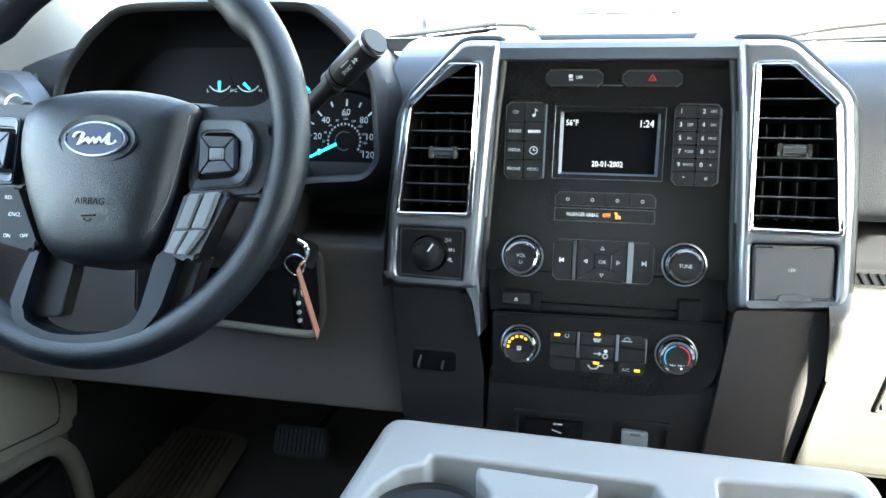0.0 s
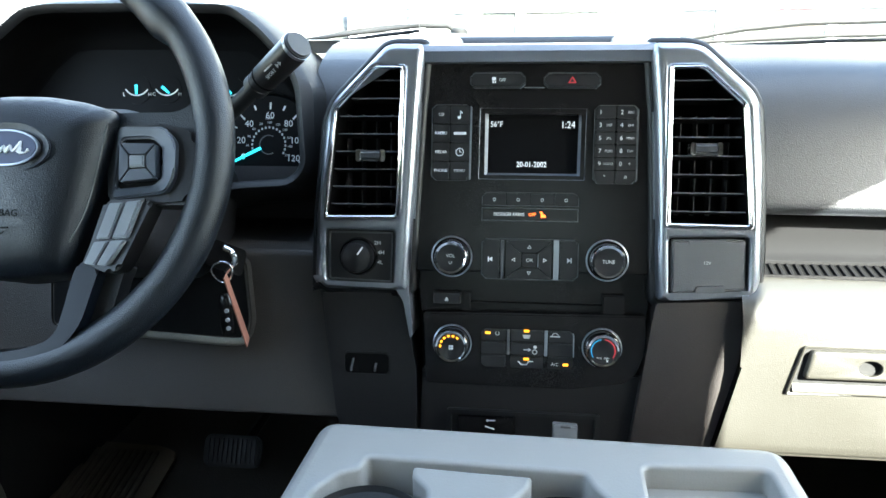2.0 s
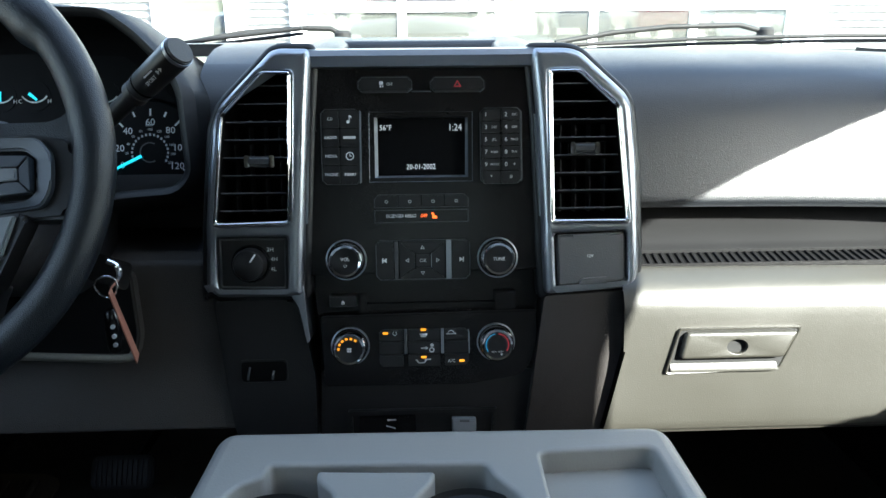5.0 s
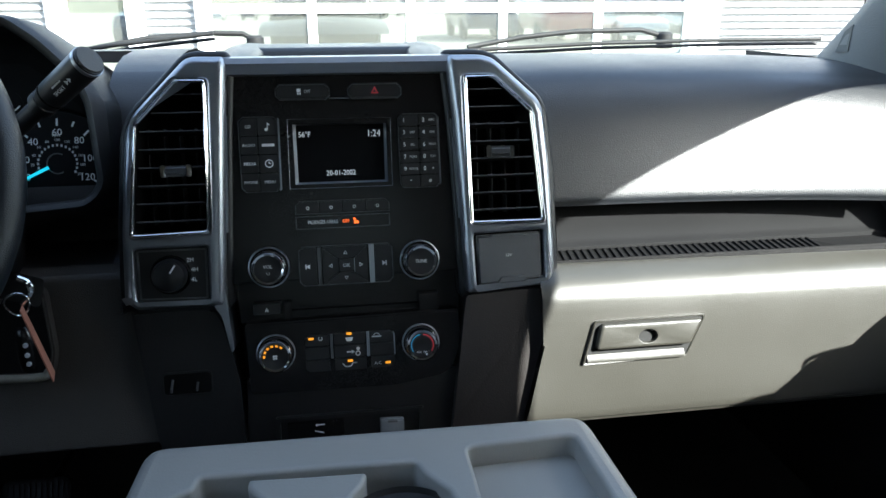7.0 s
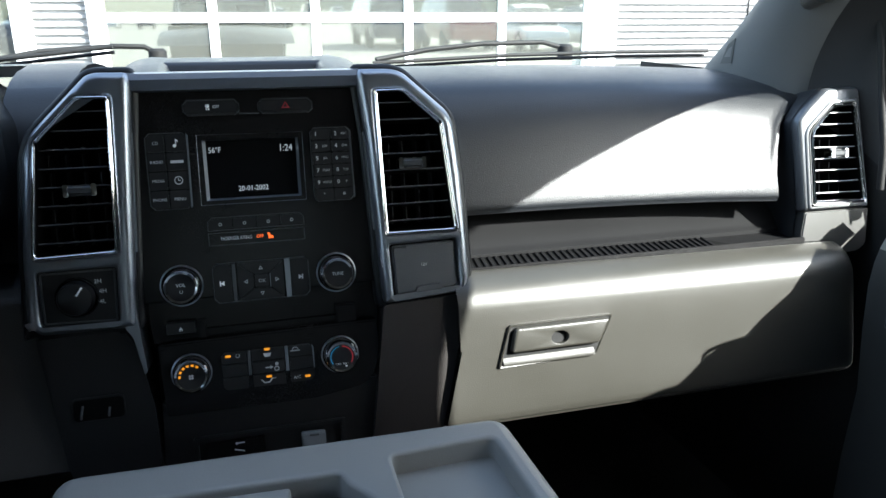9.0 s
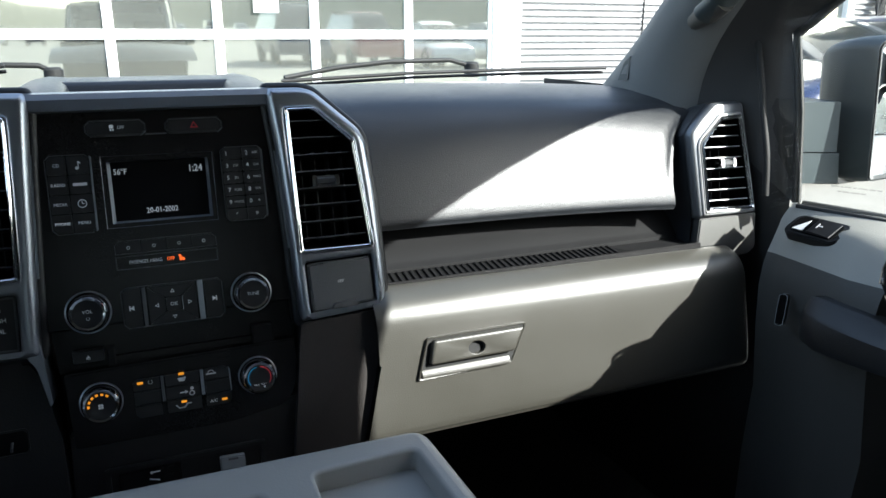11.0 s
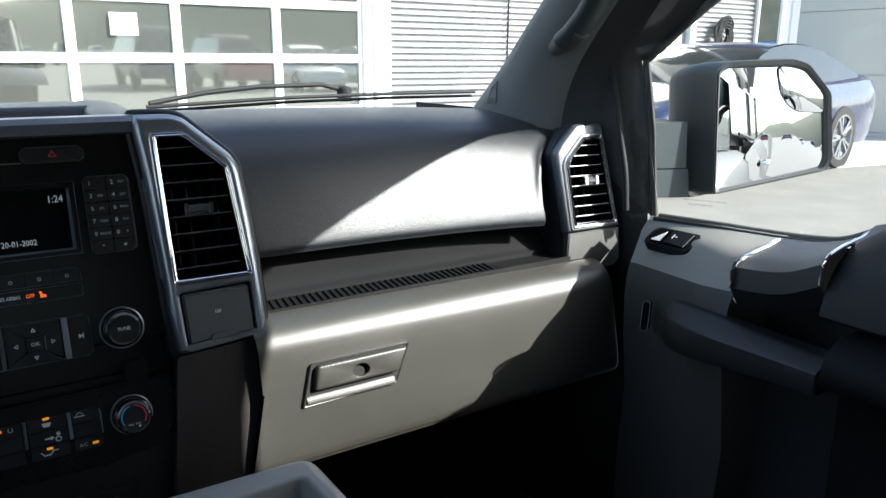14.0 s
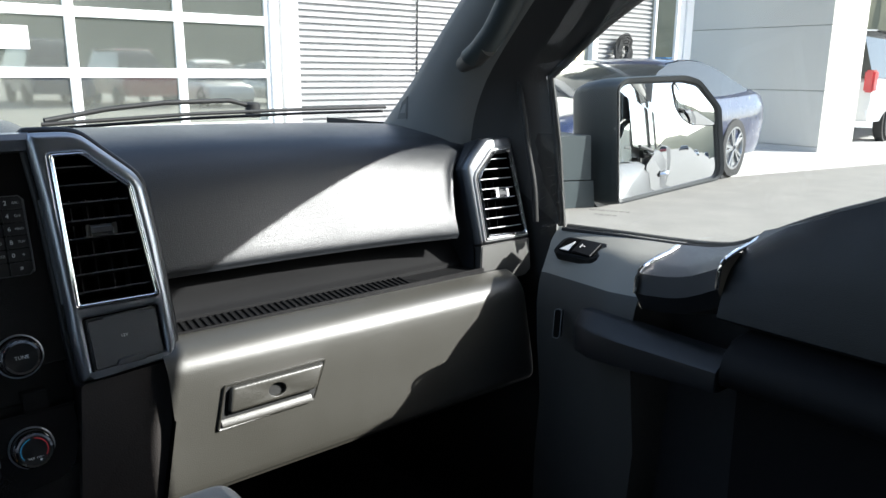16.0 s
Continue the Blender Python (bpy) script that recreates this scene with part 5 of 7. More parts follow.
part("lever_mark", prism([(-0.004, -0.0035), (0.004, -0.0035), (0.004, -0.0048), (-0.004, -0.0048)], 0.0055, 0.0073, sm, bm=prism([(-0.0004, -0.0035), (0.0008, -0.0035), (0.0008, -0.010), (-0.0004, -0.010)], 0.0050, 0.0069, sm)), PRINTDIM, swt)
lm = look(Vector((0.7100, 0.5307, 1.1957)), (0.1, 0.2, 1.35))
lock = thing("lock_switch", lm.translation, "small black door lock switch with a chrome rim", "switch")
part("rim", ring(rounded(-0.0052, -0.020, 0.0052, 0.020, 0.004), rounded(-0.0043, -0.019, 0.0043, 0.019, 0.0035), -0.012, 0.001, lm, 0.0003), EDGE, lock)
part("rocker", prism(rounded(-0.0044, -0.0191, 0.0044, 0.0191, 0.0035), -0.012, 0.0005, lm, 0.0008), BLACK, lock)
part("mark", disc((0, 0.008), 0.0015, 0.0006, lm, bm=disc((0, -0.008), 0.0015, 0.0006, lm)), PRINTDIM, lock)
glassp = part("window_glass", loft([[(0.806, y, sill(y) - 0.02), (0.80, y, sill(y) + 0.10), (0.772, y, 1.80), (0.75, y, 1.93)] for y in (0.66, 0.5, 0.3, 0.1, -0.1, -0.3, -0.55)]), GLASS, door, "clear door glass")
glassp.visible_shadow = False
part("belt_seal", tube(smooth_curve([(0.801, y, sill(y) - 0.005) for y in (0.61, 0.58, 0.55, 0.5, 0.45, 0.4, 0.37, 0.34, 0.31, 0.28, 0.25, 0.22, 0.19, 0.16, 0.13, 0.1, 0.05, 0.0, -0.1, -0.3, -0.55)], 3), 0.0038, 8), RUBBER, door, "black window seal")
part("belt_trim", tube(smooth_curve([(0.812, y, sill(y) - 0.002) for y in (0.61, 0.58, 0.55, 0.5, 0.45, 0.4, 0.37, 0.34, 0.31, 0.28, 0.25, 0.22, 0.19, 0.16, 0.13, 0.1, 0.05, 0.0, -0.1, -0.3, -0.55)], 3), 0.004, 8), PANEL, door)
part("outer_skin", loft([[(0.83, y, min(1.40, sill(y)) - 0.015), (0.87, y, min(1.40, sill(y)) - 0.04), (0.93, y, min(1.40, sill(y)) - 0.11), (0.97, y, 1.05), (0.93, y, 0.7)] for y in [0.66 - 0.04 * i for i in range(30)]]), BODY, door, "silver grey painted outer skin")
note = None
for i, words in enumerate(((7, 2, 6, 3, 8, 5, 4), (3, 6, 7, 4))):
    at = 0.562 - 0.010 * i
    for w in words:
        a, b = Vector((0.8000, at, 1.3384 - 0.0062 * i + 0.084 * (0.562 - at))), Vector((0.8000, at - 0.00165 * w, 1.3384 - 0.0062 * i + 0.084 * (0.562 - at + 0.00165 * w)))
        note = loft([[a, b], [a + Vector((0, 0, 0.0021)), b + Vector((0, 0, 0.0021))]], bm=note)
        at -= 0.00165 * w + 0.0020
part("etched_text", note, glass("etched_glass", (0.78, 0.79, 0.78)), door, "faint unreadable etched words").visible_shadow = False

# ---- rest of the truck's side, behind the doors ----
for s in (1, -1):
    part("body_side", loft([[Vector((s * x, y, z)) for x, z in ((0.86, 1.43), (0.93, 1.40), (0.975, 1.30), (0.985, 1.05), (0.96, 0.72))] for y in (-0.52, -1.2, -1.62)]), BODY, cab, "painted rear door skin")
    part("bed_side", loft([[Vector((s * x, y, z)) for x, z in ((0.80, 1.46), (0.90, 1.47), (0.97, 1.43), (0.985, 1.25), (0.985, 1.05), (0.96, 0.80))] for y in (-1.64, -2.4, -3.1, -3.75)]), BODY, cab, "painted bed side")
    part("roof_skin", loft([[Vector((s * x, y, z)) for x, z in ((0.78, 1.90), (0.74, 2.02), (0.5, 2.07), (0.0, 2.08))] for y in (0.3, -0.6, -1.64)]), BODY, cab)
part("door_pull", tube(smooth_curve([(0.965, -0.72, 1.27), (1.0, -0.70, 1.275), (1.0, -0.58, 1.275), (0.965, -0.56, 1.27)], 4), 0.011, 8), CHROME, cab, "chrome outer door handle")

part("belt_moulding", tube([(0.872, y, 1.437) for y in (-0.14, -0.5, -1.0, -1.6)], 0.006, 8, 1.0), RUBBER, cab, "black outer belt moulding")
SIDEPANE = material("side_glass", (0.50, 0.53, 0.51), 0.03, metal=0.7, var=0.05, wear=0.01)
for y0, y1 in ((-0.12, -0.80), (-0.87, -1.45)):
    part("side_pane", loft([[(0.846, y, 1.435), (0.808, y, 1.70), (0.772, y, 1.90)] for y in (y0, y1)]), SIDEPANE, cab, "side glass reflecting the sky")
part("side_pane", loft([[(0.840, y, 1.385), (0.832, y, max(1.387, sill(y) - 0.012))] for y in (0.17, 0.12, 0.08, 0.04, 0.0, -0.06, -0.119)]), SIDEPANE, cab, "side glass reflecting the sky")
for y in (-0.81, -0.86, -1.46):
    part("pane_post", tube([(0.852, y, 1.43), (0.814, y, 1.70), (0.778, y, 1.91)], 0.0055, 8), RUBBER, cab, "black outer door post")

# ---- door mirror ----
MIR = frame_at((1.0, 0.60, 1.42), (0.8717, -0.49, 0), (0, 0.062, 1))
mir = thing("door_mirror", (0.95, 0.65, 1.33), "large black door mirror with a blind spot mirror in its corner", "mirror")
mo = [(-0.0625, -0.0975), (0.1147, -0.0604), (0.1227, -0.0437), (0.1106, 0.0575), (0.0710, 0.1004), (0.0461, 0.1074), (-0.0546, 0.1025), (-0.0702, 0.0911)]
gi = [(-0.0570, -0.0903), (0.1082, -0.0547), (0.1125, -0.0435), (0.1007, 0.0557), (0.0667, 0.0915), (0.0419, 0.0968), (-0.0514, 0.0938), (-0.0633, 0.0859)]
part("rim", ring(soften(mo, 0.008, 3), soften(gi, 0.007, 3), -0.03, 0.012, MIR, 0.003, dip=0.004), material("mirror_rim_grey", (0.075, 0.078, 0.078), 0.5, grain=0.2, scale=900), mir, "dark grey mirror rim")
gl = soften(grown(gi, 0.002), 0.007, 3)
gc = Vector((sum(p[0] for p in gl) / len(gl), sum(p[1] for p in gl) / len(gl)))
rows = []
for f in [1.0 - 0.07 * i for i in range(14)] + [0.02]:
    rows.append([MIR @ Vector((gc.x + (x - gc.x) * f, gc.y + (y - gc.y) * f, 0.0040 - 0.275 * (((x - gc.x) * f) ** 2 + ((y - gc.y) * f) ** 2) - 0.015 * (x - gc.x) * f - 0.025 * (y - gc.y) * f)) for x, y in gl])
part("mirror_glass", loft(rows, True), MIRROR, mir, "slightly convex mirror glass", smooth=80)
blind = [(0.0263, 0.0958), (0.0419, 0.0959), (0.0667, 0.0906), (0.0997, 0.0557), (0.1045, 0.0284), (0.0626, 0.0296), (0.0462, 0.0396), (0.0334, 0.0576)]
bl = soften(blind, 0.008, 3)
bq = Vector((sum(p[0] for p in bl) / len(bl) - 0.004, sum(p[1] for p in bl) / len(bl)))
part("blind_spot_mirror", loft([[MIR @ Vector((bq.x + (x - bq.x) * f, bq.y + (y - bq.y) * f, 0.0042 + 0.0016 * (1 - f * f))) for x, y in bl] for f in (1.0, 0.85, 0.7, 0.55, 0.4, 0.25, 0.12, 0.02)], True), MIRROR, mir, "small convex blind spot mirror", smooth=80)
part("spot_edge", ring(grown(bl, 0.0012), bl, 0.002, 0.0046, MIR), RUBBER, mir)
back = soften(mo, 0.008, 3)
mc = Vector((sum(p[0] for p in mo) / len(mo), sum(p[1] for p in mo) / len(mo)))
shell = [[MIR @ Vector((x, y, 0.008)) for x, y in back]]
for f, dd, sh in ((1.03, -0.015, 0.003), (1.02, -0.04, 0.018), (0.98, -0.07, 0.033), (0.92, -0.09, 0.042), (0.82, -0.11, 0.048), (0.66, -0.127, 0.050), (0.45, -0.138, 0.05), (0.2, -0.143, 0.05)):
    shell.append([MIR @ Vector((mc.x - sh + (x - mc.x) * f, mc.y + (y - mc.y) * f, dd)) for x, y in back])
part("shell", loft(shell, True, False), MIRRORSHELL, mir, "dark grey mirror shell")
arm = [Vector(q) for q in ((0.8366, 0.6800, 1.4326), (0.9156, 0.6600, 1.4329), (0.9214, 0.6600, 1.3613), (0.8405, 0.6800, 1.3632))]
low = [Vector(q) for q in ((0.8407, 0.6800, 1.3614), (0.9273, 0.6600, 1.3589), (0.9338, 0.6600, 1.3151), (0.8432, 0.6800, 1.3166))]
for q, nm in ((arm, "arm"), (low, "arm_foot")):
    part(nm, loft([q, [p + Vector((0.02, 0.09, 0.0)) for p in q]], True), MIRRORSHELL, mir, "dark mirror arm")
# outer faces of the door post and the second handle
part("door_pull", tube(smooth_curve([(0.945, -0.10, 1.235), (0.985, -0.08, 1.24), (0.985, 0.04, 1.24), (0.945, 0.06, 1.235)], 4), 0.011, 8), CHROME, cab, "chrome outer door handle")
part("roof_edge", tube([(0.80, 0.30, 1.80), (0.80, 0.0, 1.90), (0.79, -0.5, 1.95), (0.79, -1.6, 1.93)], 0.022, 10), BODY, cab)

# ---- front seats ----
def seat(cx, label):
    st_ = thing("front_seat", (cx, -0.3, 0.76), label, "seat", "front seats")
    part("cushion", box(cx - 0.26, cx + 0.26, -0.62, -0.04, 0.78, 1.05, 0.06, seg=4), SEATCLOTH, st_)
    part("backrest", loft([[(cx + x, y + 0.20 * (1.05 - z) - 0.5, z) for x, y in rounded(-0.26, -0.20, 0.26, -0.06, 0.05)] for z in (1.0, 1.1, 1.4, 1.6, 1.66)], True), SEATCLOTH, st_)
    part("base", box(cx - 0.22, cx + 0.22, -0.58, -0.12, 0.741, 0.80), RUBBER, st_)


seat(0.47, "dark cloth passenger seat")
seat(-0.47, "dark cloth driver seat")

# ---- steering wheel ----
WHL = frame_at((-0.42, 0.508, 1.392), (1, 0, 0), (0, 0.4131, 0.91068))
CYAN = glowing("needle_cyan", (0.05, 0.70, 0.95), 0.16)
wheel = thing("steering_wheel", (-0.42, 0.52, 1.39), "black leather steering wheel with an oval badge and buttons", "steering wheel")
n = 128
path, rad = [], []
for i in range(n):
    a = 2 * math.pi * i / n
    g = math.degrees(a)
    e = min(abs(g - 36), abs(144 - g)) if 36 < g < 144 else 0.0
    swell = 0.0040 * min(1.0, e / 6) * math.exp(-(e / 24) ** 2)
    r = 0.1745 - 0.8 * swell 
    path.append(WHL @ Vector((r * math.cos(a), r * math.sin(a), 0.002)))
    rad.append(0.0158 + swell)
part("rim", tube(path, rad, 16, 1.0, closed=True), WHEEL, wheel, "thick grained leather rim")
hub = soften([(-0.0662, -0.0142), (-0.0680, 0.0084), (-0.0652, 0.0236), (-0.0565, 0.0343), (-0.0376, 0.0410), (0.0008, 0.0458), (0.0389, 0.0455), (0.0714, 0.0408), (0.0920, 0.0346), (0.0969, 0.0279), (0.0945, 0.0184), (0.0900, -0.0104), (0.0848, -0.0389), (0.0793, -0.0626), (0.0718, -0.0863), (0.0605, -0.0990), (0.0165, -0.1052), (-0.0164, -0.1027), (-0.0318, -0.0915), (-0.0516, -0.0534)], 0.010, 4)
hc = Vector((sum(p[0] for p in hub) / len(hub), sum(p[1] for p in hub) / len(hub)))
dome = []
for f, z in ((1.0, -0.02), (1.0, 0.010), (0.988, 0.0165), (0.955, 0.0220), (0.89, 0.0275), (0.79, 0.0320), (0.65, 0.0357), (0.48, 0.0385), (0.28, 0.0402), (0.12, 0.0410), (0.02, 0.0412)):
    dome.append([WHL @ Vector((hc.x + (x - hc.x) * f, hc.y + (y - hc.y) * f, z)) for x, y in hub])
air = part("hub_cover", loft(dome, True), WHEEL, wheel, "grained black airbag cover")
bc = (0.0239, -0.0035)
ell = lambda rx, ry: [(bc[0] + rx * math.cos(2 * math.pi * i / 40), bc[1] + ry * math.sin(2 * math.pi * i / 40)) for i in range(40)]
badge = part("badge", prism(ell(0.0265, 0.0130), 0.036, 0.0425, WHL, 0.001), material("badge_blue", (0.006, 0.012, 0.05), 0.35, coat=0.2, spec=0.3), wheel, "dark blue oval badge with a silver rim")
part("badge_rim", ring(ell(0.0278, 0.0143), ell(0.0265, 0.0130), 0.036, 0.0433, WHL, 0.0006), SILVER, badge)
part("badge_well", ring(ell(0.036, 0.0205), ell(0.0285, 0.0150), 0.036, 0.0405, WHL, 0.001, dip=0.002), WHEEL, badge)
flourish = smooth_curve([WHL @ Vector((bc[0] + x, bc[1] + y, 0.0427)) for x, y in ((-0.0195, 0.0010), (-0.0165, 0.0045), (-0.0110, 0.0050), (-0.0120, -0.0010), (-0.0150, -0.0050), (-0.0090, -0.0025), (-0.0060, 0.0010), (-0.0040, -0.0035), (-0.0005, 0.0010), (0.0015, -0.0035), (0.0045, 0.0012), (0.0070, -0.0030), (0.0105, 0.0005), (0.0130, 0.0050), (0.0125, -0.0030), (0.0170, -0.0040), (0.0200, -0.0015))], 4)
part("badge_marks", tube(flourish, [0.0017 + 0.0007 * math.sin(0.7 * i) for i in range(len(flourish))], 6, 0.6), PRINT, badge, "pale flowing emblem")
lettering("AIRBAG", (0.0267, -0.0544), 0.0056, 0.0426, WHL, BLACK, air)
hx, hy = (0.0264, -0.0667)
part("horn_sign", arc_band((hx, hy), 0.003, 0.004, 200, 340, 0.0422, WHL, bm=prism([(hx - 0.006, hy), (hx + 0.006, hy + 0.001), (hx + 0.006, hy + 0.002), (hx - 0.006, hy + 0.001)], 0.0410, 0.0428, WHL)), BLACK, air)
part("stitch_seam", tube(smooth_curve([WHL @ Vector((*p, z)) for p, z in (((0.1012, 0.0192), 0.0340), ((0.0994, -0.0064), 0.0362), ((0.0926, -0.0475), 0.0368), ((0.0800, -0.0749), 0.0358))], 5), 0.0006, 6), PANEL, air, "pale seam")
# side spokes
SPOKE = material("spoke_satin", (0.019, 0.025, 0.035), 0.38, grain=0.05, scale=2000, spec=0.9)
FORK = material("fork_satin", (0.0045, 0.0070, 0.0115), 0.36, grain=0.1, scale=2000, spec=0.22)
ARM = [(0.0829, 0.0339), (0.1165, 0.0343), (0.1408, 0.0345), (0.1514, 0.0384), (0.1585, 0.0465), (0.1642, 0.0584), (0.1716, 0.0442), (0.1765, 0.0114), (0.1759, -0.0303), (0.1647, -0.0400), (0.1352, -0.0410), (0.0919, -0.0402)]
PAD_OUT = [(0.0954, 0.0232), (0.1350, 0.0237), (0.1532, 0.0207), (0.1629, 0.0133), (0.1658, -0.0002), (0.1651, -0.0260), (0.1604, -0.0372), (0.1371, -0.0394), (0.0958, -0.0395)]
FRAME_OUT = [(0.1003, 0.0201), (0.1384, 0.0205), (0.1490, 0.0091), (0.1502, -0.0060), (0.1502, -0.0195), (0.1440, -0.0325), (0.0992, -0.0386)]
FRAME_IN = [(0.1045, 0.0106), (0.1285, 0.0115), (0.1372, 0.0047), (0.1385, -0.0080), (0.1381, -0.0208), (0.1328, -0.0264), (0.1022, -0.0297)]
for s in (1, -1):
    def side(poly):
        """The polygon as it is, or mirrored across the hub."""
        return list(poly) if s > 0 else [(0.029 - x, y) for x, y in poly][::-1]

    part("spoke", prism(soften(side(ARM), 0.006, 4), -0.012, 0.009, WHL, 0.005, 3), WHEEL, wheel, "dark grained spoke")
    part("switch_pad", prism(soften(side(PAD_OUT), 0.006, 3), 0.004, 0.0125, WHL, 0.003, 3), BUTTON, wheel)
    part("pad_frame", ring(soften(side(FRAME_OUT), 0.005, 3), soften(side(FRAME_IN), 0.004, 3), 0.008, 0.0190, WHL, 0.0022, dip=0.0015, seg=3), SPOKE, wheel, "satin grey switch frame")
    part("pad_floor", prism(soften(side(FRAME_IN), 0.004, 3), 0.008, 0.0140, WHL), BLACK, wheel)
    q0, q1, q2, q3 = (0.1044, 0.0065), (0.1352, 0.0062), (0.1375, -0.0222), (0.1068, -0.0259)
    i0, i1, i2, i3 = (0.1136, -0.0035), (0.1274, -0.0032), (0.1281, -0.0133), (0.1144, -0.0146)
    for quad in ((q0, q1, i1, i0), (q1, q2, i2, i1), (q2, q3, i3, i2), (q3, q0, i0, i3)):
        part("key", prism(soften(grown(side(quad), -0.0006), 0.001, 2), 0.013, 0.0225, WHL, 0.0012), SPOKE, wheel)
    part("key", prism(soften(grown(side((i0, i1, i2, i3)), -0.0006), 0.001, 2), 0.013, 0.0240, WHL, 0.0012), SILKEY, wheel)
# right lower phone keys, in pale grey
block = [(0.0955, -0.0392), (0.1301, -0.0371), (0.1336, -0.0416), (0.1119, -0.0925), (0.1035, -0.0966), (0.0786, -0.0906)]
part("key_block", prism(soften(block, 0.004, 3), 0.0, 0.019, WHL, 0.003, 3), BUTTON, wheel)
for quad in (((0.0927, -0.0704), (0.1012, -0.0421), (0.1126, -0.0413), (0.1041, -0.0698)), ((0.1056, -0.0698), (0.1150, -0.0407), (0.1267, -0.0394), (0.1178, -0.0688)), ((0.0846, -0.0898), (0.0915, -0.0727), (0.1033, -0.0717), (0.0937, -0.0907)), ((0.0952, -0.0907), (0.1048, -0.0716), (0.1166, -0.0706), (0.1037, -0.0907))):
    part("key", prism(soften(quad, 0.0015, 2), 0.017, 0.024, WHL, 0.0012), SILKEY, wheel, "pale grey key")
lb = [(-0.0971, -0.0443), (-0.0634, -0.0407), (-0.0359, -0.0889), (-0.0410, -0.0954), (-0.0755, -0.0889)]
part("key_block", prism(soften(lb, 0.004, 3), 0.0, 0.020, WHL, 0.003), RUBBER, wheel)
for w, p in (("RES", (-0.0702, -0.0506)), ("CNCL", (-0.0617, -0.0649)), ("ON", (-0.0666, -0.0835)), ("OFF", (-0.0500, -0.0827))):
    lettering(w, p, 0.0034, 0.0201, WHL, PRINT, wheel)
# lower fork and its satin trim
fork = [(-0.0432, -0.0926), (-0.0498, -0.1073), (-0.0572, -0.1317), (-0.0589, -0.1451), (-0.0498, -0.1568), (-0.0308, -0.1661), (-0.0086, -0.1691), (0.0180, -0.1689), (0.0436, -0.1652), (0.0633, -0.1586), (0.0742, -0.1479), (0.0826, -0.1342), (0.0880, -0.1133), (0.0942, -0.0902),
        (0.0770, -0.0864), (0.0719, -0.0983), (0.0670, -0.1238), (0.0623, -0.1433), (0.0532, -0.1516), (0.0322, -0.1582), (0.0064, -0.1620), (-0.0151, -0.1618), (-0.0368, -0.1554), (-0.0468, -0.1480), (-0.0439, -0.1308), (-0.0388, -0.1067), (-0.0355, -0.0921)]
part("lower_fork", prism(soften(fork, 0.008, 4), -0.012, 0.0165, WHL, 0.0042, 4), FORK, wheel, "satin black lower spokes")
part("fork_inlay", prism(soften([(-0.0456, -0.0937), (-0.0493, -0.1061), (-0.0546, -0.1308), (-0.0575, -0.1484), (-0.0441, -0.1500), (-0.0196, -0.1470), (-0.0137, -0.1090), (-0.0134, -0.0921)], 0.005, 3), -0.012, 0.002, WHL, 0.001), RUBBER, wheel)
part("fork_inlay", prism(soften([(0.0880, -0.0894), (0.0817, -0.1130), (0.0761, -0.1342), (0.0843, -0.1345), (0.0992, -0.1303), (0.1064, -0.0977), (0.1103, -0.0883)], 0.004, 3), -0.012, 0.004, WHL, 0.001), RUBBER, wheel)

# ---- steering column, stalk, ignition ----
col = thing("steering_column", (-0.42, 0.62, 1.33), "dark plastic steering column shroud", "steering column")
part("shroud", loft([[WHL @ Vector((x * f, y * f, z)) for x, y in rounded(-0.075, -0.085, 0.095, 0.055, 0.03)] for f, z in ((0.9, -0.03), (1.0, -0.05), (1.05, -0.12), (1.0, -0.24))], True), DARK, col)
st = thing("gear_stalk", (-0.289, 0.66, 1.414), "black column gear stalk with a chrome-edged cap", "gear stalk")
sa, sb = Vector((-0.3114, 0.6650, 1.3936)), Vector((-0.1992, 0.6000, 1.4753))
ax = (sb - sa).normalized()
L = (sb - sa).length
part("rod", tube([sa - ax * 0.05, sa + ax * L * 0.52], 0.0085, 16), DARK, st)
grip = part("grip", tube([sa + ax * L * q for q in (0.50, 0.505, 0.56, 0.565, 0.575, 0.6, 0.97, 0.995)], [0.0095, 0.0122, 0.0122, 0.0114, 0.0114, 0.0128, 0.0138, 0.0132], 24), BUTTON, st, "black ribbed grip")
part("cap", tube([sa + ax * L * 0.992, sa + ax * (L + 0.0012)], [0.0128, 0.0118], 24), PANEL, grip, "grey end cap")
part("cap_ring", tube([sa + ax * L * 0.965, sa + ax * L * 0.985], [0.0141, 0.0141], 24), SILVER, grip)
to_eye = Vector((0.0, -0.06, 1.5)) - (sa + ax * L * 0.8)
to_eye = (to_eye - ax * to_eye.dot(ax)).normalized()
gm = frame_at(sa + ax * L * 0.78 + to_eye * 0.0134, ax, to_eye.cross(ax))
lettering("SPORT", (-0.002, -0.0015), 0.0036, 0.0004, gm, PRINTDIM, grip)
part("word_bar", prism([(-0.006, 0.0035), (0.006, 0.0035), (0.006, 0.0048), (-0.006, 0.0048)], -0.0006, 0.0002, gm), PRINTDIM, grip)
part("arrow_mark", prism([(0.009, -0.002), (0.012, 0.0), (0.009, 0.002)], -0.0002, 0.0006, gm, bm=prism([(0.013, -0.002), (0.016, 0.0), (0.013, 0.002)], -0.0002, 0.0006, gm)), PRINTDIM, grip)
part("collar_groove", tube([sa + ax * L * 0.615, sa + ax * L * 0.628], [0.0132, 0.0132], 24), BLACK, grip)
key_ = thing("car_key", (-0.2926, 0.6000, 1.2832), "ignition key with ring, black remote and brown paper tag", "key")
km = Vector((-0.2941, 0.6050, 1.2768))
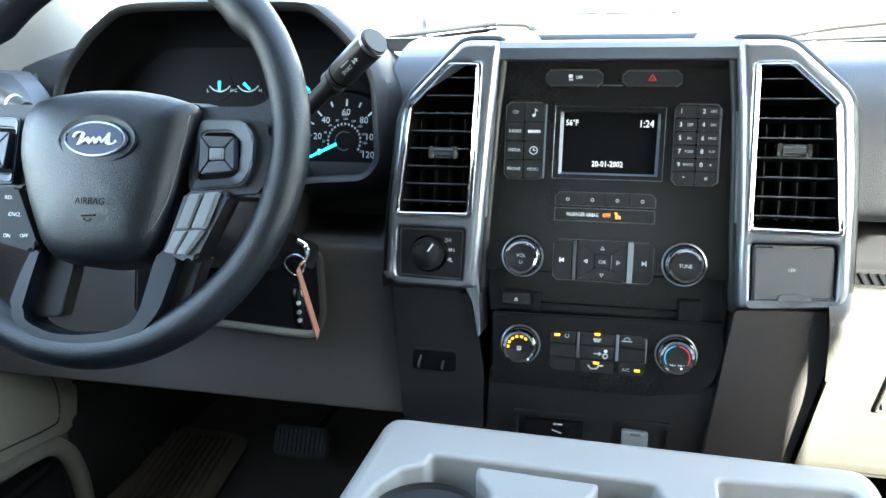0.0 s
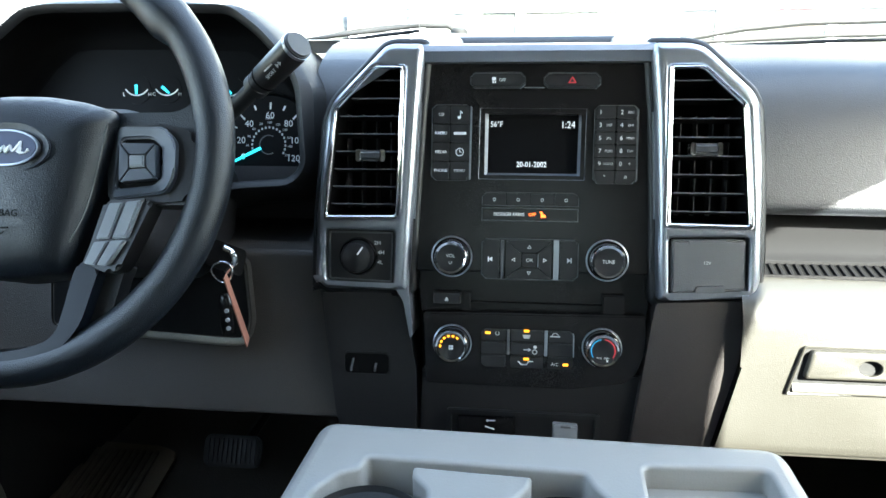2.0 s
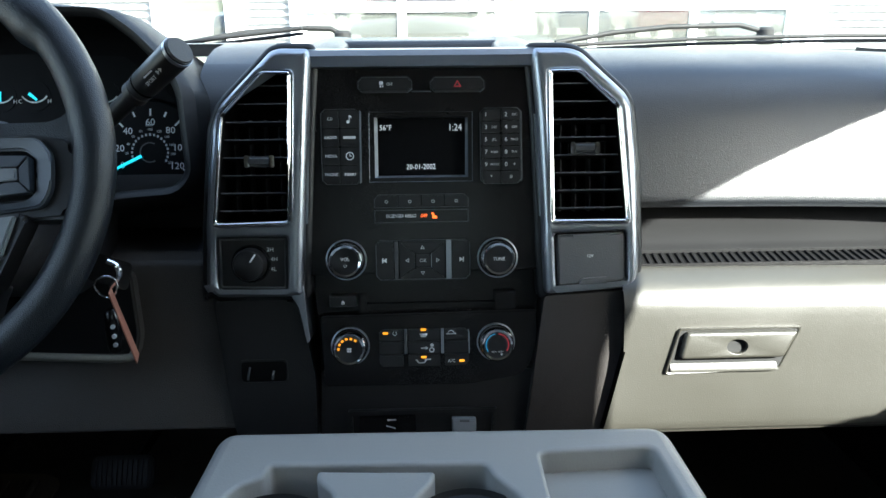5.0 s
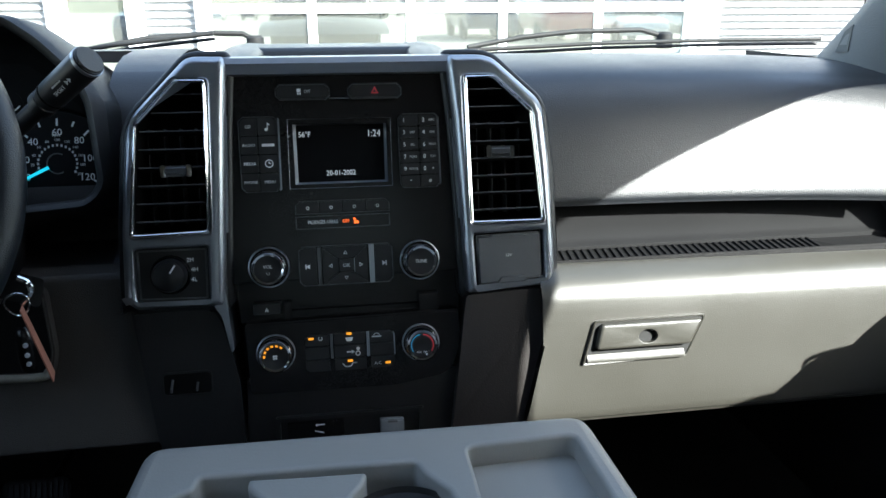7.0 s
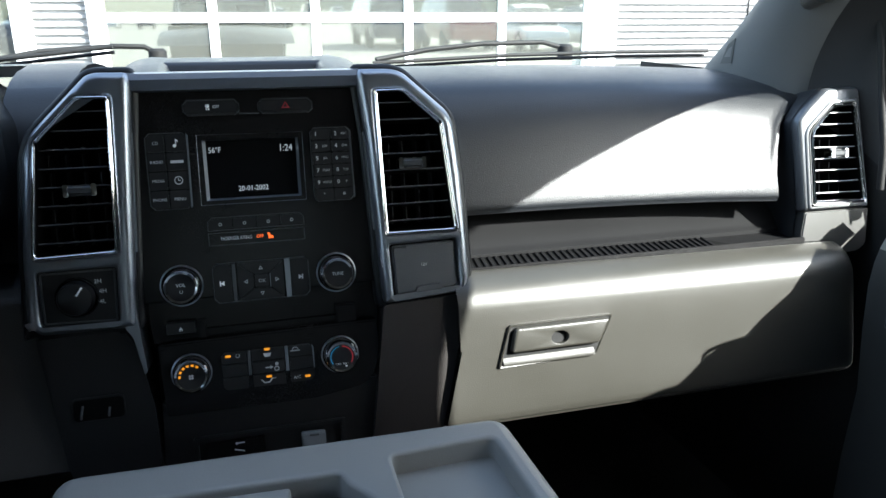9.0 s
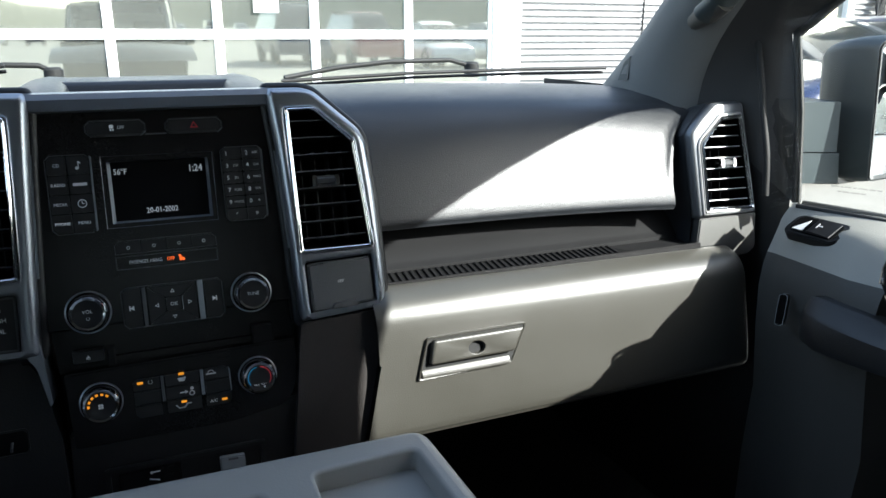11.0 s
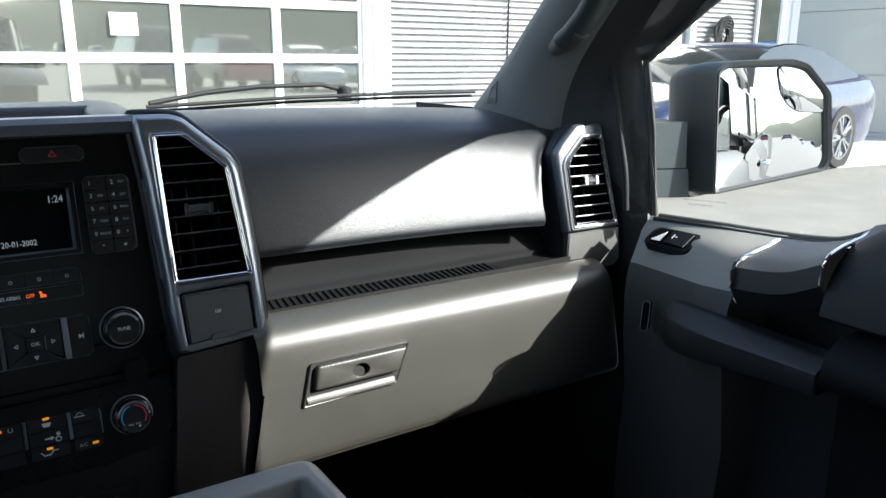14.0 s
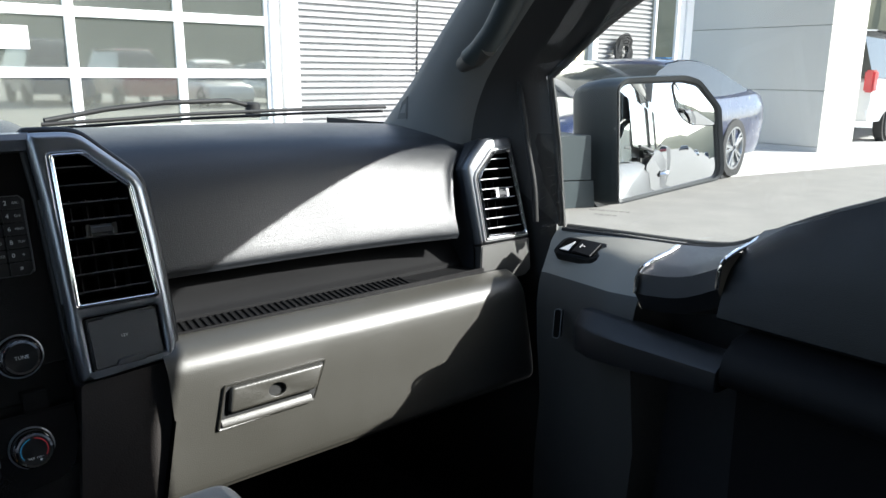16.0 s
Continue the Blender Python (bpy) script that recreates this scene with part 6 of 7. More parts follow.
part("key_head", prism(soften([(-0.026, -0.014), (0.012, -0.014), (0.017, -0.004), (0.013, 0.012), (-0.022, 0.012)], 0.005, 3), -0.005, 0.005, look(km, (0, -0.3, 1.6)) @ Matrix.Rotation(radians(25), 4, "Z"), 0.003), GLOSS, key_, "black key head")
part("key_trim", tube(smooth_curve([km + Vector(v) for v in ((0.006, -0.006, -0.016), (0.015, -0.006, -0.006), (0.014, -0.006, 0.004), (0.006, -0.006, 0.009))], 4), 0.0028, 8), CHROME, key_)
rc = Vector((-0.2911, 0.5950, 1.2618))
part("key_ring", tube([rc + Vector((0.0105 * math.cos(2 * math.pi * i / 24), 0.002 * math.sin(2 * math.pi * i / 12), 0.0105 * math.sin(2 * math.pi * i / 24))) for i in range(24)], 0.0010, 8, closed=True), CHROME, key_)
TAG = material("tag_brown", (0.30, 0.12, 0.075), 0.6, var=0.15, patch=60)
ta, tb_ = Vector((-0.2860, 0.5900, 1.2609)), Vector((-0.2655, 0.5800, 1.1965))
tn = Vector((0.006, -0.020, 0.002))
part("paper_tag", loft([[ta - tn * 0.3, ta + tn * 0.7, ta + tn * 0.7 + Vector((0.0012, 0, 0)), ta - tn * 0.3 + Vector((0.0012, 0, 0))], [tb_ - tn * 0.4, tb_ + tn * 0.9, tb_ + tn * 0.9 + Vector((0.0012, 0, 0)), tb_ - tn * 0.4 + Vector((0.0012, 0, 0))]], True), TAG, key_, "reddish brown paper tag")
fa = Vector((-0.2953, 0.6050, 1.2115))
fob = part("remote", loft([[fa + Vector((0.0085 * math.cos(a) * f, 0.006 * math.sin(a) * f, z)) for a in [2 * math.pi * j / 16 for j in range(16)]] for f, z in ((0.4, 0.024), (0.8, 0.020), (1.0, 0.008), (1.0, -0.010), (0.8, -0.020), (0.3, -0.023))], True), GLOSS, key_, "glossy black remote")
for dz in (0.008, -0.002, -0.011):
    part("remote_key", tube([fa + Vector((0.003, -0.0055, dz)), fa + Vector((0.003, -0.0075, dz))], 0.0022, 10), PRINTDIM, fob)

# ---- instrument cluster ----
LINING = material("hood_lining_black", (0.0036, 0.0036, 0.004), 0.75, var=0.05, spec=0.05)
CLU = frame_at((-0.42, 0.80, 1.38), (1, 0, 0), (0, 0.30, 1))
clu = thing("instrument_cluster", (-0.42, 0.80, 1.38), "dark instrument cluster with white figures and cyan needles", "instrument cluster")
inner = soften([(-0.2145, 0.0049), (-0.2025, 0.0385), (-0.1731, 0.0763), (-0.1387, 0.1036), (-0.1105, 0.1070), (-0.0027, 0.1063), (0.0963, 0.1033), (0.1269, 0.0812), (0.1609, 0.0461), (0.1716, 0.0229), (0.1798, -0.0594), (0.1676, -0.0739), (0.1108, -0.0780), (-0.0652, -0.1145), (-0.2013, -0.0992)], 0.010, 3)
outer = soften([(-0.2180, 0.0040), (-0.2086, 0.0421), (-0.1794, 0.0837), (-0.1444, 0.1140), (-0.1113, 0.1198), (-0.0006, 0.1212), (0.1078, 0.1126), (0.1402, 0.0876), (0.1779, 0.0473), (0.1917, 0.0219), (0.1958, -0.0686), (0.1781, -0.0849), (0.1133, -0.0895), (-0.0615, -0.1262), (-0.2030, -0.1097)], 0.010, 3)
part("hood_rim", loft([[CLU @ Vector((x, y, z)) for x, y in p] for p, z in ((inner, 0.079), (grown(inner, 0.003), 0.084), (grown(inner, 0.008), 0.086), (outer, 0.078), (grown(outer, 0.01), 0.02), (grown(outer, 0.014), -0.16))], True, False), DOORPAD, clu, "black grained hood")
part("hood_lining", loft([[CLU @ Vector((x, y, z)) for x, y in p] for p, z in ((inner, 0.0788), (grown(inner, 0.004), 0.05), (grown(inner, 0.004), 0.02), (grown(inner, -0.002), 0.006), (grown(inner, -0.010), 0.0012), (grown(inner, -0.022), 0.0002))], True, False), LINING, clu, "matt black hood lining")
part("face", prism(grown(inner, 0.014), -0.03, -0.0, CLU), SCREEN, clu, "black dial face")
sc_ = (0.1159, -0.0291)
R0 = 0.050
dial = part("speed_dial", turned([(0.062, 0.0), (0.062, 0.003), (0.060, 0.004), (0.058, 0.002), (0.0, 0.002)], CLU @ Matrix.Translation((*sc_, 0)), 48), SCREEN, clu, "round speedometer dial")
angs = {0: 205, 20: 172, 40: 135, 60: 88, 80: 46, 100: 8, 120: -28}
for v in range(0, 121, 10):
    lo, hi = (v // 20) * 20, min(120, (v // 20) * 20 + 20)
    a = angs[lo] + (angs[hi] - angs[lo]) * ((v - lo) / 20 if hi > lo else 0)
    m = CLU @ Matrix.Translation((*sc_, 0.002)) @ Matrix.Rotation(radians(a), 4, "Z")
    part("tick", prism([(R0 - (0.008 if v % 20 == 0 else 0.006), -0.0010), (R0, -0.0010), (R0, 0.0010), (R0 - (0.008 if v % 20 == 0 else 0.006), 0.0010)], 0, 0.0005, m), PRINT, dial)
    if v % 20 == 0:
        lettering(str(v), (sc_[0] + 0.0345 * math.cos(radians(a)), sc_[1] + 0.0345 * math.sin(radians(a))), 0.0080, 0.0022, CLU, PRINT, dial)
for i in range(19):
    a = radians(205 - i * 233 / 18)
    part("small_tick", prism([(sc_[0] + 0.0205 * math.cos(a) - 0.001, sc_[1] + 0.0205 * math.sin(a) - 0.0013), (sc_[0] + 0.0205 * math.cos(a) + 0.001, sc_[1] + 0.0205 * math.sin(a) - 0.0013), (sc_[0] + 0.0205 * math.cos(a) + 0.001, sc_[1] + 0.0205 * math.sin(a) + 0.0013), (sc_[0] + 0.0205 * math.cos(a) - 0.001, sc_[1] + 0.0205 * math.sin(a) + 0.0013)], 0.002, 0.0024, CLU), PRINTDIM, dial)
for v in range(20, 201, 20):
    a = radians(205 - 233 * v / 200)
    lettering(str(v), (sc_[0] + 0.0262 * math.cos(a), sc_[1] + 0.0262 * math.sin(a)), 0.0030, 0.0022, CLU, PRINTDIM, dial)
lettering("MPH", (sc_[0], sc_[1] + 0.0310), 0.0030, 0.0022, CLU, PRINT, dial)
part("hub_ring", arc_band(sc_, 0.0105, 0.0118, 60, 300, 0.0025, CLU, k=24), LID, dial)
part("needle", prism([(0.010, -0.0016), (0.046, -0.0012), (0.046, 0.0012), (0.010, 0.0016)], 0.004, 0.006, CLU @ Matrix.Translation((*sc_, 0)) @ Matrix.Rotation(radians(206), 4, "Z")), CYAN, dial, "cyan needle")
for c, l, r_, na in (((-0.0514, 0.0327), "L", "H", 92), ((-0.0129, 0.0329), "C", "H", 140), ((0.0659, 0.0318), "E", "F", 140)):
    g = part("small_gauge", disc((c[0], c[1] + 0.004), 0.018, 0.0005, CLU), SCREEN, clu, "small round gauge")
    part("scale", arc_band((c[0], c[1] + 0.014), 0.0165, 0.018, 215, 325, 0.0014, CLU), PRINT, g)
    part("needle", prism([(-0.004, -0.0012), (0.0075, -0.0018), (0.0075, 0.0018), (-0.004, 0.0012)], 0.002, 0.003, CLU @ Matrix.Translation((c[0], c[1] + 0.002, 0)) @ Matrix.Rotation(radians(na), 4, "Z")), CYAN, g)
    lettering(l, (c[0] - 0.0165, c[1] - 0.002), 0.0045, 0.0008, CLU, PRINT, g)
    lettering(r_, (c[0] + 0.0165, c[1] - 0.002), 0.0045, 0.0008, CLU, PRINT, g)

# ---- driver side: pocket, pedals, mat, door ----
KN = frame_at((-0.35, 0.648, 1.19), (1, 0, 0), (0, 0.28, 1))
poc = thing("dash_pocket", (-0.38, 0.66, 1.18), "storage pocket in the grey knee panel, its shade painted dark", "pocket")
pk = soften([(-0.16, 0.058), (0.055, 0.062), (0.062, 0.0), (0.058, -0.020), (-0.16, -0.012)], 0.006, 3)
# Black sheet over the panel paints the dark inside of the pocket.
part("pocket_dark", prism(pk, -0.002, 0.0075, KN), BLACK, poc)
part("pocket_rim", ring(grown(pk, 0.004), pk, -0.004, 0.0095, KN, 0.002), KNEE, poc)
# The lip's light is put into its paler material.
part("pocket_lit_lip", tube(smooth_curve([KN @ Vector(q) for q in ((-0.15, -0.0165, 0.008), (-0.05, -0.020, 0.0085), (0.045, -0.0245, 0.0085), (0.060, -0.018, 0.008))], 5), 0.0042, 10), OLIVE, poc, "lower lip made paler for the light on it")
ped = thing("brake_pedal", (-0.4703, 0.9500, 0.8158), "black ribbed rubber brake pedal", "pedal")
pm = frame_at((-0.4703, 0.9500, 0.8158), (1, 0, 0), (0, 0.6, 1))
part("pad", prism(rounded(-0.049, -0.026, 0.049, 0.026, 0.013), -0.01, 0.004, pm, 0.003), RUBBER, ped)
for i in range(11):
    part("rib", prism(rounded(-0.0425 + i * 0.0079, -0.020, -0.0385 + i * 0.0079, 0.020, 0.0015), 0.003, 0.0065, pm), DARK, ped)
part("lever", tube([pm @ Vector((0.01, 0, -0.01)), pm @ Vector((0.015, 0.06, -0.10)), pm @ Vector((0.02, 0.25, -0.14))], 0.009, 8), DARK, ped)
fm = thing("floor_mat", (-0.55, 0.85, 0.745), "dusty brown floor mat with moulded ribs in the driver footwell", "floor mat")
part("base", prism(soften([(-0.80, 0.45), (-0.53, 0.45), (-0.60, 0.92), (-0.615, 1.05), (-0.835, 1.06)], 0.04), 0.741, 0.748, Matrix(), 0.003), MAT, fm)
for i in range(11):
    x = -0.780 + i * 0.0125
    part("rib", prism([(x + 0.05, 0.70), (x + 0.057, 0.70), (x + 0.007, 1.03), (x, 1.03)], 0.748, 0.755, Matrix(), 0.002), MAT, fm)
ldoor = thing("driver_door", (-0.76, 0.5, 0.9), "tan and grey driver door lower panel with a pocket", "door", kind="structure")
part("panel", box(-0.86, -0.775, -0.5, 0.80, 0.75, 1.36, 0.01), PANEL, ldoor)
DM = Matrix(((0, 0, 1, -0.775), (1, 0, 0, 0), (0, 1, 0, 0), (0, 0, 0, 1)))
part("armrest", prism(soften([(0.30, 1.02), (0.30, 1.13), (0.6425, 1.093), (0.693, 1.067), (0.739, 1.037), (0.7593, 1.011), (0.7571, 0.983), (0.7459, 0.948), (0.7266, 0.9414), (0.690, 0.952), (0.646, 0.961), (0.6095, 0.9665)], 0.012, 4), 0.0, 0.055, DM, 0.006, 2), OLIVE, ldoor, "pale tan armrest panel")
part("panel_seam", tube(smooth_curve([(-0.7195, 0.45, 1.02), (-0.7195, 0.6189, 0.982), (-0.7195, 0.694, 0.967), (-0.7195, 0.716, 0.971), (-0.7195, 0.722, 1.0106), (-0.7195, 0.7125, 1.0457)], 5), 0.0012, 6), RUBBER, ldoor)
part("pocket_edge", tube(smooth_curve([(-0.735, 0.60, 0.950), (-0.728, 0.690, 0.938), (-0.725, 0.720, 0.915), (-0.725, 0.733, 0.882), (-0.725, 0.739, 0.845), (-0.725, 0.740, 0.76)], 5), 0.013, 10), OLIVE, ldoor)
part("pocket", box(-0.78, -0.735, 0.2, 0.73, 0.76, 0.90, 0.01), DARK, ldoor)
lv = thing("side_vent_pod", (-0.70, 0.70, 1.40), "dark grey moulding at the driver end of the dashboard", "dash end")
SATIN = material("satin_blue_grey", (0.070, 0.077, 0.090), 0.42, metal=0.2, var=0.04, wear=0.02)
MOULD = material("moulding_grey", (0.045, 0.050, 0.060), 0.42, grain=0.15, scale=900)
part("moulding", loft([[Vector(q) for q in r] for r in (
    ((-1.0139, 0.9800, 1.4282), (-0.9484, 0.9800, 1.4316), (-0.8842, 0.9800, 1.4366), (-0.8162, 0.9800, 1.4431)),
    ((-0.9356, 0.9000, 1.4287), (-0.8751, 0.9000, 1.4318), (-0.8161, 0.9000, 1.4349), (-0.7561, 0.9000, 1.4411)),
    ((-0.8410, 0.8000, 1.4167), (-0.7868, 0.8000, 1.4183), (-0.7339, 0.8000, 1.4199), (-0.6850, 0.8000, 1.4243)),
    ((-0.7968, 0.7450, 1.3794), (-0.7455, 0.7450, 1.3801), (-0.6951, 0.7450, 1.3821), (-0.6523, 0.7450, 1.3847)),
    ((-0.8036, 0.7350, 1.3152), (-0.7515, 0.7350, 1.3167), (-0.7006, 0.7350, 1.3181), (-0.6575, 0.7350, 1.3193)))]), MOULD, lv, "blue grey dash end moulding")
edge = [Vector(q) for q in ((-0.7666, 0.7300, 1.4397), (-0.7085, 0.7300, 1.4370), (-0.6927, 0.7250, 1.4308), (-0.6769, 0.7200, 1.4180), (-0.6614, 0.7150, 1.3973), (-0.6572, 0.7100, 1.3826))]
edge = smooth_curve(edge, 4)
part("end_panel", loft([[p + Vector((0, 0.03, 0)) for p in edge], edge, [Vector((-0.7520, 0.7000, 1.3828)) * 0.5 + p * 0.5 + Vector((0, -0.006, 0)) for p in edge], [Vector((-0.7520, 0.7000, 1.3828)) + (p - edge[0]) * 0.02 for p in edge]]), SATIN, lv, "satin light grey end panel")
part("ridge", tube(smooth_curve([(-0.7027, 0.8300, 1.4387), (-0.7093, 0.8000, 1.4344), (-0.7081, 0.7750, 1.4286), (-0.6975, 0.7600, 1.4222), (-0.6817, 0.7500, 1.4108), (-0.6685, 0.7400, 1.3955)], 5), 0.0045, 10), MOULD, lv, "rounded ridge")
wst = thing("wiper_stalk", (-0.6392, 0.6200, 1.4340), "grey column stalk with white marks", "stalk")
wa, wb = Vector((-0.6578, 0.6200, 1.4445)), Vector((-0.5744, 0.6000, 1.4101))
part("rod", tube([wa, wa + (wb - wa) * 0.78, wa + (wb - wa) * 0.80, wb], [0.0085, 0.0085, 0.0095, 0.0095], 16), PANEL, wst)
part("mark_ring", tube([wa + (wb - wa) * 0.79, wa + (wb - wa) * 0.83], 0.0099, 16), PRINT, wst, "white mark ring")

# ---- outside: ground, workshop ----
bm = bmesh.new()
bmesh.ops.create_grid(bm, x_segments=2, y_segments=2, size=900, matrix=Matrix.Translation((0, 0, GROUND)))
part("ground", bm, ASPHALT, label="sunlit pale grey asphalt car park", category="ground", kind="structure")
part("pavement", prism([(4.5, 5.35), (8.2, 4.56), (11.4, 3.95), (30, 0.6), (30, 12), (4.5, 12)], GROUND - 0.02, GROUND + 0.012, Matrix(), 0.004), CONCRETE, label="bright concrete apron beside the workshop", category="pavement", kind="structure")
WY = 7.0
wall = thing("wall_workshop", (1.0, WY, GROUND), "pale horizontal corrugated metal workshop wall", "wall", kind="structure")


def ribs(x0, x1, z0, z1, y, pitch=0.066, depth=0.03):
    pts = []
    n = int((z1 - z0) / pitch)
    for i in range(n):
        z = z0 + i * pitch
        pts += [(y, z), (y, z + pitch * 0.42), (y + depth, z + pitch * 0.55), (y + depth, z + pitch * 0.88)]
    return loft([[(x, a, b) for a, b in pts] for x in (x0, x1)])


part("corrugated_sheet", ribs(3.82, 7.1, GROUND, 4.6, WY - 0.02), CORRUGATED, wall, "pale corrugated sheet")
part("corrugated_sheet", ribs(8.62, 9.95, GROUND, 4.6, WY - 0.02), CORRUGATED, wall, "shaded corrugated sheet")
part("corrugated_sheet", ribs(-1.55, -1.12, GROUND, 4.6, WY - 0.02), CORRUGATED, wall, "pale corrugated sheet")
part("corrugated_sheet", ribs(-6.0, -2.35, GROUND, 4.6, WY - 0.02), CORRUGATED, wall, "pale corrugated sheet")
part("backing", box(-6, 9.60, WY + 0.5, WY + 0.6, GROUND, 4.6), STUCCO, wall)
part("header", box(-6.0, 9.95, WY - 0.04, WY + 0.4, 3.62, 4.6, 0.02), CORRUGATED, wall)
part("cable", tube([(5.38, WY - 0.03, 0.4), (5.39, WY - 0.03, 2.0), (5.42, WY - 0.03, 4.5)], 0.008, 6), RUBBER, wall, "thin dark cable")
for x0, x1 in ((3.50, 3.60), (3.64, 3.82), (-1.12, -1.02), (-1.70, -1.55), (-2.35, -2.2), (7.1, 7.25), (8.5, 8.62)):
    part("post", box(x0, x1, WY - 0.08, WY + 0.3, GROUND, 4.6, 0.008), WHITEFRAME, wall, "white metal post")
for x0, x1 in ((9.95, 10.00), (10.53, 10.74), (10.78, 10.98)):
    part("post", box(x0, x1, WY - 0.08, WY - 0.03, GROUND, 4.6, 0.008), WHITEFRAME, wall, "white metal post")
for z in (1.35, 2.15):
    part("window_rail", box(7.25, 8.5, WY - 0.04, WY + 0.05, z, z + 0.09, 0.006), WHITEFRAME, wall)
PANE = material("reflecting_pane", (0.46, 0.475, 0.43), 0.02, metal=0.85, var=0.2, patch=1.5, spec=0.9, wear=0.02)
part("window_pane", box(7.25, 8.5, WY + 0.0, WY + 0.02, GROUND, 3.6), PANE, wall)
part("window_pane", box(-2.2, -1.70, WY + 0.0, WY + 0.02, GROUND, 3.6), PANE, wall)
gd = thing("garage_door", (1.2, WY, GROUND), "white framed glazed sectional garage door with reflecting panes", "garage door")
colx = [-1.02, -0.108, 0.786, 1.655, 2.590, 3.50]
rowz = [GROUND + 0.05, 0.50, 1.01, 1.52, 2.03, 2.54, 3.05, 3.6]
for i, z in enumerate(rowz):
    part("rail", box(colx[0], colx[-1], WY - 0.055, WY - 0.005, z - 0.042, z + 0.042, 0.006), WHITEFRAME, gd)
for x in colx:
    part("stile", box(x - 0.042, x + 0.042, WY - 0.05, WY - 0.008, GROUND, 3.6, 0.006), WHITEFRAME, gd)
for i in range(5):
    for j in range(7):
        tilt = random.uniform(-0.006, 0.006)
        part("pane", box(colx[i] + 0.04, colx[i + 1] - 0.04, WY - 0.025, WY - 0.018, rowz[j] + 0.04, rowz[j + 1] - 0.04, m=Matrix.Translation((0, WY, rowz[j])) @ Matrix.Rotation(tilt, 4, "X") @ Matrix.Translation((0, -WY, -rowz[j]))), PANE, gd)
paper = thing("paper_notice", (1.1, WY, 1.7), "white paper notice stuck on a garage door pane", "notice")
pa = Vector((1.1038, 6.9500, 1.8970))
pb = Vector((1.3291, 6.9500, 1.7096))
part("sheet", box(pa.x, pb.x, 6.945, 6.95, pb.z, pa.z), WHITEFRAME, paper)
hs = thing("hose_reel", (9.1817, 6.9000, 1.8782), "coiled black hose hung on the workshop wall", "hose")
hc_ = Vector((9.1555, 6.8800, 1.8772))
for i in range(14):
    r = 0.10 + 0.0125 * i
    part("coil", tube([hc_ + Vector((r * 0.75 * math.cos(2 * math.pi * k / 28), 0.02 * math.sin(i * 2.0 + k * 0.7), -0.02 + r * math.sin(2 * math.pi * k / 28 + 0.2 * (i % 3)))) for k in range(28)], 0.012, 6, closed=True), RUBBER, hs)
pil = thing("canopy_pillar", (12.7, 5.7, GROUND), "square pale panelled canopy pillar", "pillar", kind="structure")
for z0, z1 in ((GROUND, 0.42), (0.425, 1.302), (1.308, 2.302), (2.308, 3.302), (3.308, 4.6)):
    part("panel", box(12.08, 13.36, 5.2, 7.65, z0, z1, 0.006), STUCCO if z0 > GROUND else CONCRETE, pil)
part("canopy", box(9.0, 22, 4.9, 7.4, 4.6, 5.4, 0.02), STUCCO, pil, "pale canopy roof")
bin_ = thing("blue_bin", (14.0048, 9.5000, 1.8461), "blue plastic bin beyond the wall", "bin")
bp = Vector((14.0048, 9.5000, 1.8461))
part("tub", box(bp.x - 0.35, bp.x + 0.35, 9.2, 9.8, GROUND, bp.z + 0.05, 0.03), material("bin_blue", (0.05, 0.25, 0.5), 0.5), bin_)
# distant hills and treeline
HILL = material("far_hills", (0.17, 0.165, 0.11), 0.95, var=0.35, patch=0.02, grain=0.3, scale=0.5)
rows = []
for i in range(121):
    a = 2 * math.pi * i / 120
    h = 16 + 14 * noise.noise(Vector((math.cos(a) * 2.2, math.sin(a) * 2.2, 0.3))) + 7 * noise.noise(Vector((math.cos(a) * 9, math.sin(a) * 9, 1.3)))
    h += 55 * math.exp(-((math.degrees(a) - 294) / 16) ** 2) + 80 * math.exp(-((math.degrees(a) - 27) / 15) ** 2)
    rows.append([(330 * math.cos(a), 330 * math.sin(a), GROUND - 1), (360 * math.cos(a), 360 * math.sin(a), max(4, h * 0.6)), (420 * math.cos(a), 420 * math.sin(a), max(6, h))])
part("backdrop", loft(rows), HILL, label="low brown hills far behind the car park", category="hills", kind="structure")


# ---- cars ----
GLASSDARK = material("car_glass", (0.02, 0.023, 0.023), 0.05, spec=0.6)
TYRE = material("tyre", (0.018, 0.018, 0.018), 0.75, grain=0.3, scale=200)
RIM = material("alloy", (0.35, 0.36, 0.37), 0.3, metal=0.8)
TAILRED = material("tail_red", (0.45, 0.02, 0.03), 0.2, coat=1.0)


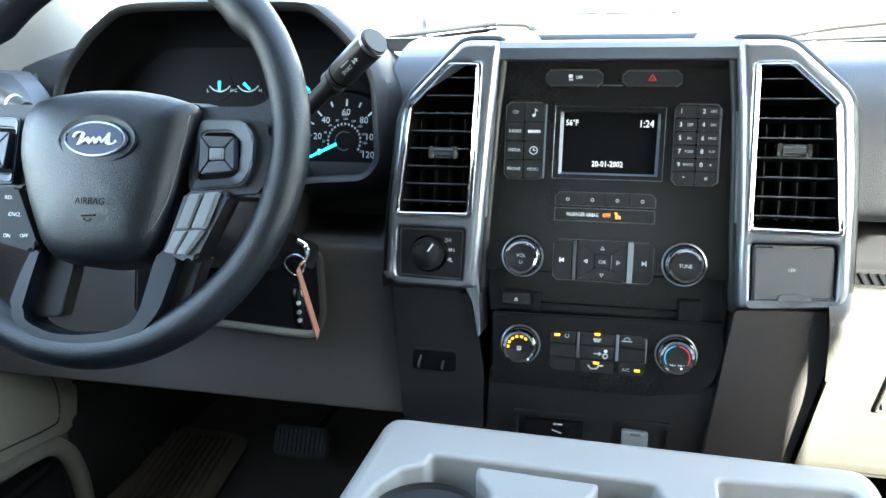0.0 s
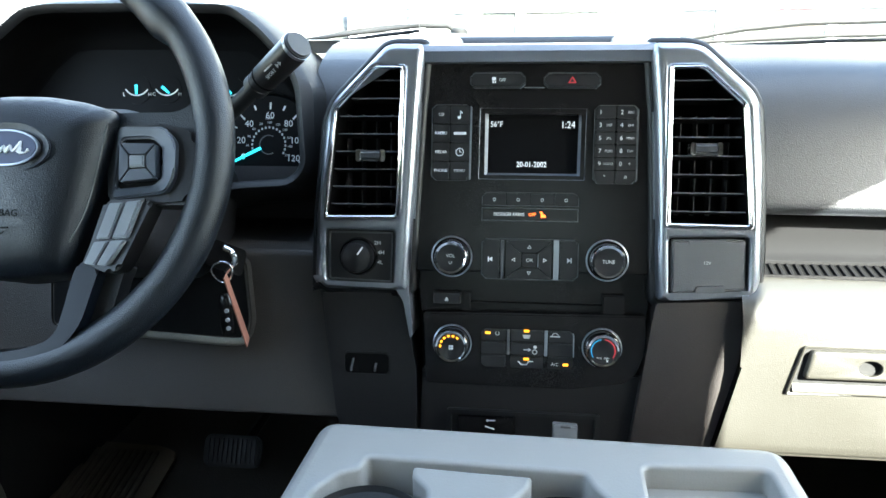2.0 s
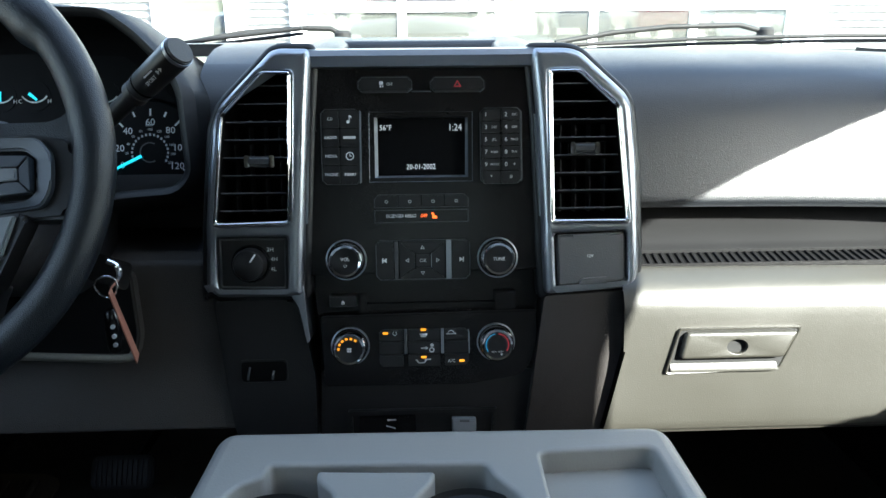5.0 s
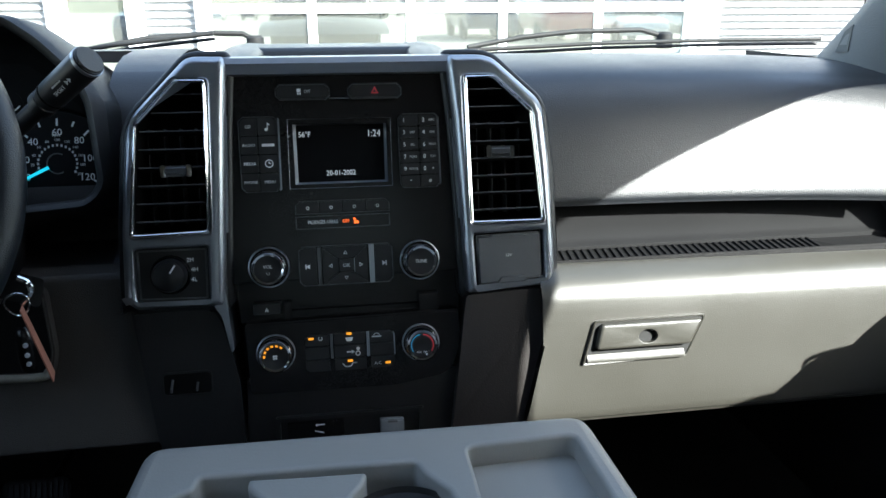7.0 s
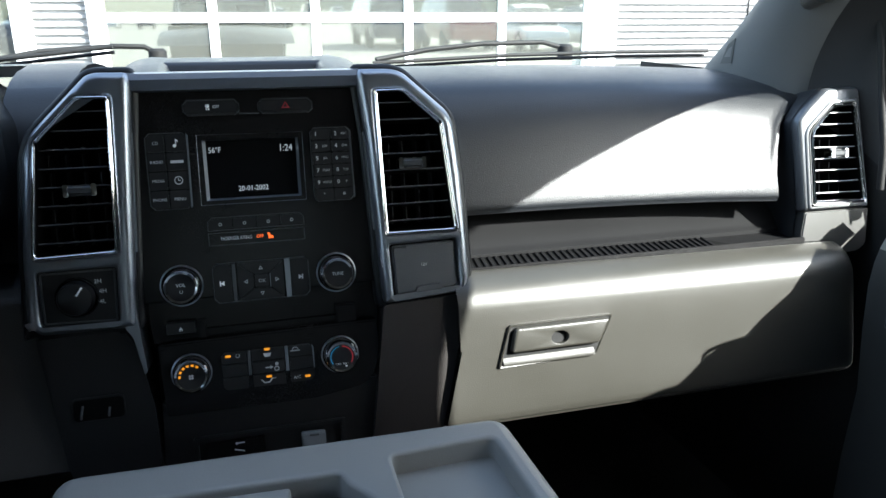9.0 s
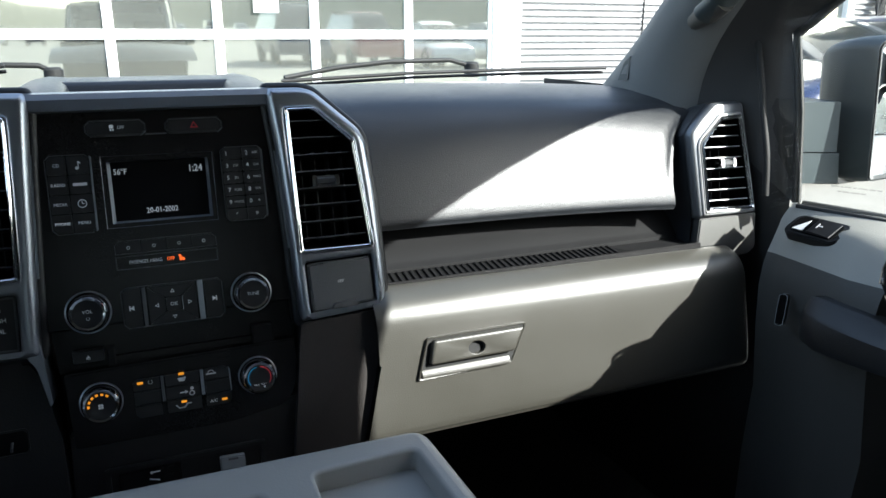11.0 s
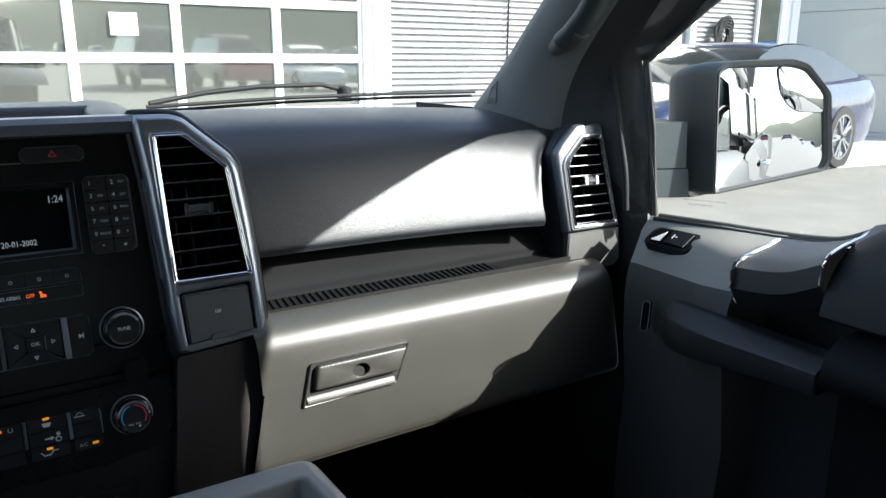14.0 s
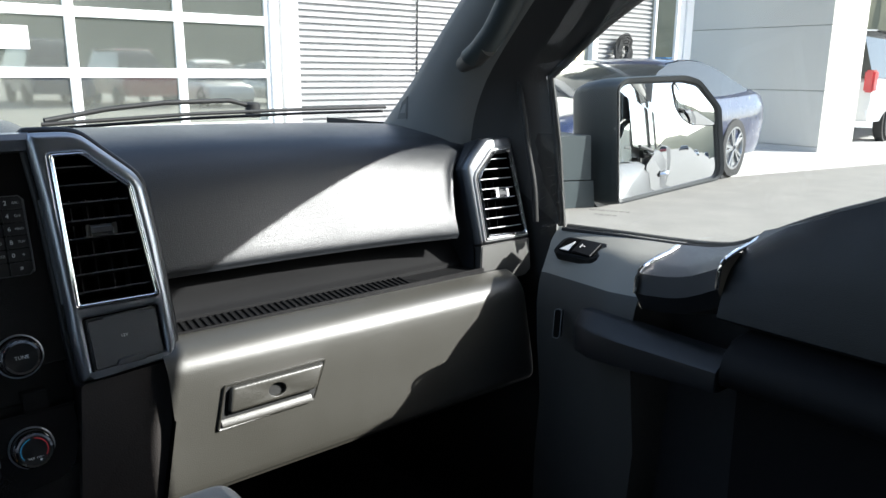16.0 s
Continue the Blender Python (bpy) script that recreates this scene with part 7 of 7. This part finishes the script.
def car(name, m, label, paint, side, roof, width, wheels, wr, spokes=10, tail=None, simple=False):
    """A car whose nose points along local +x. side: body outline (x, z); roof: glasshouse outline (x, z); width of the body."""
    c = thing(name, m.translation, label, "car")
    w = width / 2
    k = side.index(max(side))
    x0, x1 = min(x for x, z in side), max(x for x, z in side)

    def level(px, upper):
        zs = []
        for (ax, az), (bx, bz) in zip(side, side[1:] + side[:1]):
            if min(ax, bx) - 1e-6 <= px <= max(ax, bx) + 1e-6 and abs(ax - bx) > 1e-6:
                zs.append(az + (bz - az) * (px - ax) / (bx - ax))
        return max(zs) if upper else min(zs)

    secs = []
    for i in range(25):
        px = x0 + 0.005 + (x1 - x0 - 0.01) * (0.5 - 0.5 * math.cos(math.pi * i / 24))
        lo, hi = level(px, False), level(px, True)
        e = min(px - x0, x1 - px)
        wx = w * (0.88 + 0.12 * min(1.0, e / 0.4) ** 0.5)
        h = hi - lo
        half = [(0.0, hi), (wx * 0.60, hi - 0.012), (wx * 0.84, hi - 0.03 * min(1, h)), (wx * 0.93, hi - 0.10 * h), (wx * 0.965, hi - 0.24 * h), (wx * 0.985, hi - 0.30 * h), (wx, hi - 0.55 * h), (wx * 0.985, hi - 0.80 * h), (wx * 0.93, lo), (0.0, lo)]
        secs.append([m @ Vector((px, y, z)) for y, z in half] + [m @ Vector((px, -y, z)) for y, z in half[-2:0:-1]])
    part("body", loft(secs, True), paint, c, "painted body")
    secs = []
    for f in (1.0, 0.6, 0.0, -0.6, -1.0):
        secs.append([m @ Vector((x, f * (w * 0.90 - 0.20 * max(0, z - roof[0][1]) / 0.5 * 0.9), z - 0.02 * f * f)) for x, z in roof])
    part("glasshouse", loft(secs, True), GLASSDARK, c, "dark glass")
    top = max(z for _, z in roof)
    line = [(x, z) for x, z in roof if z > top - 0.10]
    line = [(line[0][0] + 0.06, line[0][1] - 0.03)] + line + [(line[-1][0] - 0.06, line[-1][1] - 0.03)]
    part("roof", loft([[m @ Vector((x, f * (w * 0.90 - 0.17), z + 0.014 - 0.025 * f * f)) for x, z in line] for f in (-1, -0.5, 0, 0.5, 1)]), paint, c)
    for x in wheels:
        for s in (1, -1):
            wm = m @ Matrix.Translation((x, s * (w - 0.10), wr)) @ Matrix.Rotation(radians(-90 * s), 4, "X")
            part("arch", turned([(wr + 0.06, -0.05), (wr + 0.06, 0.085), (0.0, 0.085)], wm, 24), RUBBER, c)
            t = part("tyre", turned([(wr * 0.62, -0.1), (wr * 0.95, -0.1), (wr, -0.06), (wr, 0.08), (wr * 0.95, 0.115), (wr * 0.72, 0.12), (wr * 0.68, 0.09), (0, 0.08)], wm, 28), TYRE, c)
            if not simple:
                part("rim", turned([(wr * 0.72, 0.09), (wr * 0.72, 0.118), (wr * 0.66, 0.118), (wr * 0.64, 0.09)], wm, 28), RIM, t)
                for k in range(spokes):
                    sm_ = wm @ Matrix.Rotation(2 * math.pi * (k // 2) / (spokes / 2) + (0.16 if k % 2 else -0.16), 4, "Z")
                    part("spoke", prism([(0.03, -0.014), (wr * 0.68, -0.020), (wr * 0.68, 0.020), (0.03, 0.014)], 0.085, 0.115, sm_, 0.004, 1), RIM, t)
    if tail:
        (x0, x1, z0, z1) = tail
        for s in (1, -1):
            part("tail_light", box(x0, x1, min(s * (w * 0.93 - 0.16), s * (w * 0.93 + 0.012)), max(s * (w * 0.93 - 0.16), s * (w * 0.93 + 0.012)), z0, z1, 0.03, m), TAILRED, c, "red tail light")
    return c


NAVY = material("navy_paint", (0.014, 0.022, 0.060), 0.3, metal=0.15, coat=0.7, var=0.05)
WHITE = material("white_paint", (0.56, 0.565, 0.57), 0.3, coat=0.8, var=0.03)
COUPE = [(2.35, 0.25), (2.40, 0.45), (2.32, 0.66), (2.0, 0.82), (1.2, 0.95), (0.75, 0.98), (-1.3, 1.02), (-2.0, 1.06), (-2.30, 1.02), (-2.38, 0.80), (-2.36, 0.45), (-2.2, 0.25)]
COUPEROOF = [(0.95, 0.94), (0.60, 1.13), (0.30, 1.265), (0.05, 1.335), (-0.20, 1.368), (-0.45, 1.378), (-0.70, 1.366), (-0.95, 1.328), (-1.25, 1.252), (-1.55, 1.152), (-1.85, 1.055), (-1.7, 0.98)]
SUV = [(2.55, 0.35), (2.60, 0.75), (2.45, 1.05), (1.5, 1.18), (-2.45, 1.22), (-2.58, 1.1), (-2.60, 0.60), (-2.5, 0.40)]
SUVROOF = [(1.5, 1.15), (0.85, 1.80), (0.5, 1.98), (-2.1, 2.04), (-2.38, 1.94), (-2.52, 1.2)]
HATCH = [(2.0, 0.25), (2.05, 0.5), (1.95, 0.75), (1.0, 0.92), (-1.9, 1.0), (-2.05, 0.85), (-2.05, 0.4), (-1.95, 0.25)]
HATCHROOF = [(1.05, 0.9), (0.4, 1.4), (-0.1, 1.48), (-1.3, 1.45), (-1.85, 1.0)]
car("coupe", Matrix.Translation((6.90, 5.305, GROUND)) @ Matrix.Rotation(radians(187), 4, "Z"), "dark blue two-door coupe with alloy wheels beside the workshop", NAVY, COUPE, COUPEROOF, 1.90, (1.45, -1.27), 0.355)
car("large_suv", Matrix.Translation((16.9, 6.48, GROUND)) @ Matrix.Rotation(radians(4), 4, "Z"), "white sport utility vehicle with red tail lights", WHITE, SUV, SUVROOF, 2.0, (1.6, -1.55), 0.40, tail=(-2.63, -2.42, 0.92, 1.31))
paints = [WHITE, NAVY, material("silver_paint", (0.35, 0.36, 0.37), 0.3, metal=0.4, coat=0.8), material("red_paint", (0.22, 0.02, 0.02), 0.3, coat=1.0), material("black_paint", (0.012, 0.012, 0.013), 0.25, coat=1.0)]
models = []
for i, p in enumerate(paints):
    sd, rf = ((HATCH, HATCHROOF), (SUV, SUVROOF))[i % 2]
    models.append(car("parked_car", Matrix.Translation((-14 + 4.2 * i, -92, GROUND)) @ Matrix.Rotation(radians(90), 4, "Z"), "parked car far across the car park", p, sd, rf, 1.85, (1.35, -1.3), 0.34, simple=True))
    tagged(models[-1], group="row of parked cars")
for i, x in enumerate((5.6, 8.3, 11.2, 14.0)):
    copy_thing(models[(i * 2 + 1) % 5], Matrix.Translation((x, -13.5, GROUND)))
copy_thing(models[1], Matrix.Translation((-4.6, -9.5, GROUND)))
for i in range(14):
    copy_thing(models[i % 5], Matrix.Translation((7.0 + 4.2 * i, -92 - (i % 3) * 1.4, GROUND)) @ Matrix.Rotation(radians(0), 4, "Z"))
